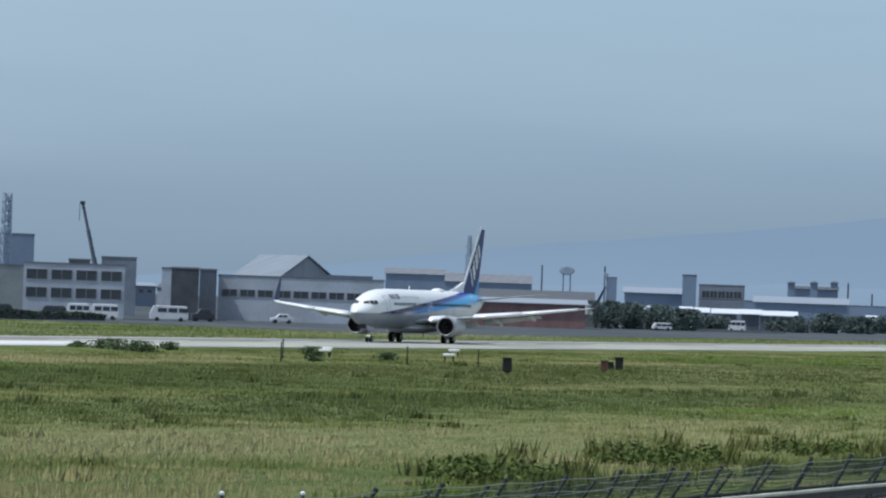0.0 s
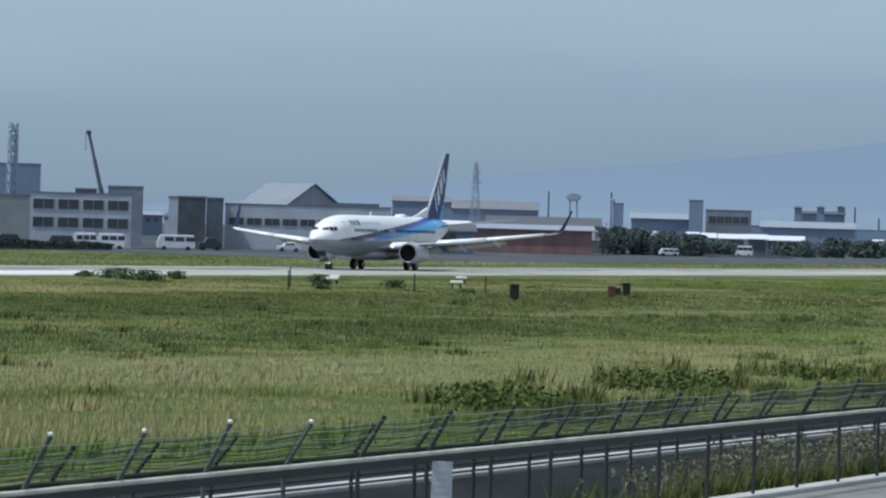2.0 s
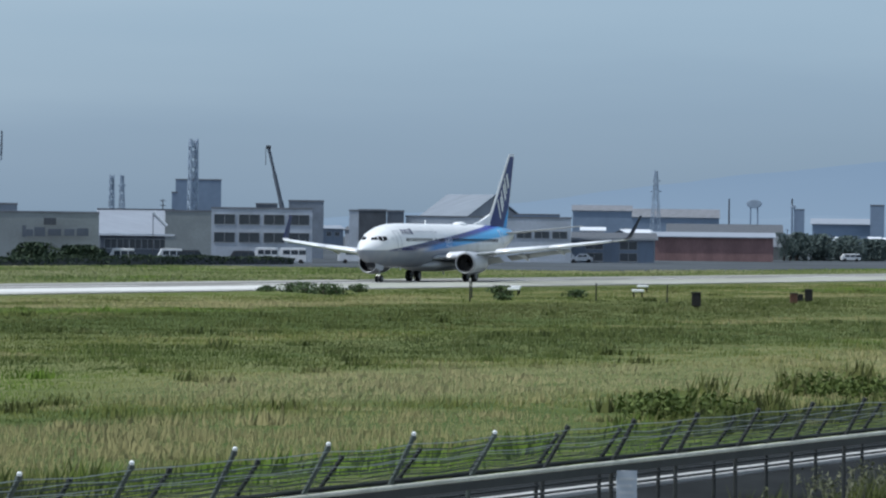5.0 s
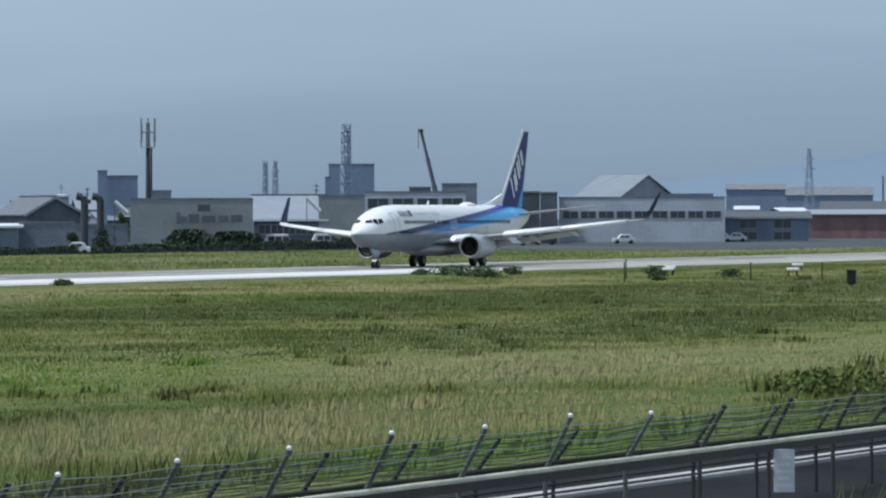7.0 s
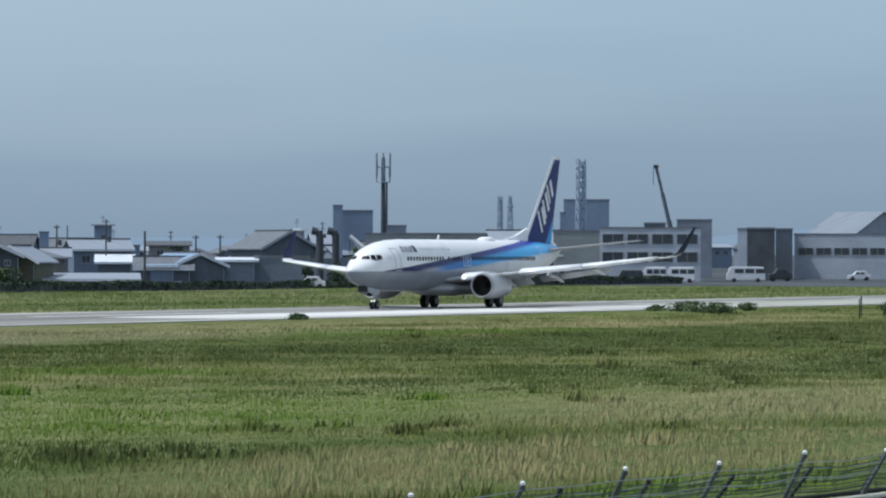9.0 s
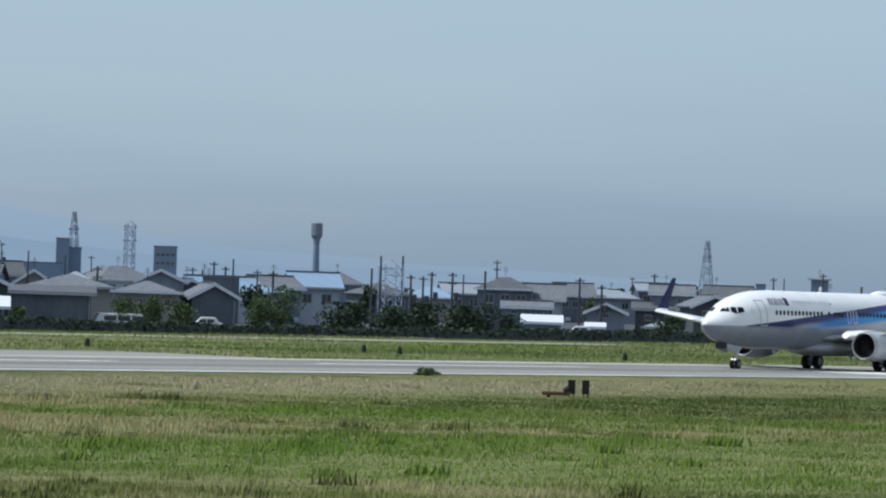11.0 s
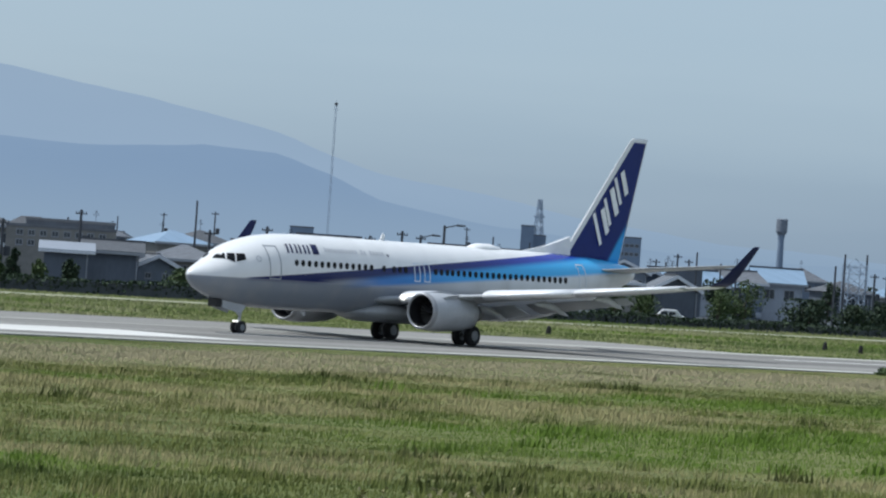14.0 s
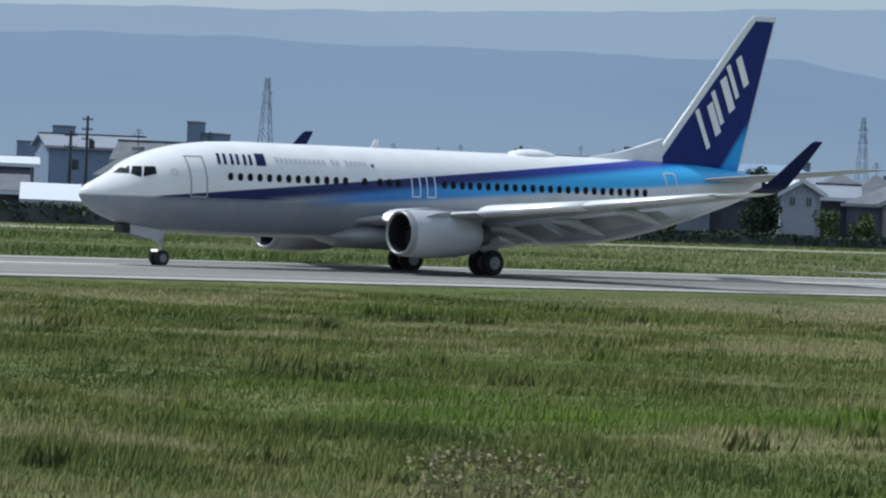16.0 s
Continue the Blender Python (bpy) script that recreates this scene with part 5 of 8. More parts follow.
building("hip_house", "cream house with a wide grey hip roof and tall windows", -40.194, 385.2, 6.06, 11, 2.88, 4.32, "hip", "beige", "tile", 0, (1.91,), 5, (0.34, 0.76), category='house')
building("upper_house", "brown two-storey house with a tiled roof", -39.349, 398.3, 5.39, 10, 5.08, 5.56, "hip", "beige", "tile", 0, (4.34,), 6, (0.26, 0.53), category='house')
building("porch_house", "low house with a bright pale roof", -39.783, 372.2, 3.13, 6, 1.41, 2.39, "mono", "dark", "white", 0, category='house')
building("tile_house", "grey house with a dark roof", -39.216, 369.1, 3.7, 7, 1.4, 2.29, "side", "grey", "tile", 0, category='house')
building("far_blocks", "hazy distant block behind houses", -40.681, 797.8, 6.02, 14, 7.44, 0.0, "flat", "far", "flat", 0, category='factory')
building("far_blocks", "hazy distant block behind houses", -40.557, 814.4, 1.87, 10, 8.93, 0.0, "flat", "far", "flat", 0, category='factory')
building("mid_block", "grey house behind the hip-roofed house", -40.687, 471.5, 4.28, 10, 3.57, 0.0, "flat", "grey", "flat", 0, category='house')
utility_pole(-39.343, 408.9, 6.66, 1, False, 10, 0.16)
utility_pole(-39.739, 393.4, 5.7, 0, False, 10, 0.16)
utility_pole(-40.035, 366.4, 3.96, 0, False, 10, 0.16)
utility_pole(-40.88, 418.3, 6.08, 1, False, 10, 0.16)
utility_pole(-40.997, 473.7, 5.64, 0, False, 10, 0.16)
utility_pole(-41.102, 474.4, 6.0, 0, False, 10, 0.16)
utility_pole(-40.275, 576.7, 5.76, 1, False, 10, 0.16)
tree(-41.09, 437.9, 3.58, 2.16, 49, LEAF_DARK, "dark green leafy tree beside the houses", 0.05, 1350, 0.13, "tree")
tree(-40.186, 719.9, 4.62, 2.36, 50, LEAF_DARK, "dark green leafy tree beside the houses", 0.05, 1350, 0.13, "tree")
tree(-40.759, 370.3, 1.93, 1.42, 51, LEAF_MID, "dark green leafy tree beside the houses", 0.05, 1350, 0.13, "tree")
lattice("power_pylon", "distant steel power pylon with cross-arms", -43.139, 716.1, 14.13, 2.8, 0.4, ((0.75, 0.8), (0.87, 0.7)), 7, 0.06, taper=0.6)
lattice("power_pylon", "tall distant steel power pylon", -36.488, 718.3, 16.22, 3.4, 0.5, ((0.72, 0.9), (0.86, 0.8)), 7, 0.065, taper=0.6)
building("gable_house", "large dark gable house with dark tiled roof slopes", -35.123, 353.0, 4.6, 8, 3.04, 4.9, "gable", "dark", "dark", 4, (2.65,), 2, (0.7, 0.54), category='house')
building("side_house", "cream house wing with tall windows", -35.781, 362.7, 2.46, 8, 3.06, 4.61, "side", "beige", "metal", 0, (2.67,), 2, (0.28, 0.64), category='house')
building("tile_house", "house with a grey tiled roof", -36.258, 375.1, 4.11, 9, 3.15, 3.97, "hip", "slate", "tile", 0, category='house')
building("far_blocks", "grey distant tower block above roofs", -35.687, 677.2, 1.7, 10, 9.1, 0.0, "flat", "far", "flat", 0, category='factory')
building("far_blocks", "grey distant stepped block", -35.897, 678.9, 3.12, 10, 7.67, 0.0, "flat", "far", "flat", 0, category='factory')
building("far_blocks", "pale distant block with long roof", -36.226, 613.6, 4.36, 10, 5.99, 0.0, "flat", "far", "flat", 0, category='factory')
building("far_blocks", "grey distant tower above roofs", -35.749, 745.5, 1.8, 10, 9.52, 0.0, "flat", "far", "flat", 0, category='factory')
building("far_blocks", "grey distant low block above roofs", -35.962, 747.5, 3.61, 10, 7.92, 0.0, "flat", "far", "flat", 0, category='factory')
building("far_blocks", "grey distant block with a stepped top", -34.234, 665.3, 11.64, 14, 5.61, 0.0, "flat", "far", "flat", 0, category='factory')
building("white_roof_house", "low shed with a bright white roof", -33.68, 396.6, 3.46, 8, 3.47, 3.99, "mono", "slate", "white", 0, category='house')
building("white_roof_house", "low house with a bright white wall", -34.13, 340.0, 3.1, 6, 1.3, 2.35, "mono", "grey", "white", 0, category='house')
building("tile_house", "dark house with a tiled roof", -33.505, 349.6, 3.81, 8, 1.73, 2.88, "side", "dark", "tile", 0, category='house')
building("long_hall", "long hazy hall with a pale metal roof above the houses", -34.65, 560.0, 11.0, 12, 5.1, 6.4, "side", "far", "metal", 8, category='hall')
building("plant_house", "small grey plant house on the hall's far side", -34.25, 590.0, 2.6, 6, 7.4, 0.0, "flat", "far", "flat", 0, category='factory')
utility_pole(-34.328, 399.6, 6.29, 2, False, 10, 0.16)
utility_pole(-34.509, 467.2, 8.0, 3, False, 10, 0.16)
tree(-33.862, 364.3, 2.1, 2.19, 52, LEAF_DARK, "dark green leafy tree beside the houses", 0.05, 1350, 0.13, "tree")
tree(-34.633, 350.9, 1.82, 1.54, 53, LEAF_MID, "dark green leafy tree beside the houses", 0.05, 1350, 0.13, "tree")
building("town_house", "tiled house in the dense row by the airfield", -31.943, 350.0, 4.56, 9, 1.71, 3.05, "hip", "beige", "tile", 0, (1.18,), 3, (0.35, 0.35), category='house', group='houses by the airfield')
building("town_house", "tiled house in the dense row by the airfield", -31.198, 347.2, 4.19, 9, 1.55, 2.68, "gable", "white", "dark", 12, (1.02,), 3, (0.34, 0.34), category='house', group='houses by the airfield')
building("beige_gable", "beige rendered gable house with dark windows", -43.886, 400.6, 6.91, 11, 3.16, 4.96, "gable", "beige", "tile", 12, (2.02,), 3, (0.97, 0.79), category='house')
building("pale_roof_house", "house with a long pale tiled roof", -44.629, 417.3, 3.79, 9, 3.27, 4.46, "side", "beige", "metal", 0, (2.54,), 3, (0.46, 0.46), category='house')
building("dark_gable_house", "dark gable house behind shrubs", -44.949, 408.0, 2.36, 9, 2.74, 3.54, "gable", "dark", "tile", -10, category='house')
building("pale_roof_house", "house with a pale tiled hip roof", -45.382, 418.9, 4.31, 9, 3.17, 3.86, "hip", "beige", "tile", 0, (2.62,), 3, (0.41, 0.46), category='house')
building("white_gable_house", "white gable house with bright roof edges", -42.478, 395.2, 3.05, 9, 3.63, 4.8, "gable", "white", "white", 14, (2.9,), 2, (0.35, 0.61), category='house')
building("hip_house", "low house with a wide grey hip roof", -43.306, 400.6, 4.38, 10, 3.13, 4.27, "hip", "slate", "tile", 0, category='house')
building("white_roof_house", "house with a pale ribbed metal roof", -42.894, 409.1, 2.68, 8, 3.46, 4.45, "side", "dark", "metal", 0, category='house')
tree(-42.036, 381.4, 6.09, 2.91, 54, LEAF_DARK, "big dark pollarded tree with a rounded top", 0.05, 2400, 0.13, "tree")
tree(-42.034, 383.2, 4.88, 2.59, 55, LEAF_DARK, "dense dark shrub under the pollarded tree", 0.05, 2400, 0.13, "tree")
tree(-42.059, 381.5, 3.46, 3.41, 56, LEAF_DARK, "dense dark shrub under the pollarded tree", 0.05, 2400, 0.14, "tree")
tree(-42.807, 382.3, 2.67, 2.51, 57, LEAF_MID, "dark green leafy tree beside the houses", 0.05, 1350, 0.13, "tree")
tree(-43.202, 382.9, 2.48, 2.72, 58, LEAF_MID, "dark green leafy tree beside the houses", 0.05, 1350, 0.13, "tree")
building("lilac_house", "tall pale lilac-grey house wall", -40.656, 384.2, 3.77, 9, 5.93, 0.0, "flat", "blue", "flat", 0, (3.49,), 3, (0.34, 0.68), category='house')
building("low_roofs", "low houses with pale tiled roofs", -41.237, 384.0, 3.23, 8, 2.86, 3.7, "side", "grey", "tile", 0, (2.35,), 3, (0.38, 0.51), category='house')
building("dark_wall_house", "dark-walled house with a pale roof", -41.698, 386.7, 3.17, 9, 3.23, 4.38, "side", "slate", "metal", 0, category='house')
tree(-41.035, 371.9, 1.94, 1.62, 59, LEAF_DARK, "dark green leafy tree beside the houses", 0.05, 1350, 0.13, "tree")
tree(-44.258, 389.7, 2.0, 1.49, 60, LEAF_MID, "dark green leafy tree beside the houses", 0.05, 1350, 0.13, "tree")
tree(-44.918, 394.2, 2.01, 1.51, 61, LEAF_MID, "dark green leafy tree beside the houses", 0.05, 1350, 0.13, "tree")
tree(-45.243, 398.4, 2.57, 1.74, 62, LEAF_MID, "dark green leafy tree beside the houses", 0.05, 1350, 0.13, "tree")
utility_pole(-44.053, 459.2, 6.26, 1, False, 10, 0.16)
utility_pole(-44.647, 483.2, 5.93, 0, False, 10, 0.16)
utility_pole(-44.509, 501.3, 6.01, 1, False, 10, 0.16)
utility_pole(-45.34, 528.2, 6.0, 2, False, 10, 0.16)
utility_pole(-40.938, 371.3, 5.99, 0, False, 10, 0.16)
utility_pole(-41.146, 420.0, 6.02, 0, False, 10, 0.16)
building("far_blocks", "hazy distant tower block far behind", -42.525, 820.9, 1.26, 10, 7.67, 0.0, "flat", "far", "flat", 0, category='factory')
building("far_blocks", "hazy distant factory block far behind", -43.539, 758.7, 4.15, 14, 5.92, 0.0, "flat", "far", "flat", 0, category='factory')
tree(-63.882, 632.2, 2.67, 6.94, 63, LEAF_DARK, "low dark green bush by the hedge", 0.05, 2100, 0.29, "bush")
tree(-64.433, 644.9, 2.33, 7.44, 64, LEAF_DARK, "low dark green bush by the hedge", 0.05, 2100, 0.31, "bush")
tree(-62.927, 610.3, 2.97, 3.08, 65, LEAF_DARK, "low dark green bush by the hedge", 0.05, 1350, 0.13, "bush")
tree(-62.588, 603.3, 2.67, 1.45, 66, LEAF_DARK, "low dark green bush by the hedge", 0.05, 1350, 0.13, "bush")

# the dense town behind
building("town_house", "beige town house with a grey tiled roof", -35.20, 464.4, 6.1, 6.5, 4.01, 5.69, "side", "beige", "tile", -12, (2.31,), 3, (1.1, 1.0), category="house", group="houses of the town")
building("town_house", "white town house with a dark tiled roof", -35.64, 467.0, 6.8, 6.5, 3.22, 5.20, "side", "white", "dark", 0, (1.52,), 3, (1.1, 1.0), category="house", group="houses of the town")
building("town_house", "beige town house with a blue metal roof", -35.94, 509.5, 6.0, 6.5, 3.85, 6.01, "hip", "beige", "blue", 10, (2.15,), 3, (1.1, 1.0), category="house", group="houses of the town")
building("town_house", "white town house with a pale metal roof", -36.33, 512.0, 8.0, 6.5, 3.86, 5.47, "hip", "white", "metal", -12, (2.16,), 2, (1.1, 1.0), category="house", group="houses of the town")
building("town_house", "slate-grey town house with a dark tiled roof", -36.71, 566.0, 7.5, 6.5, 3.07, 4.94, "side", "slate", "dark", -12, (1.37,), 3, (1.1, 1.0), category="house", group="houses of the town")
tree(-36.46, 543.4, 3.15, 3.57, 67, LEAF_DARK, "leafy green tree between the town houses", 0.05, 600, 0.26)
building("town_house", "white town house with a dark tiled roof", -36.99, 475.1, 6.0, 6.5, 3.18, 4.74, "side", "white", "dark", 10, (1.48,), 2, (1.1, 1.0), category="house", group="houses of the town")
building("town_house", "blue-grey town house with a grey tiled roof", -37.47, 519.7, 5.5, 6.5, 3.13, 5.29, "hip", "blue", "tile", 10, (1.43,), 2, (1.1, 1.0), category="house", group="houses of the town")
building("town_house", "beige town house with a grey tiled roof", -37.92, 522.9, 7.0, 6.5, 3.97, 5.38, "gable", "beige", "tile", 0, (2.27,), 2, (1.1, 1.0), category="house", group="houses of the town")
building("town_house", "beige town house with a blue metal roof", -38.41, 631.7, 5.1, 6.5, 4.17, 5.62, "side", "beige", "blue", 10, (2.47,), 3, (1.1, 1.0), category="house", group="houses of the town")
tree(-38.16, 606.4, 3.50, 4.10, 68, LEAF_MID, "leafy green tree between the town houses", 0.05, 600, 0.26)
building("town_house", "slate-grey town house with a dark tiled roof", -38.67, 581.2, 6.6, 6.5, 4.19, 5.82, "gable", "slate", "dark", 0, (2.49,), 2, (1.1, 1.0), category="house", group="houses of the town")
building("town_house", "slate-grey town house with a dark tiled roof", -39.14, 531.9, 7.0, 6.5, 5.46, 6.26, "mono", "slate", "dark", 0, (3.76,), 3, (1.1, 1.0), category="house", group="houses of the town")
tree(-38.89, 510.6, 4.18, 5.25, 69, LEAF_MID, "leafy green tree between the town houses", 0.05, 600, 0.26)
building("town_house", "slate-grey town house with a pale metal roof", -39.60, 642.4, 5.8, 6.5, 4.23, 6.23, "hip", "slate", "metal", 0, (2.53,), 3, (1.1, 1.0), category="house", group="houses of the town")
building("town_house", "grey town house with a dark tiled roof", -39.86, 644.8, 5.4, 6.5, 4.69, 6.55, "side", "grey", "dark", -12, (2.99,), 3, (1.1, 1.0), category="house", group="houses of the town")
building("town_house", "beige town house with a pale metal roof", -40.20, 460.9, 5.7, 6.5, 3.10, 4.91, "hip", "beige", "metal", -12, (1.40,), 2, (1.1, 1.0), category="house", group="houses of the town")
building("town_house", "blue-grey town house with a pale metal roof", -40.51, 651.0, 6.2, 6.5, 4.45, 6.42, "side", "blue", "metal", 0, (2.75,), 2, (1.1, 1.0), category="house", group="houses of the town")
building("town_house", "beige town house with a blue metal roof", -40.95, 655.4, 8.2, 6.5, 3.73, 5.28, "side", "beige", "blue", -12, (2.03,), 3, (1.1, 1.0), category="house", group="houses of the town")
tree(-40.70, 629.2, 5.29, 5.00, 70, LEAF_MID, "leafy green tree between the town houses", 0.05, 600, 0.26)
building("town_house", "grey town house with a dark tiled roof", -41.33, 604.2, 6.5, 6.5, 5.17, 5.97, "mono", "grey", "dark", 10, (3.47,), 3, (1.1, 1.0), category="house", group="houses of the town")
tree(-41.08, 580.0, 4.24, 3.85, 71, LEAF_DARK, "leafy green tree between the town houses", 0.05, 600, 0.26)
building("town_house", "blue-grey town house with a pale metal roof", -41.75, 471.8, 7.3, 6.5, 4.07, 4.87, "mono", "blue", "metal", 25, (2.37,), 2, (1.1, 1.0), category="house", group="houses of the town")
building("town_house", "beige town house with a blue metal roof", -42.08, 511.3, 7.7, 6.5, 5.39, 6.19, "mono", "beige", "blue", 10, (3.69,), 3, (1.1, 1.0), category="house", group="houses of the town")
building("town_house", "slate-grey town house with a pale metal roof", -42.55, 560.0, 8.3, 6.5, 3.90, 5.54, "hip", "slate", "metal", 0, (2.20,), 3, (1.1, 1.0), category="house", group="houses of the town")
building("town_house", "grey town house with a grey tiled roof", -42.97, 518.6, 6.5, 6.5, 3.76, 5.63, "hip", "grey", "tile", 10, (2.06,), 2, (1.1, 1.0), category="house", group="houses of the town")
building("town_house", "slate-grey town house with a grey tiled roof", -43.37, 484.3, 5.3, 6.5, 3.52, 5.63, "hip", "slate", "tile", 10, (1.82,), 2, (1.1, 1.0), category="house", group="houses of the town")
building("town_house", "beige town house with a dark tiled roof", -43.86, 526.4, 5.6, 6.5, 4.38, 6.24, "side", "beige", "dark", -12, (2.68,), 3, (1.1, 1.0), category="house", group="houses of the town")
tree(-43.61, 505.3, 4.97, 4.65, 72, LEAF_MID, "leafy green tree between the town houses", 0.05, 600, 0.26)
building("town_house", "slate-grey town house with a grey tiled roof", -44.33, 530.6, 8.1, 6.5, 4.30, 5.81, "gable", "slate", "tile", 25, (2.60,), 3, (1.1, 1.0), category="house", group="houses of the town")
building("town_house", "blue-grey town house with a grey tiled roof", -44.78, 697.4, 6.4, 6.5, 4.91, 6.39, "side", "blue", "tile", 10, (3.21,), 2, (1.1, 1.0), category="house", group="houses of the town")
building("town_house", "beige town house with a pale metal roof", -45.17, 585.1, 6.4, 6.5, 4.15, 5.37, "hip", "beige", "metal", 10, (2.45,), 3, (1.1, 1.0), category="house", group="houses of the town")
building("town_house", "grey town house with a dark tiled roof", -45.61, 648.7, 5.8, 6.5, 4.39, 6.49, "side", "grey", "dark", 0, (2.69,), 3, (1.1, 1.0), category="house", group="houses of the town")
utility_pole(-45.79, 647.2, 8.85, 1, False, 0, 0.13)
building("town_house", "beige town house with a dark tiled roof", -45.90, 505.8, 5.7, 6.5, 4.84, 6.12, "hip", "beige", "dark", 10, (3.14,), 3, (1.1, 1.0), category="house", group="houses of the town")
building("town_house", "white town house with a dark tiled roof", -46.34, 657.2, 8.3, 6.5, 4.49, 6.41, "hip", "white", "dark", 0, (2.79,), 3, (1.1, 1.0), category="house", group="houses of the town")
tree(-46.09, 630.9, 4.03, 3.54, 73, LEAF_MID, "leafy green tree between the town houses", 0.05, 600, 0.26)
building("town_house", "slate-grey town house with a blue metal roof", -46.71, 513.3, 6.3, 6.5, 2.86, 4.95, "hip", "slate", "blue", 10, (1.16,), 3, (1.1, 1.0), category="house", group="houses of the town")
utility_pole(-46.75, 514.3, 6.20, 0, False, 15, 0.13)
building("town_house", "blue-grey town house with a grey tiled roof", -46.99, 556.4, 5.4, 6.5, 4.49, 5.71, "gable", "blue", "tile", -12, (2.79,), 3, (1.1, 1.0), category="house", group="houses of the town")
building("town_house", "beige town house with a pale metal roof", -47.36, 669.8, 6.2, 6.5, 3.31, 5.04, "gable", "beige", "metal", 25, (1.61,), 3, (1.1, 1.0), category="house", group="houses of the town")
utility_pole(-47.30, 725.1, 7.44, 0, False, -20, 0.13)
tree(-47.11, 643.0, 4.45, 5.01, 74, LEAF_MID, "leafy green tree between the town houses", 0.05, 600, 0.26)
building("town_house", "white town house with a grey tiled roof", -47.80, 675.6, 7.2, 6.5, 3.34, 5.38, "gable", "white", "tile", 0, (1.64,), 3, (1.1, 1.0), category="house", group="houses of the town")
utility_pole(-47.81, 738.0, 8.44, 1, False, -20, 0.13)
tree(-47.55, 648.6, 4.30, 5.07, 75, LEAF_DARK, "leafy green tree between the town houses", 0.05, 600, 0.26)
building("town_house", "beige town house with a blue metal roof", -48.06, 526.7, 6.2, 6.5, 4.30, 5.64, "hip", "beige", "blue", 25, (2.60,), 2, (1.1, 1.0), category="house", group="houses of the town")
utility_pole(-48.17, 514.4, 8.75, 0, False, 0, 0.13)
building("town_house", "slate-grey town house with a dark tiled roof", -48.35, 620.7, 5.9, 6.5, 4.51, 6.06, "hip", "slate", "dark", 25, (2.81,), 3, (1.1, 1.0), category="house", group="houses of the town")
utility_pole(-48.38, 680.1, 8.77, 1, False, -20, 0.13)
building("town_house", "white town house with a grey tiled roof", -48.80, 688.8, 6.1, 6.5, 3.46, 5.14, "side", "white", "tile", -12, (1.76,), 3, (1.1, 1.0), category="house", group="houses of the town")
building("town_house", "blue-grey town house with a grey tiled roof", -49.23, 581.2, 5.9, 6.5, 4.35, 5.58, "hip", "blue", "tile", 0, (2.65,), 3, (1.1, 1.0), category="house", group="houses of the town")
tree(-48.98, 558.0, 5.47, 3.41, 76, LEAF_DARK, "leafy green tree between the town houses", 0.05, 600, 0.26)
building("town_house", "slate-grey town house with a grey tiled roof", -49.66, 637.2, 7.3, 6.5, 4.68, 6.38, "side", "slate", "tile", 0, (2.98,), 3, (1.1, 1.0), category="house", group="houses of the town")
tree(-49.41, 611.7, 3.23, 4.30, 77, LEAF_DARK, "leafy green tree between the town houses", 0.05, 600, 0.26)
building("town_house", "beige town house with a dark tiled roof", -49.94, 640.9, 6.0, 6.5, 4.98, 5.78, "mono", "beige", "dark", 0, (3.28,), 3, (1.1, 1.0), category="house", group="houses of the town")
building("town_house", "blue-grey town house with a grey tiled roof", -50.39, 595.2, 5.9, 6.5, 4.95, 5.75, "mono", "blue", "tile", 0, (3.25,), 2, (1.1, 1.0), category="house", group="houses of the town")
tree(-50.14, 571.4, 3.13, 3.40, 78, LEAF_DARK, "leafy green tree between the town houses", 0.05, 600, 0.26)
building("town_house", "grey town house with a dark tiled roof", -50.81, 652.8, 7.5, 6.5, 3.95, 5.99, "side", "grey", "dark", -12, (2.25,), 3, (1.1, 1.0), category="house", group="houses of the town")
building("town_house", "grey town house with a dark tiled roof", -51.14, 723.2, 7.6, 6.5, 4.54, 6.50, "side", "grey", "dark", 10, (2.84,), 2, (1.1, 1.0), category="house", group="houses of the town")
utility_pole(-51.19, 779.0, 9.58, 1, False, 15, 0.13)
building("town_house", "beige town house with a grey tiled roof", -51.56, 610.5, 5.7, 6.5, 3.15, 5.33, "gable", "beige", "tile", 0, (1.45,), 2, (1.1, 1.0), category="house", group="houses of the town")
utility_pole(-51.49, 601.1, 7.61, 0, False, 15, 0.13)
building("town_house", "beige town house with a pale metal roof", -52.02, 616.6, 5.5, 6.5, 3.72, 5.39, "hip", "beige", "metal", 0, (2.02,), 3, (1.1, 1.0), category="house", group="houses of the town")
utility_pole(-51.90, 650.2, 7.42, 0, False, 15, 0.13)
tree(-51.77, 591.9, 4.40, 5.24, 79, LEAF_MID, "leafy green tree between the town houses", 0.05, 600, 0.26)
building("town_house", "blue-grey town house with a grey tiled roof", -52.31, 809.6, 5.2, 6.5, 5.26, 6.71, "hip", "blue", "tile", 0, (3.56,), 3, (1.1, 1.0), category="house", group="houses of the town")
utility_pole(-52.19, 772.0, 7.99, 1, False, -20, 0.13)
tree(-52.06, 777.2, 4.09, 3.79, 80, LEAF_MID, "leafy green tree between the town houses", 0.05, 600, 0.26)
building("town_house", "white town house with a grey tiled roof", -52.60, 679.1, 8.2, 6.5, 4.53, 6.39, "hip", "white", "tile", 25, (2.83,), 3, (1.1, 1.0), category="house", group="houses of the town")
tree(-52.35, 651.9, 3.38, 4.43, 81, LEAF_DARK, "leafy green tree between the town houses", 0.05, 600, 0.26)
building("town_house", "grey town house with a blue metal roof", -52.97, 584.5, 5.3, 6.5, 4.39, 5.79, "gable", "grey", "blue", 0, (2.69,), 3, (1.1, 1.0), category="house", group="houses of the town")
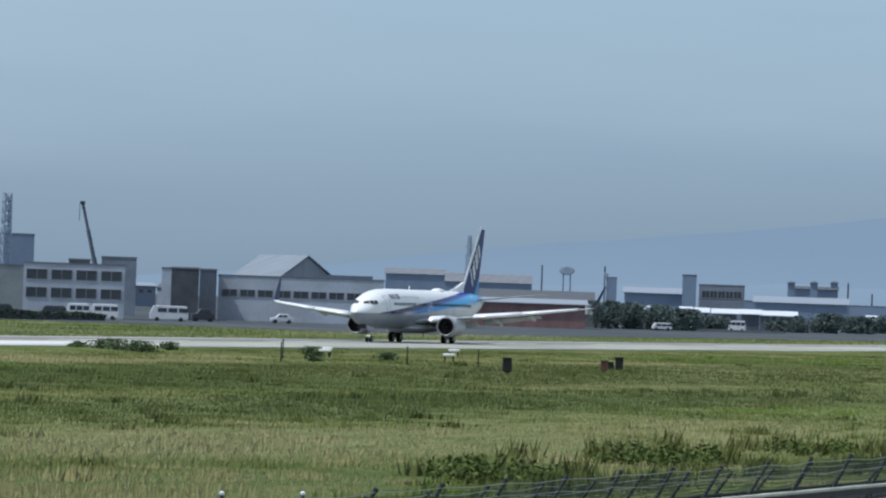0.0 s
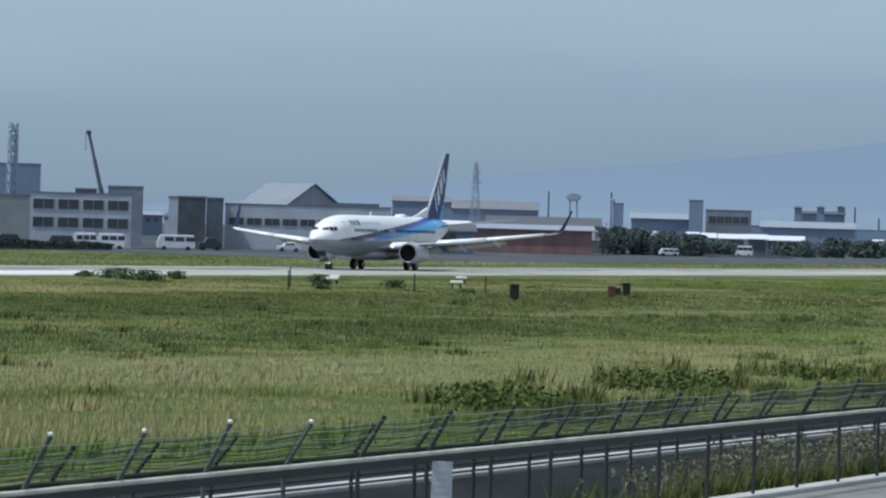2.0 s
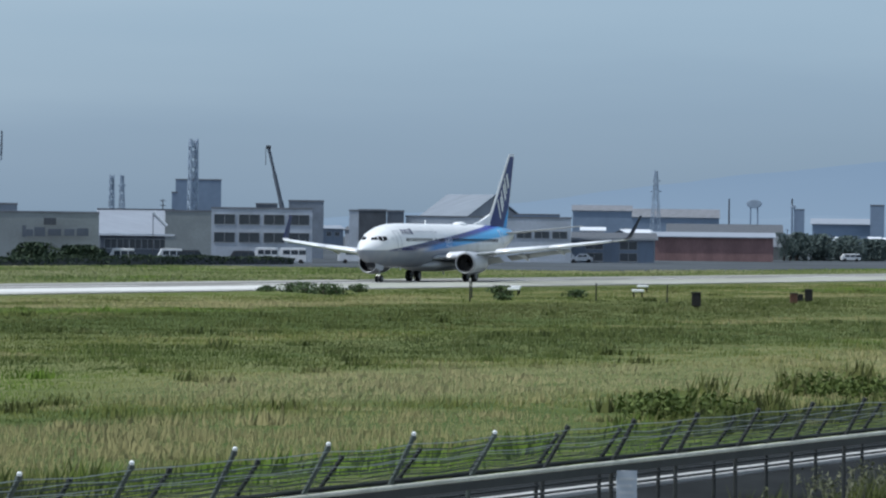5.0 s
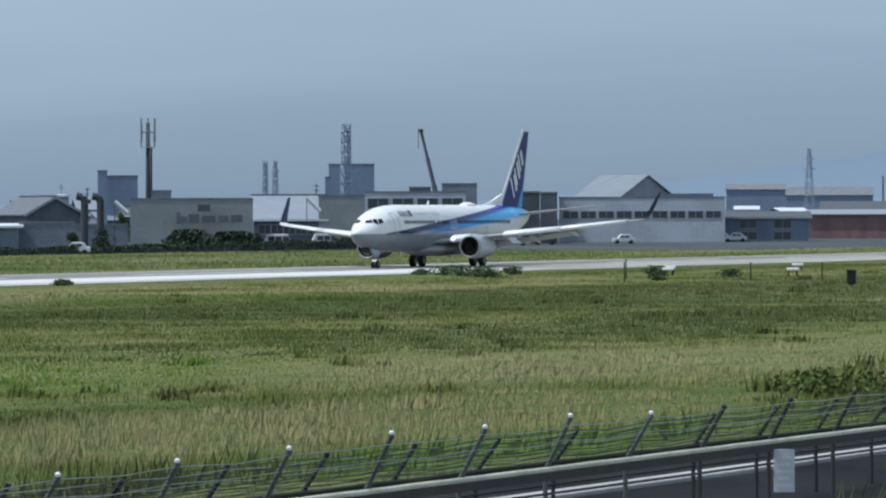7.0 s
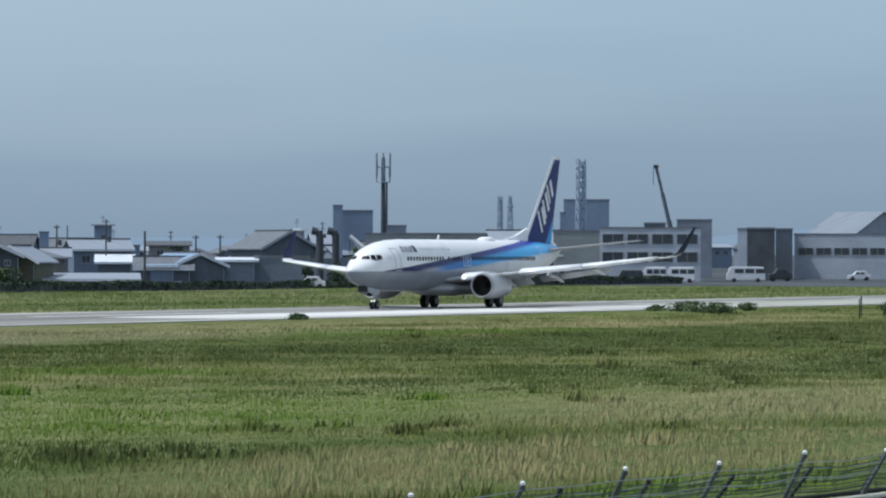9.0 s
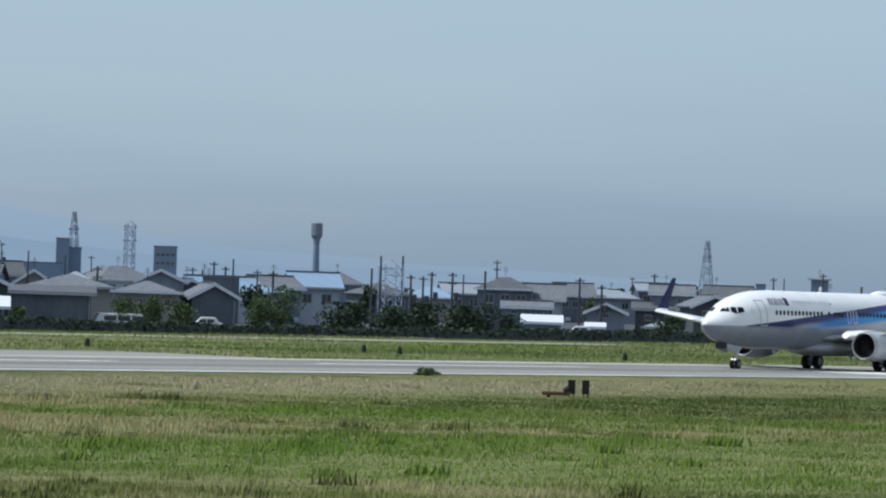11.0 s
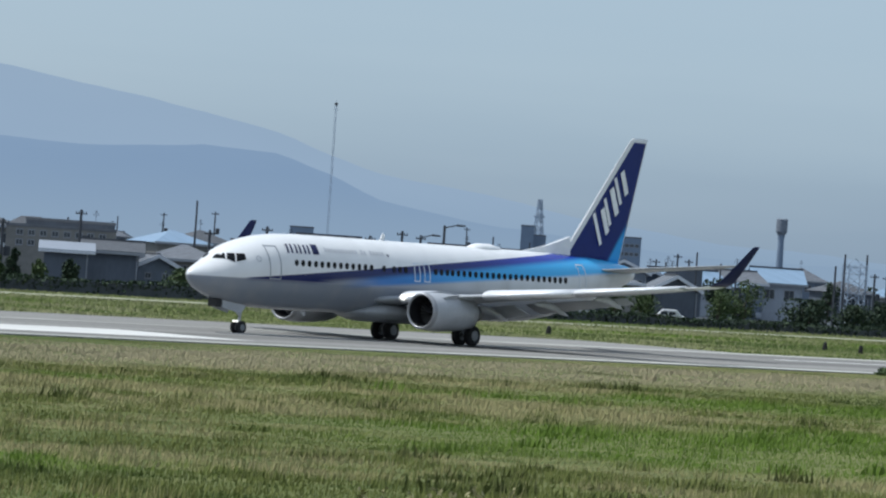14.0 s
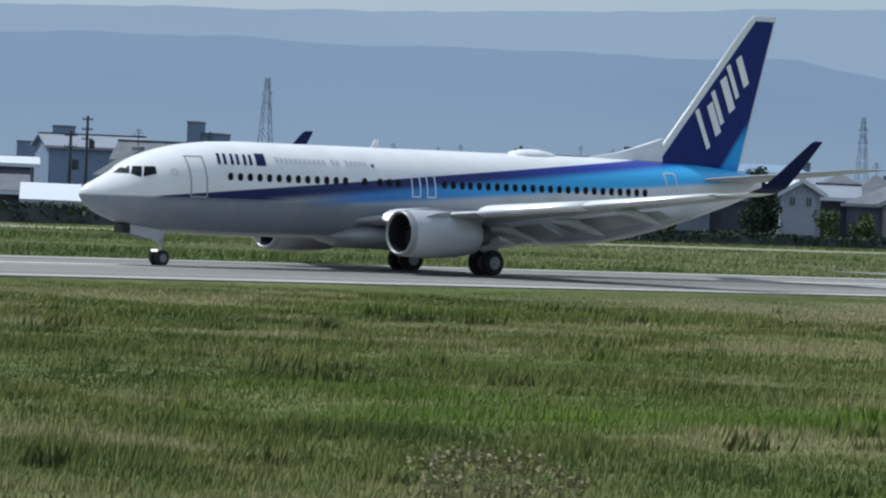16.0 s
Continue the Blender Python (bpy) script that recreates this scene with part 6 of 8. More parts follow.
building("town_house", "blue-grey town house with a dark tiled roof", -53.31, 589.1, 7.5, 6.5, 2.74, 4.78, "gable", "blue", "dark", 10, (1.04,), 3, (1.1, 1.0), category="house", group="houses of the town")
utility_pole(-53.32, 634.6, 6.40, 2, False, 15, 0.13)
building("town_house", "white town house with a blue metal roof", -53.75, 595.2, 8.1, 6.5, 3.59, 5.21, "side", "white", "blue", 25, (1.89,), 3, (1.1, 1.0), category="house", group="houses of the town")
utility_pole(-53.77, 561.6, 7.26, 0, False, 15, 0.13)
tree(-53.50, 571.4, 4.69, 3.49, 82, LEAF_DARK, "leafy green tree between the town houses", 0.05, 600, 0.26)
building("town_house", "blue-grey town house with a blue metal roof", -54.05, 599.5, 8.5, 6.5, 3.51, 4.72, "hip", "blue", "blue", 25, (1.81,), 3, (1.1, 1.0), category="house", group="houses of the town")
utility_pole(-54.04, 592.0, 6.26, 1, False, -20, 0.13)
building("town_house", "blue-grey town house with a grey tiled roof", -54.31, 603.4, 5.2, 6.5, 4.14, 5.48, "side", "blue", "tile", 25, (2.44,), 3, (1.1, 1.0), category="house", group="houses of the town")
tree(-54.06, 579.3, 4.46, 4.45, 83, LEAF_DARK, "leafy green tree between the town houses", 0.05, 600, 0.26)
building("town_house", "white town house with a blue metal roof", -54.71, 609.3, 5.5, 6.5, 4.34, 6.09, "side", "white", "blue", 10, (2.64,), 2, (1.1, 1.0), category="house", group="houses of the town")
building("town_house", "blue-grey town house with a grey tiled roof", -55.02, 863.5, 6.6, 6.5, 5.01, 7.21, "hip", "blue", "tile", 25, (3.31,), 3, (1.1, 1.0), category="house", group="houses of the town")
tree(-54.77, 829.0, 5.39, 4.71, 84, LEAF_MID, "leafy green tree between the town houses", 0.05, 600, 0.26)
building("town_house", "slate-grey town house with a dark tiled roof", -55.51, 670.2, 6.1, 6.5, 3.83, 5.33, "hip", "slate", "dark", 25, (2.13,), 3, (1.1, 1.0), category="house", group="houses of the town")
tree(-55.26, 643.4, 5.15, 3.41, 85, LEAF_DARK, "leafy green tree between the town houses", 0.05, 600, 0.26)
building("town_house", "beige town house with a blue metal roof", -55.98, 737.2, 7.2, 6.5, 3.48, 5.12, "hip", "beige", "blue", 0, (1.78,), 2, (1.1, 1.0), category="house", group="houses of the town")
tree(-55.73, 707.7, 4.64, 4.39, 86, LEAF_DARK, "leafy green tree between the town houses", 0.05, 600, 0.26)
building("town_house", "slate-grey town house with a pale metal roof", -56.46, 746.5, 8.4, 6.5, 4.13, 5.57, "side", "slate", "metal", 10, (2.43,), 3, (1.1, 1.0), category="house", group="houses of the town")
utility_pole(-56.34, 706.4, 6.88, 0, False, 15, 0.13)
building("town_house", "slate-grey town house with a dark tiled roof", -56.81, 643.1, 7.0, 6.5, 5.02, 6.56, "hip", "slate", "dark", 0, (3.32,), 3, (1.1, 1.0), category="house", group="houses of the town")
utility_pole(-56.71, 660.7, 8.74, 2, False, -20, 0.13)
building("town_house", "white town house with a grey tiled roof", -57.16, 649.1, 6.6, 6.5, 3.76, 5.71, "side", "white", "tile", 0, (2.06,), 2, (1.1, 1.0), category="house", group="houses of the town")
building("town_house", "slate-grey town house with a grey tiled roof", -57.60, 846.9, 6.1, 6.5, 4.29, 6.38, "side", "slate", "tile", 10, (2.59,), 3, (1.1, 1.0), category="house", group="houses of the town")
building("town_house", "grey town house with a pale metal roof", -58.03, 857.0, 8.4, 6.5, 4.21, 5.64, "hip", "grey", "metal", 10, (2.51,), 2, (1.1, 1.0), category="house", group="houses of the town")
utility_pole(-58.22, 924.9, 8.09, 1, False, -20, 0.13)
tree(-57.78, 822.7, 4.20, 5.19, 87, LEAF_MID, "leafy green tree between the town houses", 0.05, 600, 0.26)
building("town_house", "slate-grey town house with a pale metal roof", -58.51, 868.7, 6.5, 6.5, 5.55, 6.88, "side", "slate", "metal", 10, (3.85,), 3, (1.1, 1.0), category="house", group="houses of the town")
building("town_house", "slate-grey town house with a pale metal roof", -58.81, 796.5, 6.3, 6.5, 3.41, 5.33, "hip", "slate", "metal", 25, (1.71,), 2, (1.1, 1.0), category="house", group="houses of the town")
building("town_house", "slate-grey town house with a dark tiled roof", -59.25, 806.7, 7.2, 6.5, 4.51, 6.66, "side", "slate", "dark", -12, (2.81,), 3, (1.1, 1.0), category="house", group="houses of the town")
building("town_house", "white town house with a dark tiled roof", -59.72, 981.6, 5.6, 6.5, 2.60, 4.75, "hip", "white", "dark", 0, (0.90,), 2, (1.1, 1.0), category="house", group="houses of the town")
building("town_house", "slate-grey town house with a grey tiled roof", -60.00, 825.1, 7.9, 6.5, 4.63, 6.11, "side", "slate", "tile", 0, (2.93,), 3, (1.1, 1.0), category="house", group="houses of the town")
utility_pole(-59.91, 801.4, 8.25, 0, False, -20, 0.13)
building("town_house", "blue-grey town house with a pale metal roof", -60.30, 710.4, 8.0, 6.5, 4.39, 5.78, "side", "blue", "metal", 10, (2.69,), 3, (1.1, 1.0), category="house", group="houses of the town")
utility_pole(-60.34, 676.6, 8.49, 1, False, -20, 0.13)
building("town_house", "beige town house with a pale metal roof", -60.58, 839.7, 5.9, 6.5, 4.04, 4.84, "mono", "beige", "metal", 0, (2.34,), 2, (1.1, 1.0), category="house", group="houses of the town")
tree(-60.33, 806.1, 4.83, 3.92, 88, LEAF_DARK, "leafy green tree between the town houses", 0.05, 600, 0.26)
building("town_house", "beige town house with a dark tiled roof", -61.04, 937.1, 7.5, 6.5, 5.09, 5.89, "mono", "beige", "dark", 0, (3.39,), 2, (1.1, 1.0), category="house", group="houses of the town")
utility_pole(-61.06, 1009.2, 8.14, 2, False, 15, 0.13)
building("town_house", "white town house with a dark tiled roof", -61.40, 861.7, 5.9, 6.5, 3.12, 4.72, "hip", "white", "dark", 10, (1.42,), 3, (1.1, 1.0), category="house", group="houses of the town")
tree(-61.15, 827.2, 4.95, 5.34, 89, LEAF_DARK, "leafy green tree between the town houses", 0.05, 600, 0.26)
building("town_house", "blue-grey town house with a grey tiled roof", -61.82, 960.9, 7.3, 6.5, 3.68, 5.07, "gable", "blue", "tile", 25, (1.98,), 3, (1.1, 1.0), category="house", group="houses of the town")
utility_pole(-61.90, 906.8, 7.19, 0, False, -20, 0.13)
building("town_house", "slate-grey town house with a grey tiled roof", -62.14, 812.1, 7.7, 6.5, 3.14, 5.15, "hip", "slate", "tile", 25, (1.44,), 3, (1.1, 1.0), category="house", group="houses of the town")
utility_pole(-62.18, 837.9, 6.68, 2, False, -20, 0.13)
building("town_house", "white town house with a dark tiled roof", -62.48, 821.2, 8.0, 6.5, 4.45, 5.89, "gable", "white", "dark", 0, (2.75,), 2, (1.1, 1.0), category="house", group="houses of the town")
utility_pole(-62.46, 895.3, 7.74, 1, False, 15, 0.13)
building("town_house", "slate-grey town house with a pale metal roof", -62.83, 993.8, 6.3, 6.5, 5.43, 7.62, "side", "slate", "metal", 10, (3.73,), 3, (1.1, 1.0), category="house", group="houses of the town")
utility_pole(-62.75, 967.4, 9.69, 2, False, -20, 0.13)
building("town_house", "grey town house with a pale metal roof", -63.11, 911.9, 7.6, 6.5, 3.47, 4.97, "side", "grey", "metal", 25, (1.77,), 2, (1.1, 1.0), category="house", group="houses of the town")
building("town_house", "slate-grey town house with a dark tiled roof", -63.36, 846.5, 7.2, 6.5, 4.33, 5.70, "side", "slate", "dark", -12, (2.63,), 3, (1.1, 1.0), category="house", group="houses of the town")
utility_pole(-63.43, 817.0, 8.19, 0, False, -20, 0.13)
tree(-63.11, 812.6, 5.06, 3.08, 90, LEAF_MID, "leafy green tree between the town houses", 0.05, 600, 0.26)
building("town_house", "white town house with a dark tiled roof", -63.70, 794.4, 5.4, 6.5, 2.89, 4.82, "side", "white", "dark", 10, (1.19,), 3, (1.1, 1.0), category="house", group="houses of the town")
utility_pole(-63.67, 791.2, 6.28, 2, False, 15, 0.13)
building("town_house", "grey town house with a grey tiled roof", -64.14, 1040.2, 6.9, 6.5, 4.07, 5.83, "gable", "grey", "tile", 25, (2.37,), 3, (1.1, 1.0), category="house", group="houses of the town")
tree(-63.89, 998.6, 4.23, 4.77, 91, LEAF_DARK, "leafy green tree between the town houses", 0.05, 600, 0.26)
building("town_house", "slate-grey town house with a grey tiled roof", -64.90, 972.4, 7.2, 6.5, 3.31, 5.28, "side", "slate", "tile", -12, (1.61,), 2, (1.1, 1.0), category="house", group="houses of the town")
building("town_house", "blue-grey town house with a pale metal roof", -65.31, 908.6, 8.2, 6.5, 5.28, 7.31, "hip", "blue", "metal", 0, (3.58,), 3, (1.1, 1.0), category="house", group="houses of the town")
utility_pole(-65.30, 983.0, 10.32, 2, False, 0, 0.13)
building("town_house", "grey town house with a pale metal roof", -66.06, 1016.6, 5.9, 6.5, 4.61, 5.87, "hip", "grey", "metal", 10, (2.91,), 3, (1.1, 1.0), category="house", group="houses of the town")
utility_pole(-66.03, 962.6, 8.79, 1, False, 15, 0.13)
building("town_house", "grey town house with a dark tiled roof", -66.51, 1138.4, 6.5, 6.5, 4.45, 6.28, "hip", "grey", "dark", -12, (2.75,), 3, (1.1, 1.0), category="house", group="houses of the town")
utility_pole(-66.37, 1228.1, 8.84, 0, False, 15, 0.13)
building("town_house", "blue-grey town house with a pale metal roof", -67.15, 1274.7, 7.4, 6.5, 5.02, 5.82, "mono", "blue", "metal", 10, (3.32,), 3, (1.1, 1.0), category="house", group="houses of the town")
building("town_house", "grey town house with a dark tiled roof", -67.58, 1297.6, 6.6, 6.5, 4.76, 6.81, "gable", "grey", "dark", 25, (3.06,), 3, (1.1, 1.0), category="house", group="houses of the town")
building("town_house", "blue-grey town house with a dark tiled roof", -68.35, 1230.0, 8.0, 6.5, 4.14, 5.75, "gable", "blue", "dark", -12, (2.44,), 2, (1.1, 1.0), category="house", group="houses of the town")
building("town_house", "slate-grey town house with a grey tiled roof", -69.07, 1062.3, 8.1, 6.5, 3.36, 5.51, "gable", "slate", "tile", -12, (1.66,), 3, (1.1, 1.0), category="house", group="houses of the town")
utility_pole(-69.17, 1097.3, 7.00, 2, False, 15, 0.13)
building("town_house", "white town house with a dark tiled roof", -69.85, 1021.6, 7.1, 6.5, 4.08, 4.88, "mono", "white", "dark", 10, (2.38,), 2, (1.1, 1.0), category="house", group="houses of the town")
utility_pole(-69.82, 1046.7, 7.02, 2, False, -20, 0.13)
building("town_house", "blue-grey town house with a grey tiled roof", -70.44, 1133.5, 7.6, 6.5, 3.71, 5.77, "gable", "blue", "tile", -12, (2.01,), 3, (1.1, 1.0), category="house", group="houses of the town")
building("town_house", "grey town house with a dark tiled roof", -71.17, 1175.9, 8.3, 6.5, 3.29, 5.49, "side", "grey", "dark", -12, (1.59,), 2, (1.1, 1.0), category="house", group="houses of the town")
building("town_house", "white town house with a dark tiled roof", -71.94, 1224.2, 7.1, 6.5, 4.21, 5.92, "gable", "white", "dark", -12, (2.51,), 3, (1.1, 1.0), category="house", group="houses of the town")
building("town_house", "slate-grey town house with a dark tiled roof", -72.36, 1633.2, 8.5, 6.5, 4.23, 5.52, "hip", "slate", "dark", 0, (2.53,), 3, (1.1, 1.0), category="house", group="houses of the town")
utility_pole(-72.26, 1747.3, 6.91, 1, False, 0, 0.13)

# ---- single landmarks ----
def phone_mast():
    e = stand("phone_mast", -63.427, 707.0, 15)
    tagged(e, "tall dark phone mast with panel aerials on two rings", "mast")
    part("pole", tubed((0, 0, 0), (0, 0, 17.2), 0.42, 0.26, 12), POLE, e)
    for z, r in ((13.8, 0.95), (15.9, 0.8)):
        bm = lathe(bmesh.new(), [(z, 0.3), (z, r), (z + 0.12, r), (z + 0.12, 0.3)], (0, 0, 0), "Z", 14)
        part("platform", bm, STEEL, e, "steel ring platform")
    for k in range(6):
        a = math.pi / 3 * k + 0.3
        x, y = 1.05 * math.cos(a), 1.05 * math.sin(a)
        bm = boxed(x - 0.11, x + 0.11, y - 0.1, y + 0.1, 14.4 + 0.3 * (k % 2), 17.0 + 0.4 * (k % 3), bevel=0.03)
        tube(bm, (x, y, 13.9), (x, y, 17.9), 0.06, n=6)
        tube(bm, (0, 0, 15.9), (x, y, 15.9), 0.05, n=5)
        part("panel_aerial", bm, WALLS["grey"], e, "pale panel aerial")
    part("ladder", boxed(0.36, 0.6, -0.05, 0.05, 2.0, 13.8), POLE, e, "dark climbing ladder")


def crane():
    e = stand("mobile_crane", -66.62, 901.0, 0)
    tagged(e, "dark telescopic boom of a mobile crane behind the offices", "crane")
    part("carrier", boxed(-2.5, 5.5, 0.0, 2.6, 0.9, 2.2, bevel=0.1), WALLS["olive"], e, "crane carrier chassis")
    part("cab", boxed(0.2, 2.6, 0.2, 2.4, 2.21, 4.2, bevel=0.15), WALLS["olive"], e, "crane cab")
    for k in range(4):
        w = lathe(bmesh.new(), [(-0.2, 0.2), (-0.2, 0.5), (0.2, 0.5), (0.2, 0.2)], (-1.8 + 2.0 * k, 0.2, 0.5), "Y", 14)
        part("tyre", w, TYRE, e)
    a, b = Vector((1.2, 1.3, 4.0)), Vector((-2.35, 1.3, 19.0))
    for lo, hi, r in ((0.0, 0.38, 0.50), (0.36, 0.70, 0.40), (0.68, 1.0, 0.30)):
        part("boom_section", tubed(a.lerp(b, lo), a.lerp(b, hi), r, r, 6), WALLS["slate"], e, "dark telescopic boom section")
    part("hoist_rope", tubed(b + Vector((-0.5, 0, 0)), b + Vector((-0.5, 0, -3.0)), 0.06, 0.06, 5), POLE, e)
    part("boom_head", boxed(-2.85, -1.95, 0.9, 1.7, 18.9, 19.5, bevel=0.08), POLE, e)


def roof_vent(heading, dist, h):
    e = stand("exhaust_stack", heading, dist)
    tagged(e, "dark exhaust stack with an elbow top", "stack", "exhaust stacks")
    part("flue", tubed((0, 0, 0), (0, 0, h - 0.5), 0.45, 0.45, 14), POLE, e)
    part("elbow", tube(tubed((0, 0, h - 0.7), (-0.25, 0, h - 0.1), 0.45, 0.45, 12), (-0.2, 0, h - 0.15), (-1.0, 0, h), 0.42, 0.5, 12), POLE, e)


def flood_tower(heading, dist, h, w):
    e = stand("floodlight_tower", heading, dist)
    tagged(e, "distant floodlight tower with an oval lamp head", "tower")
    for x in (-w * 0.3, w * 0.3):
        part("leg", tubed((x, 0, 0), (x * 0.9, 0, h - 2), 0.35, 0.3, 6), WALLS["far"], e)
    bm = lathe(bmesh.new(), [(-0.6, w * 0.5), (-0.5, w * 0.62), (0.6, w * 0.62), (0.7, w * 0.5)], (0, 0, 0), "Y", 18)
    ob = part("lamp_head", bm, STEEL, e)
    ob.matrix_basis = pose(0, 0, h - 2.0) @ Matrix.Diagonal((1, 1, 0.55, 1))


def lollipop_tower():
    e = stand("water_tower", -54.687, 856.3)
    tagged(e, "slender grey tower with a wider head", "tower")
    part("shaft", lathe(bmesh.new(), [(0, 0.75), (11.5, 0.5), (12.4, 0.62)], (0, 0, 0), "Z", 14), WALLS["far"], e)
    part("head", lathe(bmesh.new(), [(12.4, 0.62), (13.0, 0.95), (15.0, 0.95), (15.15, 0.8)], (0, 0, 0), "Z", 14), WALLS["grey"], e)


def shop_sign():
    """Painted sign on the windowless building: plain bars."""
    e = stand("wall_sign", -64.1, 661.6)
    tagged(e, "dark painted wall sign of plain blocks", "sign")
    for x, w, z, h in ((-3.9, 0.5, 3.4, 1.5), (-3.2, 0.9, 3.5, 0.9), (-1.9, 1.4, 3.5, 1.2), (0.0, 1.7, 3.6, 0.9), (1.9, 1.3, 3.6, 0.9), (3.6, 1.5, 3.6, 1.0), (-0.6, 1.6, 5.0, 0.9)):
        part("sign_bar", boxed(x - w / 2, x + w / 2, -0.06, 0.0, z, z + h, bevel=0.02), WALLS["dark"] if z > 4.5 else WALLS["slate"], e)


def skylight(t_heading, dist, z0, z1, dx):
    e = stand("roof_flue", t_heading, dist)
    tagged(e, "bright white slanting flue on a roof", "flue")
    part("duct", tubed((0, 0, z0), (dx, 0, z1), 0.28, 0.28, 10), ROOFS["white"], e)
    part("stay", tubed((0, 0, 0), (0, 0, z0), 0.05, 0.05, 6), POLE, e)


phone_mast()
crane()
roof_vent(-62.721, 627.0, 6.9)
roof_vent(-62.897, 630.8, 6.9)
flood_tower(-71.888, 1946.1, 18.6, 4.8)
flood_tower(-72.323, 1720.8, 16.5, 1.6)
lollipop_tower()
shop_sign()


# ---- parked vehicles along the far edge ----
VAN_WHITE = surface("white_vehicle_paint", (0.62, 0.64, 0.67), 0.35, 0, 0.06, 1.0)
VAN_DARK = surface("dark_vehicle_paint", (0.04, 0.045, 0.055), 0.35, 0, 0.1, 1.0)


def vehicle(heading, dist, length, height, turn=0.0, dark=False, van=True):
    e = stand("parked_van" if van else "parked_car", heading, dist, turn)
    tagged(e, ("dark" if dark else "white") + (" van" if van else " car") + " parked behind the airfield hedge", "van" if van else "car", "parked vehicles")
    L, H, m = length / 2, height, VAN_DARK if dark else VAN_WHITE
    low = 0.3
    if van:
        out = [(-L, 0, low), (L, 0, low), (L, 0, H * 0.55), (L - 0.25, 0, H), (-L + 0.5, 0, H), (-L, 0, H * 0.5)]
    else:
        out = [(-L, 0, low), (L, 0, low), (L, 0, H * 0.6), (L * 0.75, 0, H * 0.66), (L * 0.5, 0, H), (-L * 0.25, 0, H), (-L * 0.55, 0, H * 0.64), (-L, 0, H * 0.56)]
    bm = prism(bmesh.new(), out, (0, 1.7, 0))
    bmesh.ops.bevel(bm, geom=bm.edges[:], offset=0.06, segments=1, affect="EDGES")
    part("body", bm, m, e)
    for k in range(3 if van else 2):
        x0 = -L * 0.6 + k * L * 0.55 if van else -L * 0.35 + k * L * 0.42
        part("side_window", boxed(x0, x0 + L * (0.48 if van else 0.36), -0.015, 0.01, H * 0.58 if van else H * 0.66, H * 0.86), PANE, e)
    for x in (-L * 0.62, L * 0.62):
        for y in (0.02, 1.68):
            w = lathe(bmesh.new(), [(-0.1, 0.1), (-0.1, 0.3), (0.1, 0.3), (0.1, 0.1)], (x, y, 0.305), "Y", 14)
            part("tyre", w, TYRE, e)


vehicle(-64.85, 666.5, 3.40, 2.04, -4, False, True)
vehicle(-65.393, 680.2, 3.40, 2.03, 4, False, True)
vehicle(-65.588, 685.3, 3.40, 1.90, 4, True, True)
vehicle(-66.191, 701.7, 3.47, 1.81, 1, True, True)
vehicle(-66.448, 708.9, 3.40, 2.22, -7, False, True)
vehicle(-66.741, 717.3, 4.10, 2.18, -6, False, True)
vehicle(-67.472, 732.1, 5.47, 2.21, 2, False, True)
vehicle(-67.856, 751.5, 3.40, 1.91, 7, True, False)
vehicle(-69.81, 812, 3.40, 1.45, 3, False, False)
vehicle(-69.98, 818, 3.40, 1.45, 6, False, False)
vehicle(-68.734, 773.4, 3.40, 1.45, 6, False, False)
vehicle(-57.651, 529.4, 3.40, 1.45, 0, False, False)
vehicle(-45.696, 397.7, 3.40, 1.48, -4, False, False)
vehicle(-52.523, 461.0, 4.6, 1.6, 7, False, True)
vehicle(-53.485, 471.0, 3.40, 1.45, 2, False, False)
vehicle(-73.798, 1025.0, 3.40, 2.17, -5, False, True)
vehicle(-72.971, 960.0, 3.61, 1.45, 8, False, True)
vehicle(-35.861, 346.1, 3.40, 1.75, -5, True, False)
vehicle(-49.737, 468.1, 3.40, 2.13, 1, False, True)
vehicle(-62.619, 597.9, 3.40, 1.45, -2, False, False)
skylight(-63.054, 625.1, 6.22, 4.84, 1.57)
skylight(-65.193, 688.2, 6.83, 5.01, 1.81)

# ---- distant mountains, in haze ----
# The haze is put into a glowing colour, one even tone at the base.
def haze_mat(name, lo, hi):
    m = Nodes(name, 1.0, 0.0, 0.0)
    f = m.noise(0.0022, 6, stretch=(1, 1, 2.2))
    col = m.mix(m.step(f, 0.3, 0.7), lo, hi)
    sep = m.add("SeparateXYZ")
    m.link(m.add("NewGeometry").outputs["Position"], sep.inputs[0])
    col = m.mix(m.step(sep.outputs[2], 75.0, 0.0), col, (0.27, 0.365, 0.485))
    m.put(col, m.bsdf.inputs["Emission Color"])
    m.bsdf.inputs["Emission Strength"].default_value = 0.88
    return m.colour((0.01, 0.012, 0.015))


def ridge(name, label, dist, outline, mat, rough):
    """A mountain range: slopes rising to an outline of (heading, elevation)."""
    hs = np.arange(-84, -28, 0.2)
    xs = [o[0] for o in outline][::-1]
    el = np.interp(hs, xs, [o[1] for o in outline][::-1])
    rows = []
    for k in range(7):
        f = k / 6
        row = []
        for hdg, e in zip(hs, el):
            n = noise.noise(Vector((hdg * 0.9, k * 0.6, dist * 0.01))) * rough + noise.noise(Vector((hdg * 3.1, k * 1.3, 7))) * rough * 0.4
            d = dist + 350 * f
            z = 4.7 + d * math.tan(radians(max(0.0, e + n * f))) * f ** 0.8 - 6 * (1 - f)
            row.append((-d * math.sin(radians(hdg)), d * math.cos(radians(hdg)), z))
        rows.append(row)
    bm = bmesh.new()
    vs = [[bm.verts.new(p) for p in r] for r in rows]
    for a, b in zip(vs, vs[1:]):
        for k in range(len(hs) - 1):
            bm.faces.new((a[k], a[k + 1], b[k + 1], b[k]))
    tagged(part(name, bm, mat, None, "", True), label, "mountain", kind="structure")


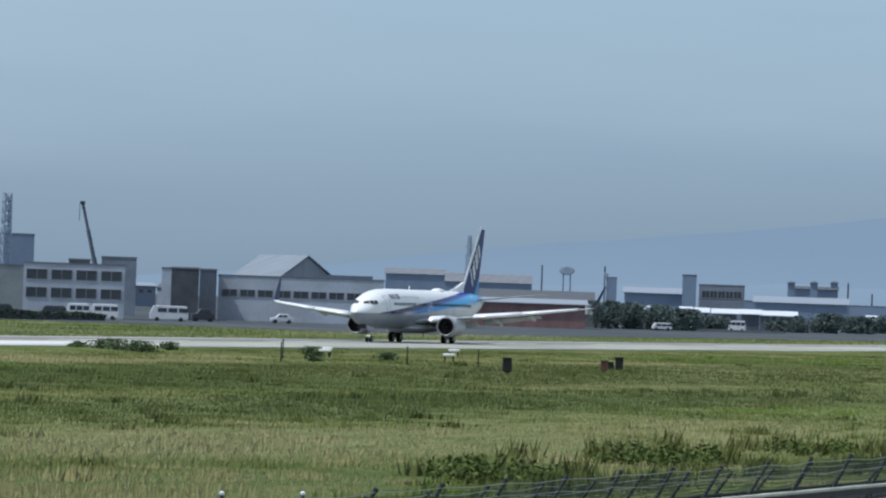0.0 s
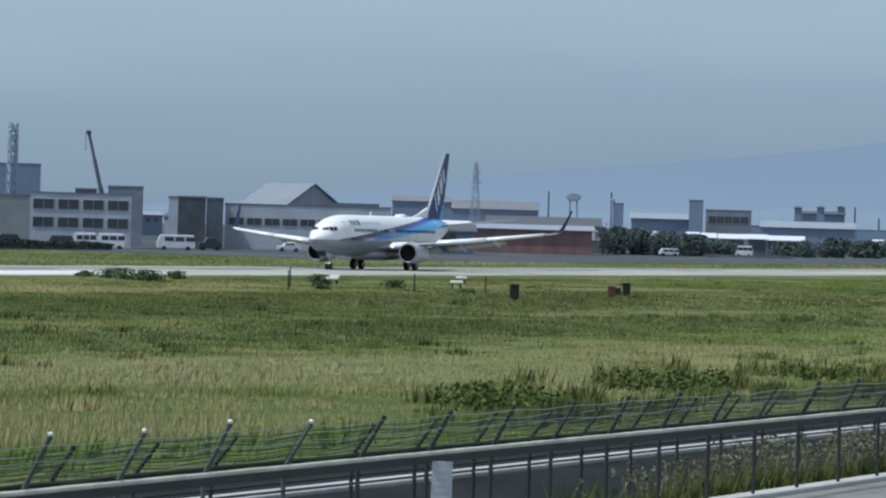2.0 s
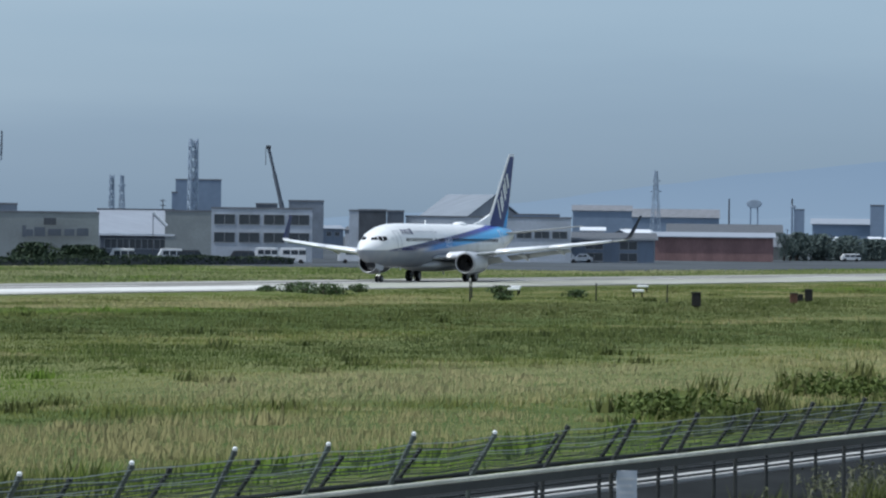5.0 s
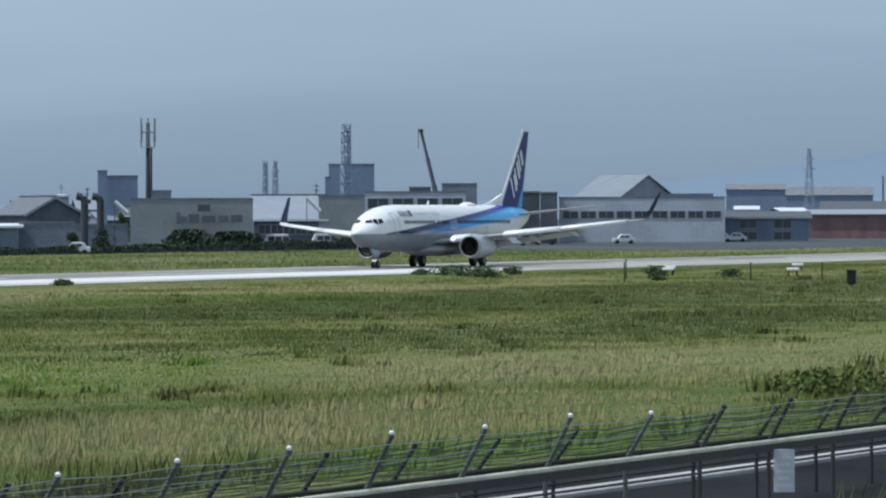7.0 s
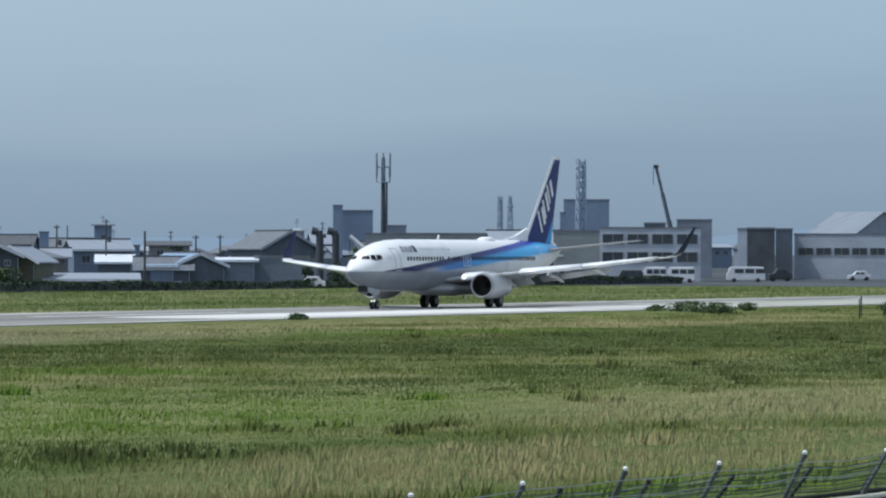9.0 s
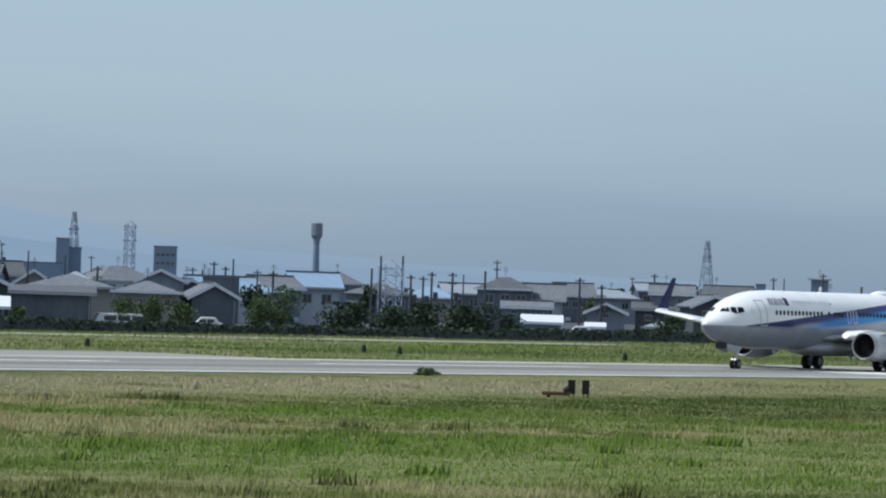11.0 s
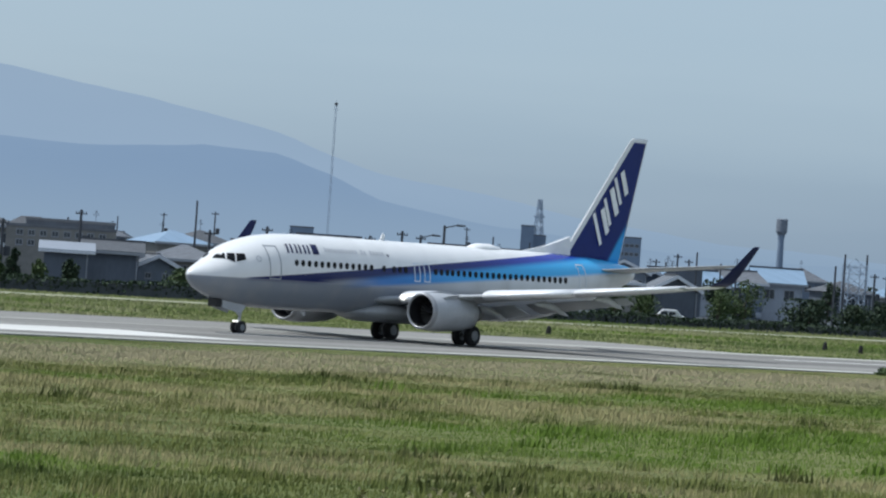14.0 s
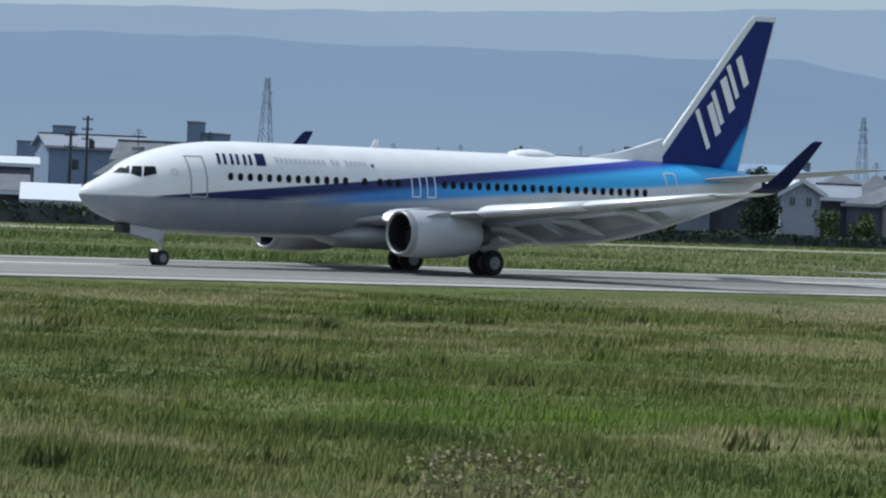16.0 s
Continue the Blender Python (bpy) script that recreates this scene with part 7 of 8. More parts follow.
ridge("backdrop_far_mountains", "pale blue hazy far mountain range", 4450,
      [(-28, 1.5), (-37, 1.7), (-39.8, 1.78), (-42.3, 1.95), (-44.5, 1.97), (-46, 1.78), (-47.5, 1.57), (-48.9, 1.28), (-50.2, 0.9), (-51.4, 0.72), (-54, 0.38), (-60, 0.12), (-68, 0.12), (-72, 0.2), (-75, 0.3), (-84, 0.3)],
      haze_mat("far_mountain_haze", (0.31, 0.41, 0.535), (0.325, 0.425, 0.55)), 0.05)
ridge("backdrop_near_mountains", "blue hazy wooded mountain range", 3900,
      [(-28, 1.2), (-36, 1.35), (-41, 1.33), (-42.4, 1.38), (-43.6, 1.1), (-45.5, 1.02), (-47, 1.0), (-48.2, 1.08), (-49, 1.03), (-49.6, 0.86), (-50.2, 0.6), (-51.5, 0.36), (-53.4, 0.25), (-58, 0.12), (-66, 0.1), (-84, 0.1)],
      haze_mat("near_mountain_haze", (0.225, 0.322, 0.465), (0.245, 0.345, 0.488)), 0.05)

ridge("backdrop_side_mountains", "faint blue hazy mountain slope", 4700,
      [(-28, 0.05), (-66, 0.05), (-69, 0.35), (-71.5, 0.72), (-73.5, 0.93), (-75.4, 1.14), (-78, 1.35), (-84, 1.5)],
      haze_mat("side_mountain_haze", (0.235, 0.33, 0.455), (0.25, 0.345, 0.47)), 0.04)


# ---- hedge and far verge ----
def hedge():
    rng = np.random.default_rng(5)
    n = 30000
    x = rng.uniform(120, 640, n)
    hgt = 1.05 + 0.18 * np.sin(x * 0.045) + 0.1 * np.sin(x * 0.31 + 1)
    z = hgt * np.sqrt(rng.uniform(0, 1, n))
    y = 275 + rng.normal(0, 0.35, n)
    ob = mesh_of("hedge", *leaves(np.stack([x, y, z], 1), 0.2, rng), LEAF_DARK)
    tagged(ob, "long dark clipped hedge along the airfield boundary", "hedge", kind="stuff")
    # Solid bumpy-topped core, added to fill the hedge behind its leaves.
    bm = bmesh.new()
    for k in range(65):
        xx = 120 + 8 * k
        box(bm, xx, xx + 7.95, 274.75, 275.25, 0, 0.85 + 0.15 * math.sin(xx * 0.045))
    tagged(part("hedge_core", bm, WALLS["dark"]), "dark solid core added inside the hedge", "wall", kind="structure")


hedge()
DRY = surface("dry_verge", (0.26, 0.265, 0.19), 0.95, 0, 0.25, 0.15, (0.2, 1, 1), spec=0.03)
tagged(part("perimeter_path", boxed(60, 420, 256.0, 263.5, -0.2, 0.02), DRY), "pale dry perimeter path beyond the runway", "path", kind="structure")
CONC = surface("pale_concrete", (0.40, 0.40, 0.39), 0.95, 0, 0.15, 0.3, bump=0.1, spec=0.05)
tagged(part("side_taxiway", boxed(186, 262, 187.52, 201.0, -0.2, 0.045), RUNWAY), "grey paved turn-off beside the runway", "taxiway", kind="structure")
MARK = surface("worn_white_marking", (0.60, 0.60, 0.58), 0.95, 0, 0.2, 0.8, spec=0.05)


BRIGHT_PATCH = surface("bright_runway_patch", (0.58, 0.58, 0.56), 0.95, 0, 0.1, 0.2, (0.3, 1, 1), spec=0.05)

EDGE = surface("worn_pale_edge_paint", (0.36, 0.36, 0.335), 0.95, 0, 0.4, 0.05, (0.4, 2, 1), spec=0.05)
CREAM = surface("sunbleached_shoulder", (0.33, 0.335, 0.29), 0.95, 0, 0.2, 0.06, (0.3, 1, 1), spec=0.05)


def markings():
    for y in (157.9, 184.7):
        ob = part("edge_line", boxed(-300, 1300, y, y + 2.4, 0.05, 0.058), EDGE)
        tagged(ob, "white painted runway edge line", "marking", kind="structure")
    dash = None
    for k in range(26):
        if dash is None:
            dash = part("centre_dash", boxed(0, 30, -0.45, 0.45, 0.05, 0.058), MARK)
            dash.location = (-200 + 50 * k, 176.6, 0)
        else:
            dash = again(dash, "centre_dash", -200 + 50 * k, 176.6, 0)
        tagged(dash, "white painted runway centre-line dash", "marking", "centre-line dashes", kind="structure")
    # Bright strip laid on to paint the low sun's glint on the runway.
    tagged(part("glint_strip", boxed(300, 392, 161.4, 171.5, -0.2, 0.056), BRIGHT_PATCH), "bright strip for the sun's glint on the runway", "pavement", kind="structure")
    tagged(part("painted_block", boxed(161.5, 188, 164.0, 173.0, -0.2, 0.056), BRIGHT_PATCH), "worn white painted block on the runway", "marking", kind="structure")
    tagged(part("runway_shoulder", boxed(392.01, 1400, 161.4, 174.0, -0.2, 0.055), CREAM), "sun-bleached pale strip along the runway", "pavement", kind="structure")


markings()

# ---- small things on the airfield ----
BOARD = surface("dark_marker_paint", (0.012, 0.011, 0.011), 0.8, 0, 0.25, 3.0)
RUSTY = surface("rusty_marker_paint", (0.09, 0.04, 0.025), 0.7, 0, 0.3, 3.0)


def marker_boards():
    for x, y in ((196.7, 124.9), (197.1, 124.4)):
        e = empty("distance_marker", x, y, 0, -58)
        tagged(e, "dark upright runway marker board in the grass", "marker", "marker boards")
        part("board", boxed(-0.17, 0.17, -0.04, 0.04, 0.18, 0.82, bevel=0.02), BOARD, e)
        for d in (-0.1, 0.1):
            part("leg", tubed((d, 0.06, 0), (d, 0.06, 0.5), 0.025, n=6), BOARD, e)
    e = empty("light_fitting", 196.2, 125.1, 0, -58)
    tagged(e, "low dark light fitting beside the marker boards", "light")
    part("base", boxed(-0.9, 0.4, -0.12, 0.12, 0.1, 0.28, bevel=0.04), RUSTY, e)
    part("cap", tubed((0.1, 0, 0.28), (0.35, 0, 0.5), 0.14, 0.1, 10), BOARD, e)
    part("foot", tubed((-0.6, 0, 0), (-0.6, 0, 0.12), 0.08, n=8), BOARD, e)
    for x, y, w, h, m in ((312.4, 106, 0.6, 0.95, BOARD), (334.5, 106.5, 0.5, 0.75, RUSTY), (345.8, 109, 0.55, 0.9, BOARD), (344.5, 109.2, 0.4, 0.55, BOARD)):
        e = empty("marker_box", x, y, 0, -71)
        tagged(e, "dark boxy runway marker standing in the grass", "marker", "marker boxes")
        part("box", boxed(-w / 2, w / 2, -0.25, 0.25, 0.1, h, bevel=0.04), m, e)
        part("lid", boxed(-w / 2 - 0.04, w / 2 + 0.04, -0.29, 0.29, h + 0.004, h + 0.06, bevel=0.02), BOARD, e)
        part("foot", boxed(-w / 4, w / 4, -0.12, 0.12, 0, 0.1), BOARD, e)
    for x, y in ((355.8, 135), (356.8, 125.6), (368, 139.5), (387.5, 136)):
        e = empty("approach_light", x, y, 0, -70)
        tagged(e, "pale flat light unit on short dark legs", "light", "approach lights")
        part("housing", boxed(-0.45, 0.45, -0.25, 0.25, 0.42, 0.62, bevel=0.05), MARK_WHITE, e)
        for d in (-0.3, 0.3):
            part("leg", tubed((d, 0, 0), (d, 0, 0.42), 0.05, n=6), BOARD, e)
    for x, y, h in ((338.2, 131.5, 1.35), (333.6, 120.5, 1.2), (333.0, 115.1, 1.2), (322.7, 125.6, 1.3)):
        e = empty("marker_post", x, y, 0)
        tagged(e, "thin dark marker post in the grass", "post", "marker posts")
        part("stake", tubed((0, 0, 0), (0, 0, h), 0.05, 0.04, 6), BOARD, e)
        part("cap", tubed((0, 0, h), (0, 0, h + 0.06), 0.08, 0.06, 8), BOARD, e)
    for x, y in ((277.2, 215.2), (302.5, 209.8), (300.3, 205.2), (315.7, 196.0)):
        e = empty("edge_marker", x, y, 0)
        tagged(e, "small dark edge marker beyond the runway", "marker", "edge markers")
        part("body", tubed((0, 0, 0), (0, 0, 0.45), 0.2, 0.15, 10), BOARD, e)
        part("dome", lathe(bmesh.new(), [(0.45, 0.15), (0.55, 0.12), (0.6, 0.03)], (0, 0, 0), "Z", 10), BOARD, e)


marker_boards()

# ---- fences and the service road in front ----
ROAD = surface("service_road_asphalt", (0.021, 0.023, 0.024), 0.95, 0, 0.3, 0.3, bump=0.15, spec=0.03)
GALV = surface("weathered_galvanised_steel", (0.24, 0.27, 0.24), 0.55, 0.3, 0.2, 1.5)
PALE_RAIL = surface("pale_weathered_rail", (0.52, 0.53, 0.47), 0.5, 0.0, 0.2, 1.5)
WIRE = surface("dull_dark_wire", (0.065, 0.078, 0.066), 0.8, 0.0, 0.3, 2.0, spec=0.1)
POST = surface("dark_fence_post", (0.026, 0.029, 0.029), 0.7, 0.1, 0.25, 2.0)
PALE_POST = surface("pale_fence_post", (0.075, 0.092, 0.084), 0.7, 0.1, 0.25, 2.0)
PAVE = surface("grey_pavement_concrete", (0.20, 0.20, 0.19), 0.95, 0, 0.2, 0.3, bump=0.1, spec=0.05)
tagged(part("service_road", boxed(30, 260, 26.4, 35.2, -0.3, 0.02), ROAD), "dark asphalt service road behind the fence", "road", kind="structure")
tagged(part("kerb", boxed(30, 260, 31.4, 32.1, -0.3, 0.10, bevel=0.02), CONC), "pale concrete kerb strip along the service road", "kerb", kind="structure")
tagged(part("fence_footing", boxed(30, 260, 24.85, 25.25, -0.3, 0.12, bevel=0.02), CONC), "pale concrete fence footing", "kerb", kind="structure")
tagged(part("pavement", boxed(30, 260, 19.0, 24.84, -0.3, 0.03), PAVE), "pale concrete pavement outside the fence", "pavement", kind="structure")


def fence(y, x0, step, count, rail, top, lean, post_mat, label, pale_until=0.0):
    e = empty("boundary_fence", x0, y, 0)
    tagged(e, label, "fence")
    end = step * (count - 1)
    rng = random.Random(int(y * 10))
    for k in range(count):
        x, dx, dz = step * k, rng.uniform(-0.06, 0.06), rng.uniform(-0.05, 0.05)
        m = PALE_POST if x0 + x < pale_until else post_mat
        p = part("post", tubed((x, 0, 0.12 if y < 26 else 0.02), (x, 0, rail), 0.034, 0.034, 8), m, e)
        arm = tube(tubed((x, 0, rail - 0.02), (x + dx, -lean, top + dz), 0.034, 0.03, 6), (x + dx, -lean, top + dz), (x + dx, -lean - 0.02, top + dz + 0.05), 0.042, 0.038, 6)
        part("arm", arm, m, p)
        if m is PALE_POST:
            part("cap", lathe(bmesh.new(), [(0, 0.028), (0.03, 0.035), (0.05, 0.015)], (x + dx, -lean - 0.02, top + dz + 0.05), "Z", 8), MARK_WHITE, p, "white post cap")
    bm = tubed((-1, -0.06, rail), (end + 1, -0.06, rail), 0.034, n=14)
    part("top_rail", bm, PALE_RAIL if y < 26 else post_mat, e, "pale galvanised rail" if y < 26 else "", True)
    if y < 26:
        part("face_board", boxed(-1, end + 1, -0.072, -0.046, rail - 0.145, rail - 0.036, bevel=0.006), POST, e, "dark board below the top rail")
    bm = tubed((-1, -0.02, rail - 0.32), (end + 1, -0.02, rail - 0.32), 0.02, n=6)
    part("lower_rail", bm, post_mat, e, "dark lower rail")
    for k in range(9):
        f = (k + 0.7) / 9
        way = []
        for j in range(count - 1):
            a = (step * j, -lean * f - 0.03, rail + (top - rail) * f)
            b = (step * (j + 1), -lean * f - 0.03, rail + (top - rail) * f)
            mid = ((a[0] + b[0]) / 2, a[1], a[2] - rng.uniform(0.01, 0.05))
            way += [a, mid]
        way.append(b)
        bm = bmesh.new()
        rings = [[bm.verts.new((p[0], p[1] + u, p[2] + v)) for u, v in ((-0.007, -0.004), (0.007, -0.004), (0, 0.008))] for p in way]
        for r, q in zip(rings, rings[1:]):
            for i in range(3):
                bm.faces.new((r[i], r[(i + 1) % 3], q[(i + 1) % 3], q[i]))
        part("wire", bm, GALV if k in (5, 8) else WIRE, e, "slack barbed wire")
    return e


fence(25.0, 44.3, 2.85, 48, 1.39, 1.98, 0.34, POST, "steel boundary fence with leaning barbed-wire arms", 66.0)
fence(28.2, 46.2, 2.92, 44, 1.05, 1.52, 0.34, POST, "second lower steel fence behind the first")


def fence_plate():
    e = empty("warning_plate", 70.0, 24.78, 0.66, -62)
    tagged(e, "pale grey warning plate with faint lines on the fence", "sign")
    part("plate", boxed(-0.15, 0.15, -0.012, 0.012, 0, 0.62, bevel=0.004), WALLS["white"], e)
    for k in range(5):
        part("text_bar", boxed(-0.11, 0.11 - 0.03 * (k % 2), -0.018, -0.013, 0.08 + 0.1 * k, 0.12 + 0.1 * k), MARK_GREY, e)
    for x in (-0.1, 0.1):
        part("bracket", tubed((x, 0.01, 0.5), (x, 0.17, 0.5), 0.012, n=6), GALV, e)


fence_plate()

# ---- meadow ----
def grass_mat(name, lo, mid, hi, big=0.022):
    m = Nodes(name, 0.85, 0.0, 0.2)
    a = m.noise(big, 4, stretch=(0.55, 1.4, 0.1))
    b = m.noise(0.13, 3, stretch=(0.9, 0.75, 0.1))
    c = m.noise(0.75, 2, stretch=(1.0, 0.5, 0.1))
    f = m.math("ADD", m.math("MULTIPLY", a, 0.42), m.math("ADD", m.math("MULTIPLY", b, 0.40), m.math("MULTIPLY", c, 0.18)))
    r = m.add("NewGeometry").outputs["Random Per Island"]
    f = m.math("ADD", m.math("MULTIPLY", f, 0.97), m.math("MULTIPLY", r, 0.03))
    col = m.mix(m.step(f, 0.445, 0.487), lo, mid)
    col = m.mix(m.step(f, 0.512, 0.555), col, hi)
    lush = m.noise(0.03, 2, stretch=(0.7, 1.4, 0.1))
    col = m.mix(m.math("MULTIPLY", m.step(lush, 0.56, 0.68), m.math("SUBTRACT", 1.0, m.step(f, 0.5, 0.58))), col, (0.112, 0.185, 0.022))
    sep = m.add("SeparateXYZ")
    m.link(m.add("NewGeometry").outputs["Position"], sep.inputs[0])
    dry = m.math("MULTIPLY", m.math("MULTIPLY", m.step(sep.outputs[1], 122.0, 132.0), m.step(sep.outputs[1], 156.0, 146.0)), m.math("MULTIPLY", m.step(sep.outputs[0], 290.0, 200.0), m.step(sep.outputs[0], 112.0, 138.0)))
    col = m.mix(m.math("MULTIPLY", dry, m.step(b, 0.22, 0.45)), col, (0.36, 0.32, 0.20))
    # a lush damp hollow and a stretch of ripe dry grass
    for x, y, rx, ry, c in ((126.0, 77.0, 30.0, 17.0, (0.105, 0.185, 0.018)), (150.0, 58.0, 26.0, 8.0, (0.30, 0.28, 0.14)), (104.0, 47.0, 22.0, 7.0, (0.27, 0.25, 0.115)), (230.0, 76.0, 95.0, 10.0, (0.060, 0.080, 0.020)), (300.0, 104.0, 130.0, 19.0, (0.062, 0.080, 0.019))):
        d = m.math("ADD", m.math("POWER", m.math("DIVIDE", m.math("SUBTRACT", sep.outputs[0], x), rx), 2.0), m.math("POWER", m.math("DIVIDE", m.math("SUBTRACT", sep.outputs[1], y), ry), 2.0))
        col = m.mix(m.math("MULTIPLY", m.step(m.math("ADD", d, m.math("MULTIPLY", b, 1.2)), 1.9, 1.0), 0.85), col, c)
    m.colour(col)
    soft = m.add("VectorMath", operation="ADD")
    m.link(m.add("NewGeometry").outputs["Normal"], soft.inputs[0])
    soft.inputs[1].default_value = (0.0, 0.0, 1.5)
    unit = m.add("VectorMath", operation="NORMALIZE")
    m.link(soft.outputs[0], unit.inputs[0])
    m.link(unit.outputs[0], m.bsdf.inputs["Normal"])
    thin = m.add("BsdfTranslucent")
    m.put(col, thin.inputs[0])
    both = m.add("MixShader")
    both.inputs[0].default_value = 0.2
    m.link(m.bsdf.outputs[0], both.inputs[1])
    m.link(thin.outputs[0], both.inputs[2])
    m.link(both.outputs[0], m.tree.nodes["Material Output"].inputs[0])
    return m.mat


MEADOW = grass_mat("meadow_grass", (0.062, 0.091, 0.016), (0.124, 0.146, 0.034), (0.30, 0.275, 0.13))
TUFT = grass_mat("tall_grass_tufts", (0.066, 0.096, 0.016), (0.128, 0.150, 0.036), (0.25, 0.235, 0.10), 0.05)
VERGE = grass_mat("far_verge_grass", (0.078, 0.120, 0.028), (0.135, 0.170, 0.052), (0.26, 0.265, 0.14))
WEED = grass_mat("weed_leaves", (0.045, 0.062, 0.013), (0.066, 0.082, 0.018), (0.10, 0.11, 0.032))
PLUME = leaf_mat("dry_plumes", (0.17, 0.155, 0.07), (0.40, 0.37, 0.21))
WEED_LEAF = leaf_mat("broad_weed_leaves", (0.056, 0.084, 0.017), (0.108, 0.142, 0.034))
STALK = leaf_mat("grey_green_stalks", (0.085, 0.095, 0.05), (0.20, 0.205, 0.13))


def patches(x, y, s, seed):
    """Smooth patchiness between 0 and 1."""
    rng = np.random.default_rng(seed)
    v = np.zeros_like(x)
    for k in range(10):
        a, b, c = rng.normal(0, 1.0, 2), rng.uniform(0, 6.28), 1.6 ** (k / 3)
        v += np.sin((x * a[0] * 0.5 + y * a[1] * 1.6) * s * c + b) / c
    return 0.5 + 0.5 * np.tanh(v * 0.6)


def blades(x, y, hgt, wid, rng, lean=0.25):
    """One bent blade at each point, as a triangle whose tip leans."""
    n = len(x)
    a = rng.uniform(0, 2 * np.pi, n)
    b = rng.uniform(0, 2 * np.pi, n)
    lx, ly = lean * hgt * np.cos(b) + 0.2 * hgt, lean * hgt * np.sin(b)
    dx, dy = np.cos(a) * wid / 2, np.sin(a) * wid / 2
    z0 = np.full(n, -0.02)
    v = np.stack([np.stack([x - dx, y - dy, z0], 1), np.stack([x + dx, y + dy, z0], 1), np.stack([x + lx, y + ly, hgt], 1)], 1).reshape(-1, 3)
    return v, np.arange(3 * n).reshape(-1, 3)


def meadow():
    rng = np.random.default_rng(11)
    hdg = np.radians(-77 + 45 * rng.uniform(0, 1, 900000))
    y = 36 + (157.2 - 36) * rng.uniform(0, 1, 900000) ** 0.9
    r = y / np.cos(hdg)
    x = -r * np.sin(hdg)
    keep = (r > 62) & (r < 640)
    x, y, r = x[keep], y[keep], r[keep]
    tall = patches(x, y, 0.10, 3) * 0.45 + patches(x * 1.8, y * 0.4, 0.9, 4) * 0.55
    hgt = (0.05 + 0.20 * tall ** 2) * rng.uniform(0.75, 1.15, len(x)) * np.clip((158.5 - y) / 16, 0.25, 1)
    wid = 0.018 + r * 0.00016
    ob = mesh_of("meadow_grass", *blades(x, y, hgt, wid, rng), MEADOW)
    tagged(ob, "wide rough meadow of green and pale dry grass", "grass", kind="stuff")
    n = 185000
    hdg = np.radians(-77 + 45 * rng.uniform(0, 1, n))
    y = rng.uniform(187.8, 274, n)
    r = y / np.cos(hdg)
    x = -r * np.sin(hdg)
    keep = (r < 900) & ~((x > 600) & (y > 216)) & ~((x > 185.5) & (x < 262.5) & (y < 201.3)) & ~((x < 420.5) & (y > 255.7) & (y < 263.8))
    x, y, r = x[keep], y[keep], r[keep]
    hgt = (0.06 + 0.22 * patches(x, y, 0.09, 8)) * rng.uniform(0.6, 1.2, len(x))
    ob = mesh_of("verge_grass", *blades(x, y, hgt, 0.03 + r * 0.0002, rng), VERGE)
    tagged(ob, "mown green verge between runway and hedge", "grass", kind="stuff")
    # darker weeds in clumps, and stalks
    vs, fs, base = [], [], 0
    cx, cy = [], []
    for x, y, n in ((128, 44, 18), (147, 45, 18), (165, 44, 14), (62, 59, 14), (100.5, 57, 14), (118, 60, 8), (70, 70, 8), (85, 66, 8)):
        cx += list(x + rng.normal(0, 2.2, n))
        cy += list(y + rng.normal(0, 1.8, n))
    hdg = np.radians(-76 + 43 * rng.uniform(0, 1, 230))
    yy = 40 + 100 * rng.uniform(0, 1, 230) ** 1.4
    cx += list(-yy / np.cos(hdg) * np.sin(hdg))
    cy += list(yy)
    for x in np.arange(62, 215, 0.8):
        if noise.noise(Vector((x * 0.16, 3.3, 0))) > -0.25:
            cx.append(x + rng.normal(0, 0.4))
            cy.append(38.3 + abs(rng.normal(0, 0.9)))
    px, py, ph = [], [], []
    for k, (x, y) in enumerate(zip(cx, cy)):
        m = 46
        px.append(x + rng.normal(0, 0.38, m))
        py.append(y + rng.normal(0, 0.28, m))
        ph.append(rng.uniform(0.3, 1.0, m) * (rng.uniform(0.25, 0.95) ** 1.2 if k < 50 else rng.uniform(0.15, 0.5) if k < 332 else rng.uniform(0.3, 0.7)))
    x, y, hgt = np.concatenate(px), np.concatenate(py), np.concatenate(ph)
    keep = y > 37
    x, y, hgt = x[keep], y[keep], hgt[keep]
    ob = mesh_of("tall_weeds", *blades(x, y, hgt, 0.07 + np.hypot(x, y) * 0.0003, rng, 0.35), WEED)
    tagged(ob, "taller dark green weeds scattered in the meadow", "weeds", kind="stuff")
    # taller tufts that break up the near meadow
    n = 3400
    hdg = np.radians(-76 + 43 * rng.uniform(0, 1, n))
    cy = 38.5 + 75 * rng.uniform(0, 1, n) ** 1.5
    cx = -cy / np.cos(hdg) * np.sin(hdg)
    keep = (patches(cx, cy, 0.16, 31) > 0.35) & (cx < 330)
    cx, cy = cx[keep], cy[keep]
    x = np.repeat(cx, 36) + rng.normal(0, 0.34, len(cx) * 36)
    y = np.repeat(cy, 36) + rng.normal(0, 0.26, len(cx) * 36)
    hgt = np.repeat(rng.uniform(0.12, 0.42, len(cx)), 36) * rng.uniform(0.35, 1.1, len(x))
    ob = mesh_of("grass_tufts", *blades(x, y, hgt, 0.014 + np.hypot(x, y) * 0.00013, rng, 0.22), TUFT)
    tagged(ob, "taller tufts of half-dry grass in the meadow", "grass", kind="stuff")
    # broad-leaved weed clumps
    spots = []
    for x, y, n, sx, sy, h in ((124, 43, 15, 1.5, 0.9, 0.8), (143, 44, 15, 1.7, 0.9, 0.8), (160, 44, 7, 2.0, 1.0, 0.6),):
        spots += [(x + rng.normal(0, sx), y + rng.normal(0, sy), h * rng.uniform(0.5, 1.1)) for _ in range(n)]
    pts = []
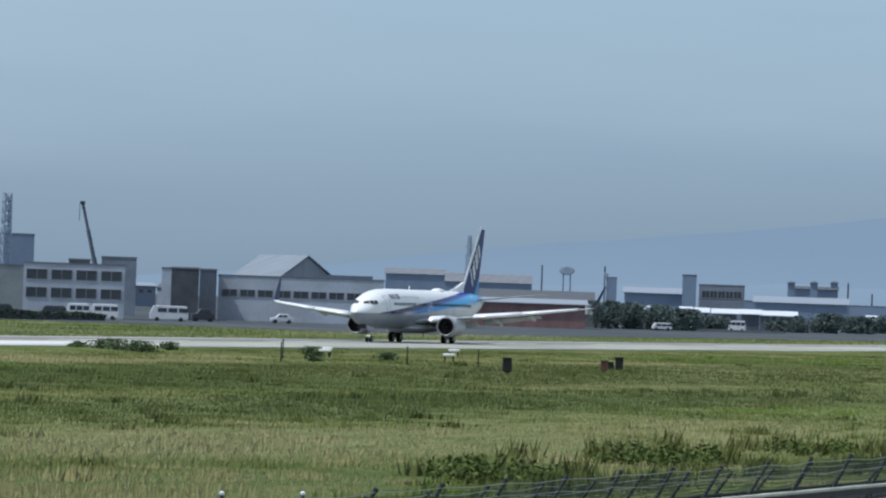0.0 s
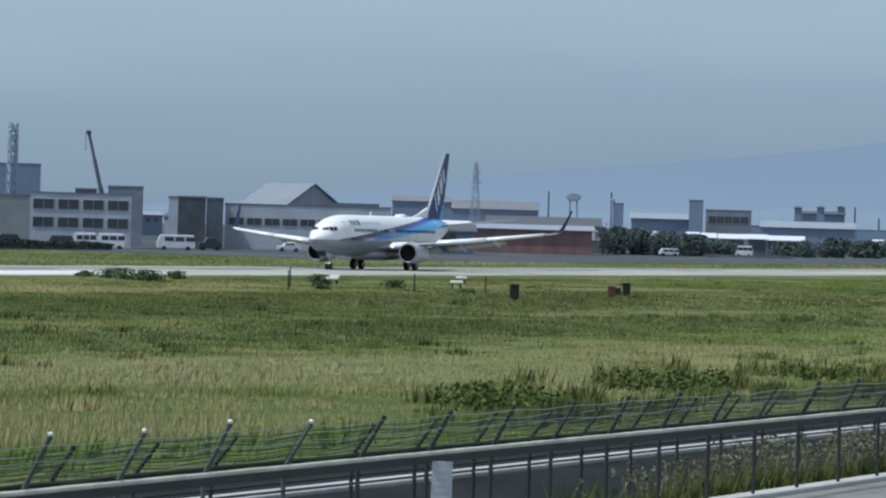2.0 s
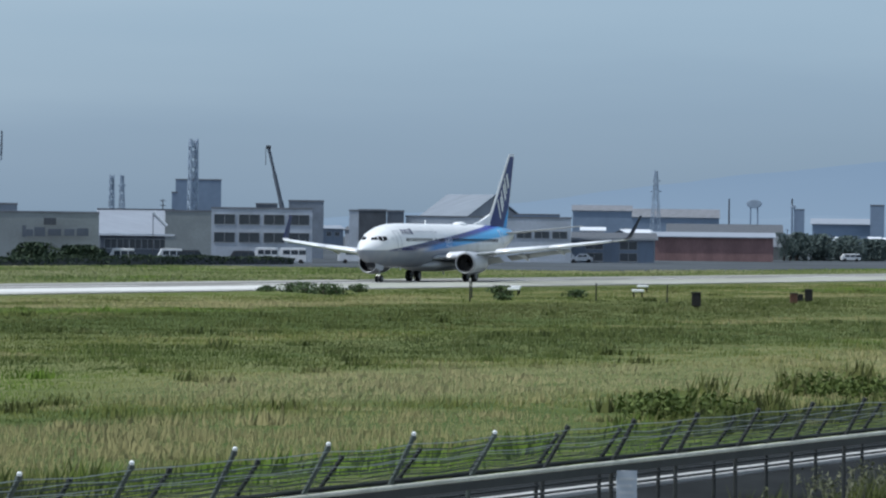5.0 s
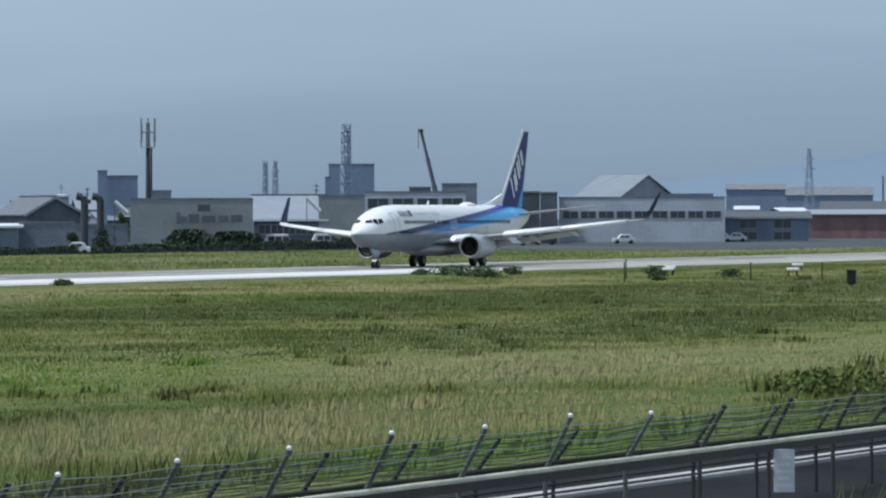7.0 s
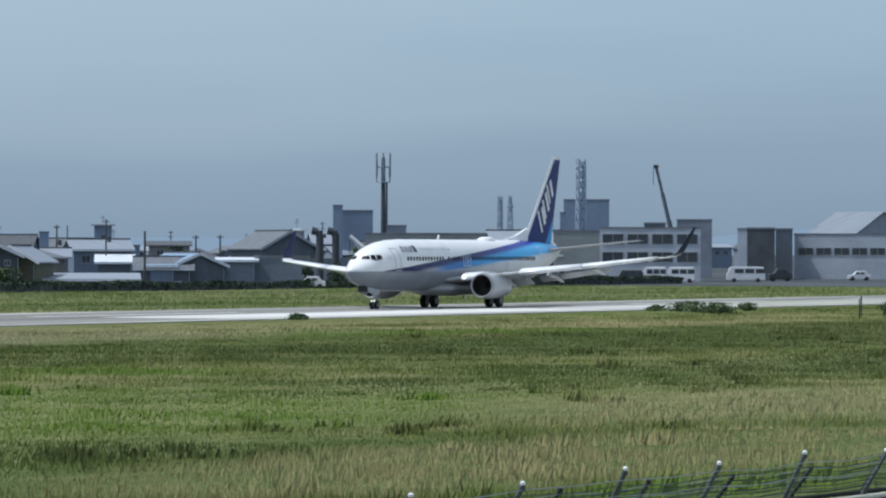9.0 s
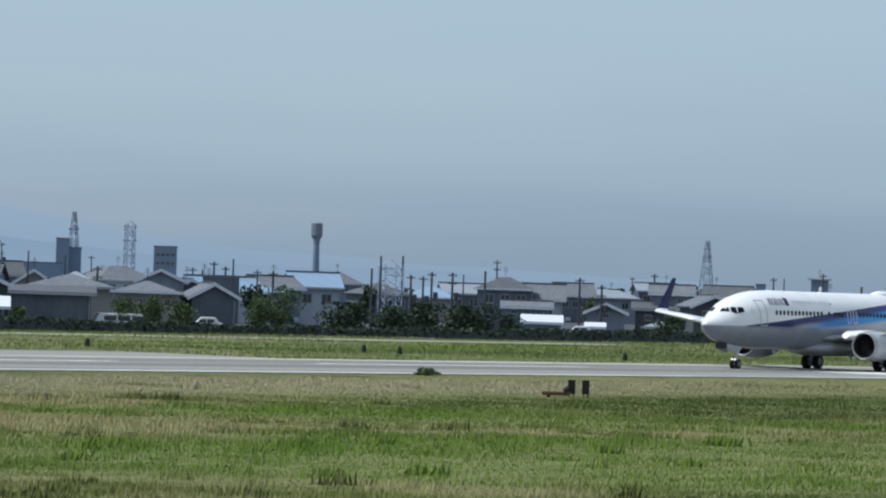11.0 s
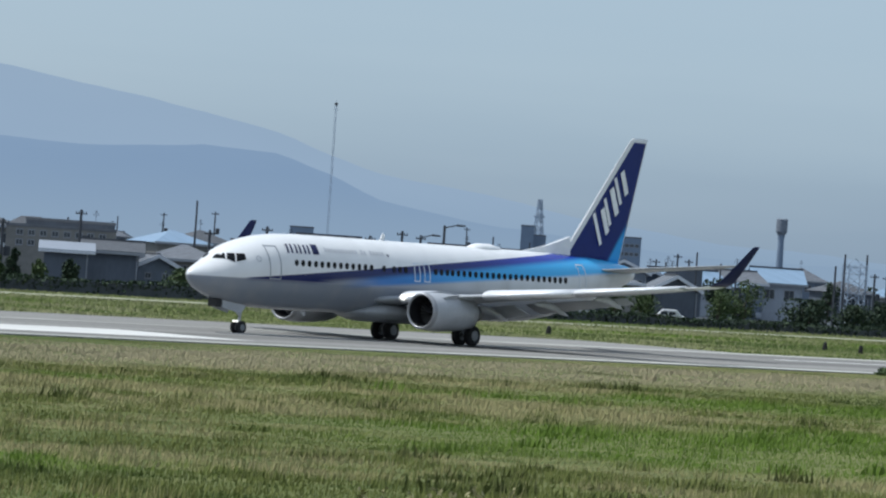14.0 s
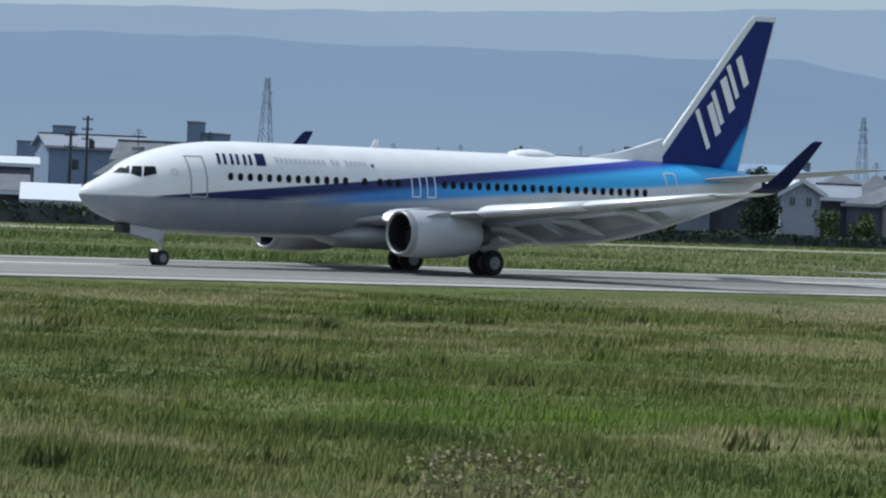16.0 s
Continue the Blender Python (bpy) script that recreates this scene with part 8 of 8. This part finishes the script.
    for x, y, h in spots:
        d = rng.normal(size=(60, 3))
        d /= np.linalg.norm(d, axis=1)[:, None]
        d *= rng.uniform(0.5, 1.0, (60, 1)) * np.array((0.75 * h + 0.1, 0.6 * h + 0.1, 0.5 * h))
        pts.append(np.array((x, y, 0.5 * h)) + d)
    pts = np.concatenate(pts)
    pts[:, 2] = np.maximum(pts[:, 2], 0.03)
    ob = mesh_of("weed_clumps", *leaves(pts[pts[:, 1] > 37], 0.09, rng), WEED_LEAF)
    tagged(ob, "dark broad-leaved weed clumps standing in the grass", "weeds", kind="stuff")
    # green weeds at the foot of the fence
    n = 2600
    x = 96 + rng.normal(0, 9, n)
    y = 25.9 + np.abs(rng.normal(0, 0.25, n))
    hgt = rng.uniform(0.15, 0.75, n) * (0.35 + 0.65 * patches(x, y, 1.0, 21))
    ob = mesh_of("fence_weeds", *blades(x, y, hgt, np.full(n, 0.035), rng, 0.4), WEED)
    tagged(ob, "dull green weeds along the fence foot", "weeds", kind="stuff")
    # pale dry plumes in the meadow, grey-green stalks at the fence
    for name, label, mat, tip, groups in (
            ("dry_plumes", "pale dry seed plumes in the near meadow", PLUME, 0.055,
             ((43.9, 55.0, 44, 0.30, 0.95), (44.9, 54.8, 52, 0.40, 0.85), (46.4, 55.2, 24, 0.25, 0.7), (72, 58, 26, 1.2, 0.6), (78, 57, 18, 1.2, 0.6))),
            ("fence_stalks", "grey-green stalks along the fence foot", STALK, 0.04,
             ((93, 26.0, 190, 2.4, 0.95), (99, 26.0, 190, 2.4, 0.95), (87, 26.0, 110, 1.8, 0.8), (107, 25.9, 180, 3.0, 0.9), (116, 25.9, 120, 3.5, 0.8)))):
        px, py, ph = [], [], []
        for x, y, n, s, tall in groups:
            px.append(x + rng.normal(0, s, n))
            py.append(y + rng.normal(0, s * 0.35, n) if mat is PLUME else y + np.abs(rng.normal(0, 0.3, n)))
            ph.append(rng.uniform(0.4, 1.0, n) * tall)
        x, y, hgt = np.concatenate(px), np.concatenate(py), np.concatenate(ph)
        v, f = blades(x, y, hgt, np.full(len(x), 0.028), rng, 0.4)
        tips = v.reshape(-1, 3, 3)[:, 2]
        pts = np.repeat(tips, 6, 0) + rng.normal(0, 0.03, (len(tips) * 6, 3)) - np.array((0, 0, 1)) * rng.uniform(0, 0.22, (len(tips) * 6, 1))
        v2, f2 = leaves(pts, tip, rng)
        ob = mesh_of(name, np.concatenate([v, v2]), np.concatenate([f, f2 + len(v)]), mat)
        tagged(ob, label, "grass", kind="stuff")


meadow()


def bush_at(x, y, h, w, seed, label="low dark bush at the runway edge"):
    tree(-math.degrees(math.atan2(x, y)), math.hypot(x, y), h, w, seed, LEAF_MID, label, 0.0, 260, 0.13, "bush")


for k, (x, y, h, w) in enumerate(((345.8, 146, 0.75, 3.0), (350, 149, 0.8, 3.4), (356, 153, 0.65, 2.6), (341, 143, 0.6, 2.4), (362, 150, 0.6, 2.2), (357.9, 155.9, 0.4, 2.0), (366, 140, 0.6, 2.0), (350, 128, 0.55, 2.0), (330, 126, 0.45, 1.8), (300, 156.4, 0.35, 1.6), (232, 156.5, 0.35, 1.6))):
    bush_at(x, y, h, w, 300 + k)
# ---- two small birds over the field ----
FEATHER = surface("dark_feathers", (0.022, 0.022, 0.026), 0.8, 0.0, 0.3, 30.0)


def bird(size, lift):
    """A small swift-like bird flying towards its own -x, wings lifted by some degrees."""
    root = empty("bird")
    bm = bmesh.new()
    lathe(bm, [(-0.50, 0.02), (-0.44, 0.07), (-0.33, 0.10), (-0.22, 0.09), (-0.05, 0.13), (0.15, 0.11), (0.35, 0.05), (0.45, 0.02)], (0, 0, 0), "X", 10)
    for v in bm.verts:
        v.co *= size
    part("body", bm, FEATHER, root, smooth=True)
    for s in (-1, 1):
        bm = bmesh.new()
        outline = [(-0.20, 0.06), (-0.26, 0.45), (-0.05, 0.85), (0.30, 1.15), (0.14, 0.75), (0.08, 0.40), (0.10, 0.06)]
        up = math.tan(math.radians(lift))
        rings = [[bm.verts.new((x * size, s * y * size, (y * up + d) * size)) for x, y in outline] for d in (0.03, 0.0)]
        bm.faces.new(rings[0])
        bm.faces.new(rings[1][::-1])
        for k in range(len(outline)):
            j = (k + 1) % len(outline)
            bm.faces.new((rings[0][k], rings[1][k], rings[1][j], rings[0][j]))
        bmesh.ops.recalc_face_normals(bm, faces=bm.faces)
        part("wing", bm, FEATHER, root)
    bm = bmesh.new()
    for s in (-1, 1):
        tube(bm, Vector((0.38, s * 0.02, 0)) * size, Vector((0.85, s * 0.16, 0.02)) * size, 0.05 * size, 0.01 * size, 5)
    part("tail_feathers", bm, FEATHER, root)
    return root


RISING_BIRD = bird(0.055, 25)
tagged(RISING_BIRD, "small dark bird climbing steeply over the grass", "bird", "birds")
LOW_BIRD = bird(0.075, -12)
tagged(LOW_BIRD, "small dark bird gliding down over the field", "bird", "birds")


# ---- what moves ----
ROLL = [  # seconds, place of the nose along the runway
    (0, 475.38), (0.5, 472.41), (1, 469.35), (1.5, 465.96), (2, 462.12), (2.5, 457.8), (3, 452.94), (3.5, 447.72), (3.7, 445.57),
    (5.8, 415.44), (6, 411.88), (6.5, 402.84), (7, 393.3), (7.5, 383.08), (8, 372.22), (8.5, 360.78), (9, 348.84), (9.5, 336.31),
    (10, 323.24), (10.2, 317.94), (12.3, 255.66), (12.5, 249.13), (13, 232.59), (13.5, 215.53), (14, 197.82), (14.5, 179.62),
    (15, 160.78), (15.5, 141.5), (16, 121.69)]


def motions():
    walk(AIRLINER, [(t, pose(x, 177.3, 0.015, -0.5)) for t, x in ROLL])
    steps = [k / FPS for k in range(16 * FPS + 1)]
    way = [475.38 - float(np.interp(t, [r[0] for r in ROLL], [r[1] for r in ROLL])) for t in steps]
    for ob, x, y, r in TURNING:
        rows, angle, last = [], 0.0, 0.0
        for t, s in zip(steps, way):
            angle -= min(80.0, math.degrees((s - last) / r))
            last = s
            rows.append((t, pose(x, y, r, 0, angle, 0)))
        walk(ob, rows)
    half = [k * 0.5 for k in range(33)]
    walk(RISING_BIRD, [(t, pose(57.04 + 0.58 * t, 19.74 - 2.76 * t, min(30.0, max(1.5, -5.4 + 7.83 * t)), 0, 25, 65)) for t in half])
    walk(LOW_BIRD, [(t, pose(89.87 - 4.21 * t, 150.85 - 14.7 * t, max(3.0, 28.09 - 2.47 * t), 0, -8, 74)) for t in half])


motions()
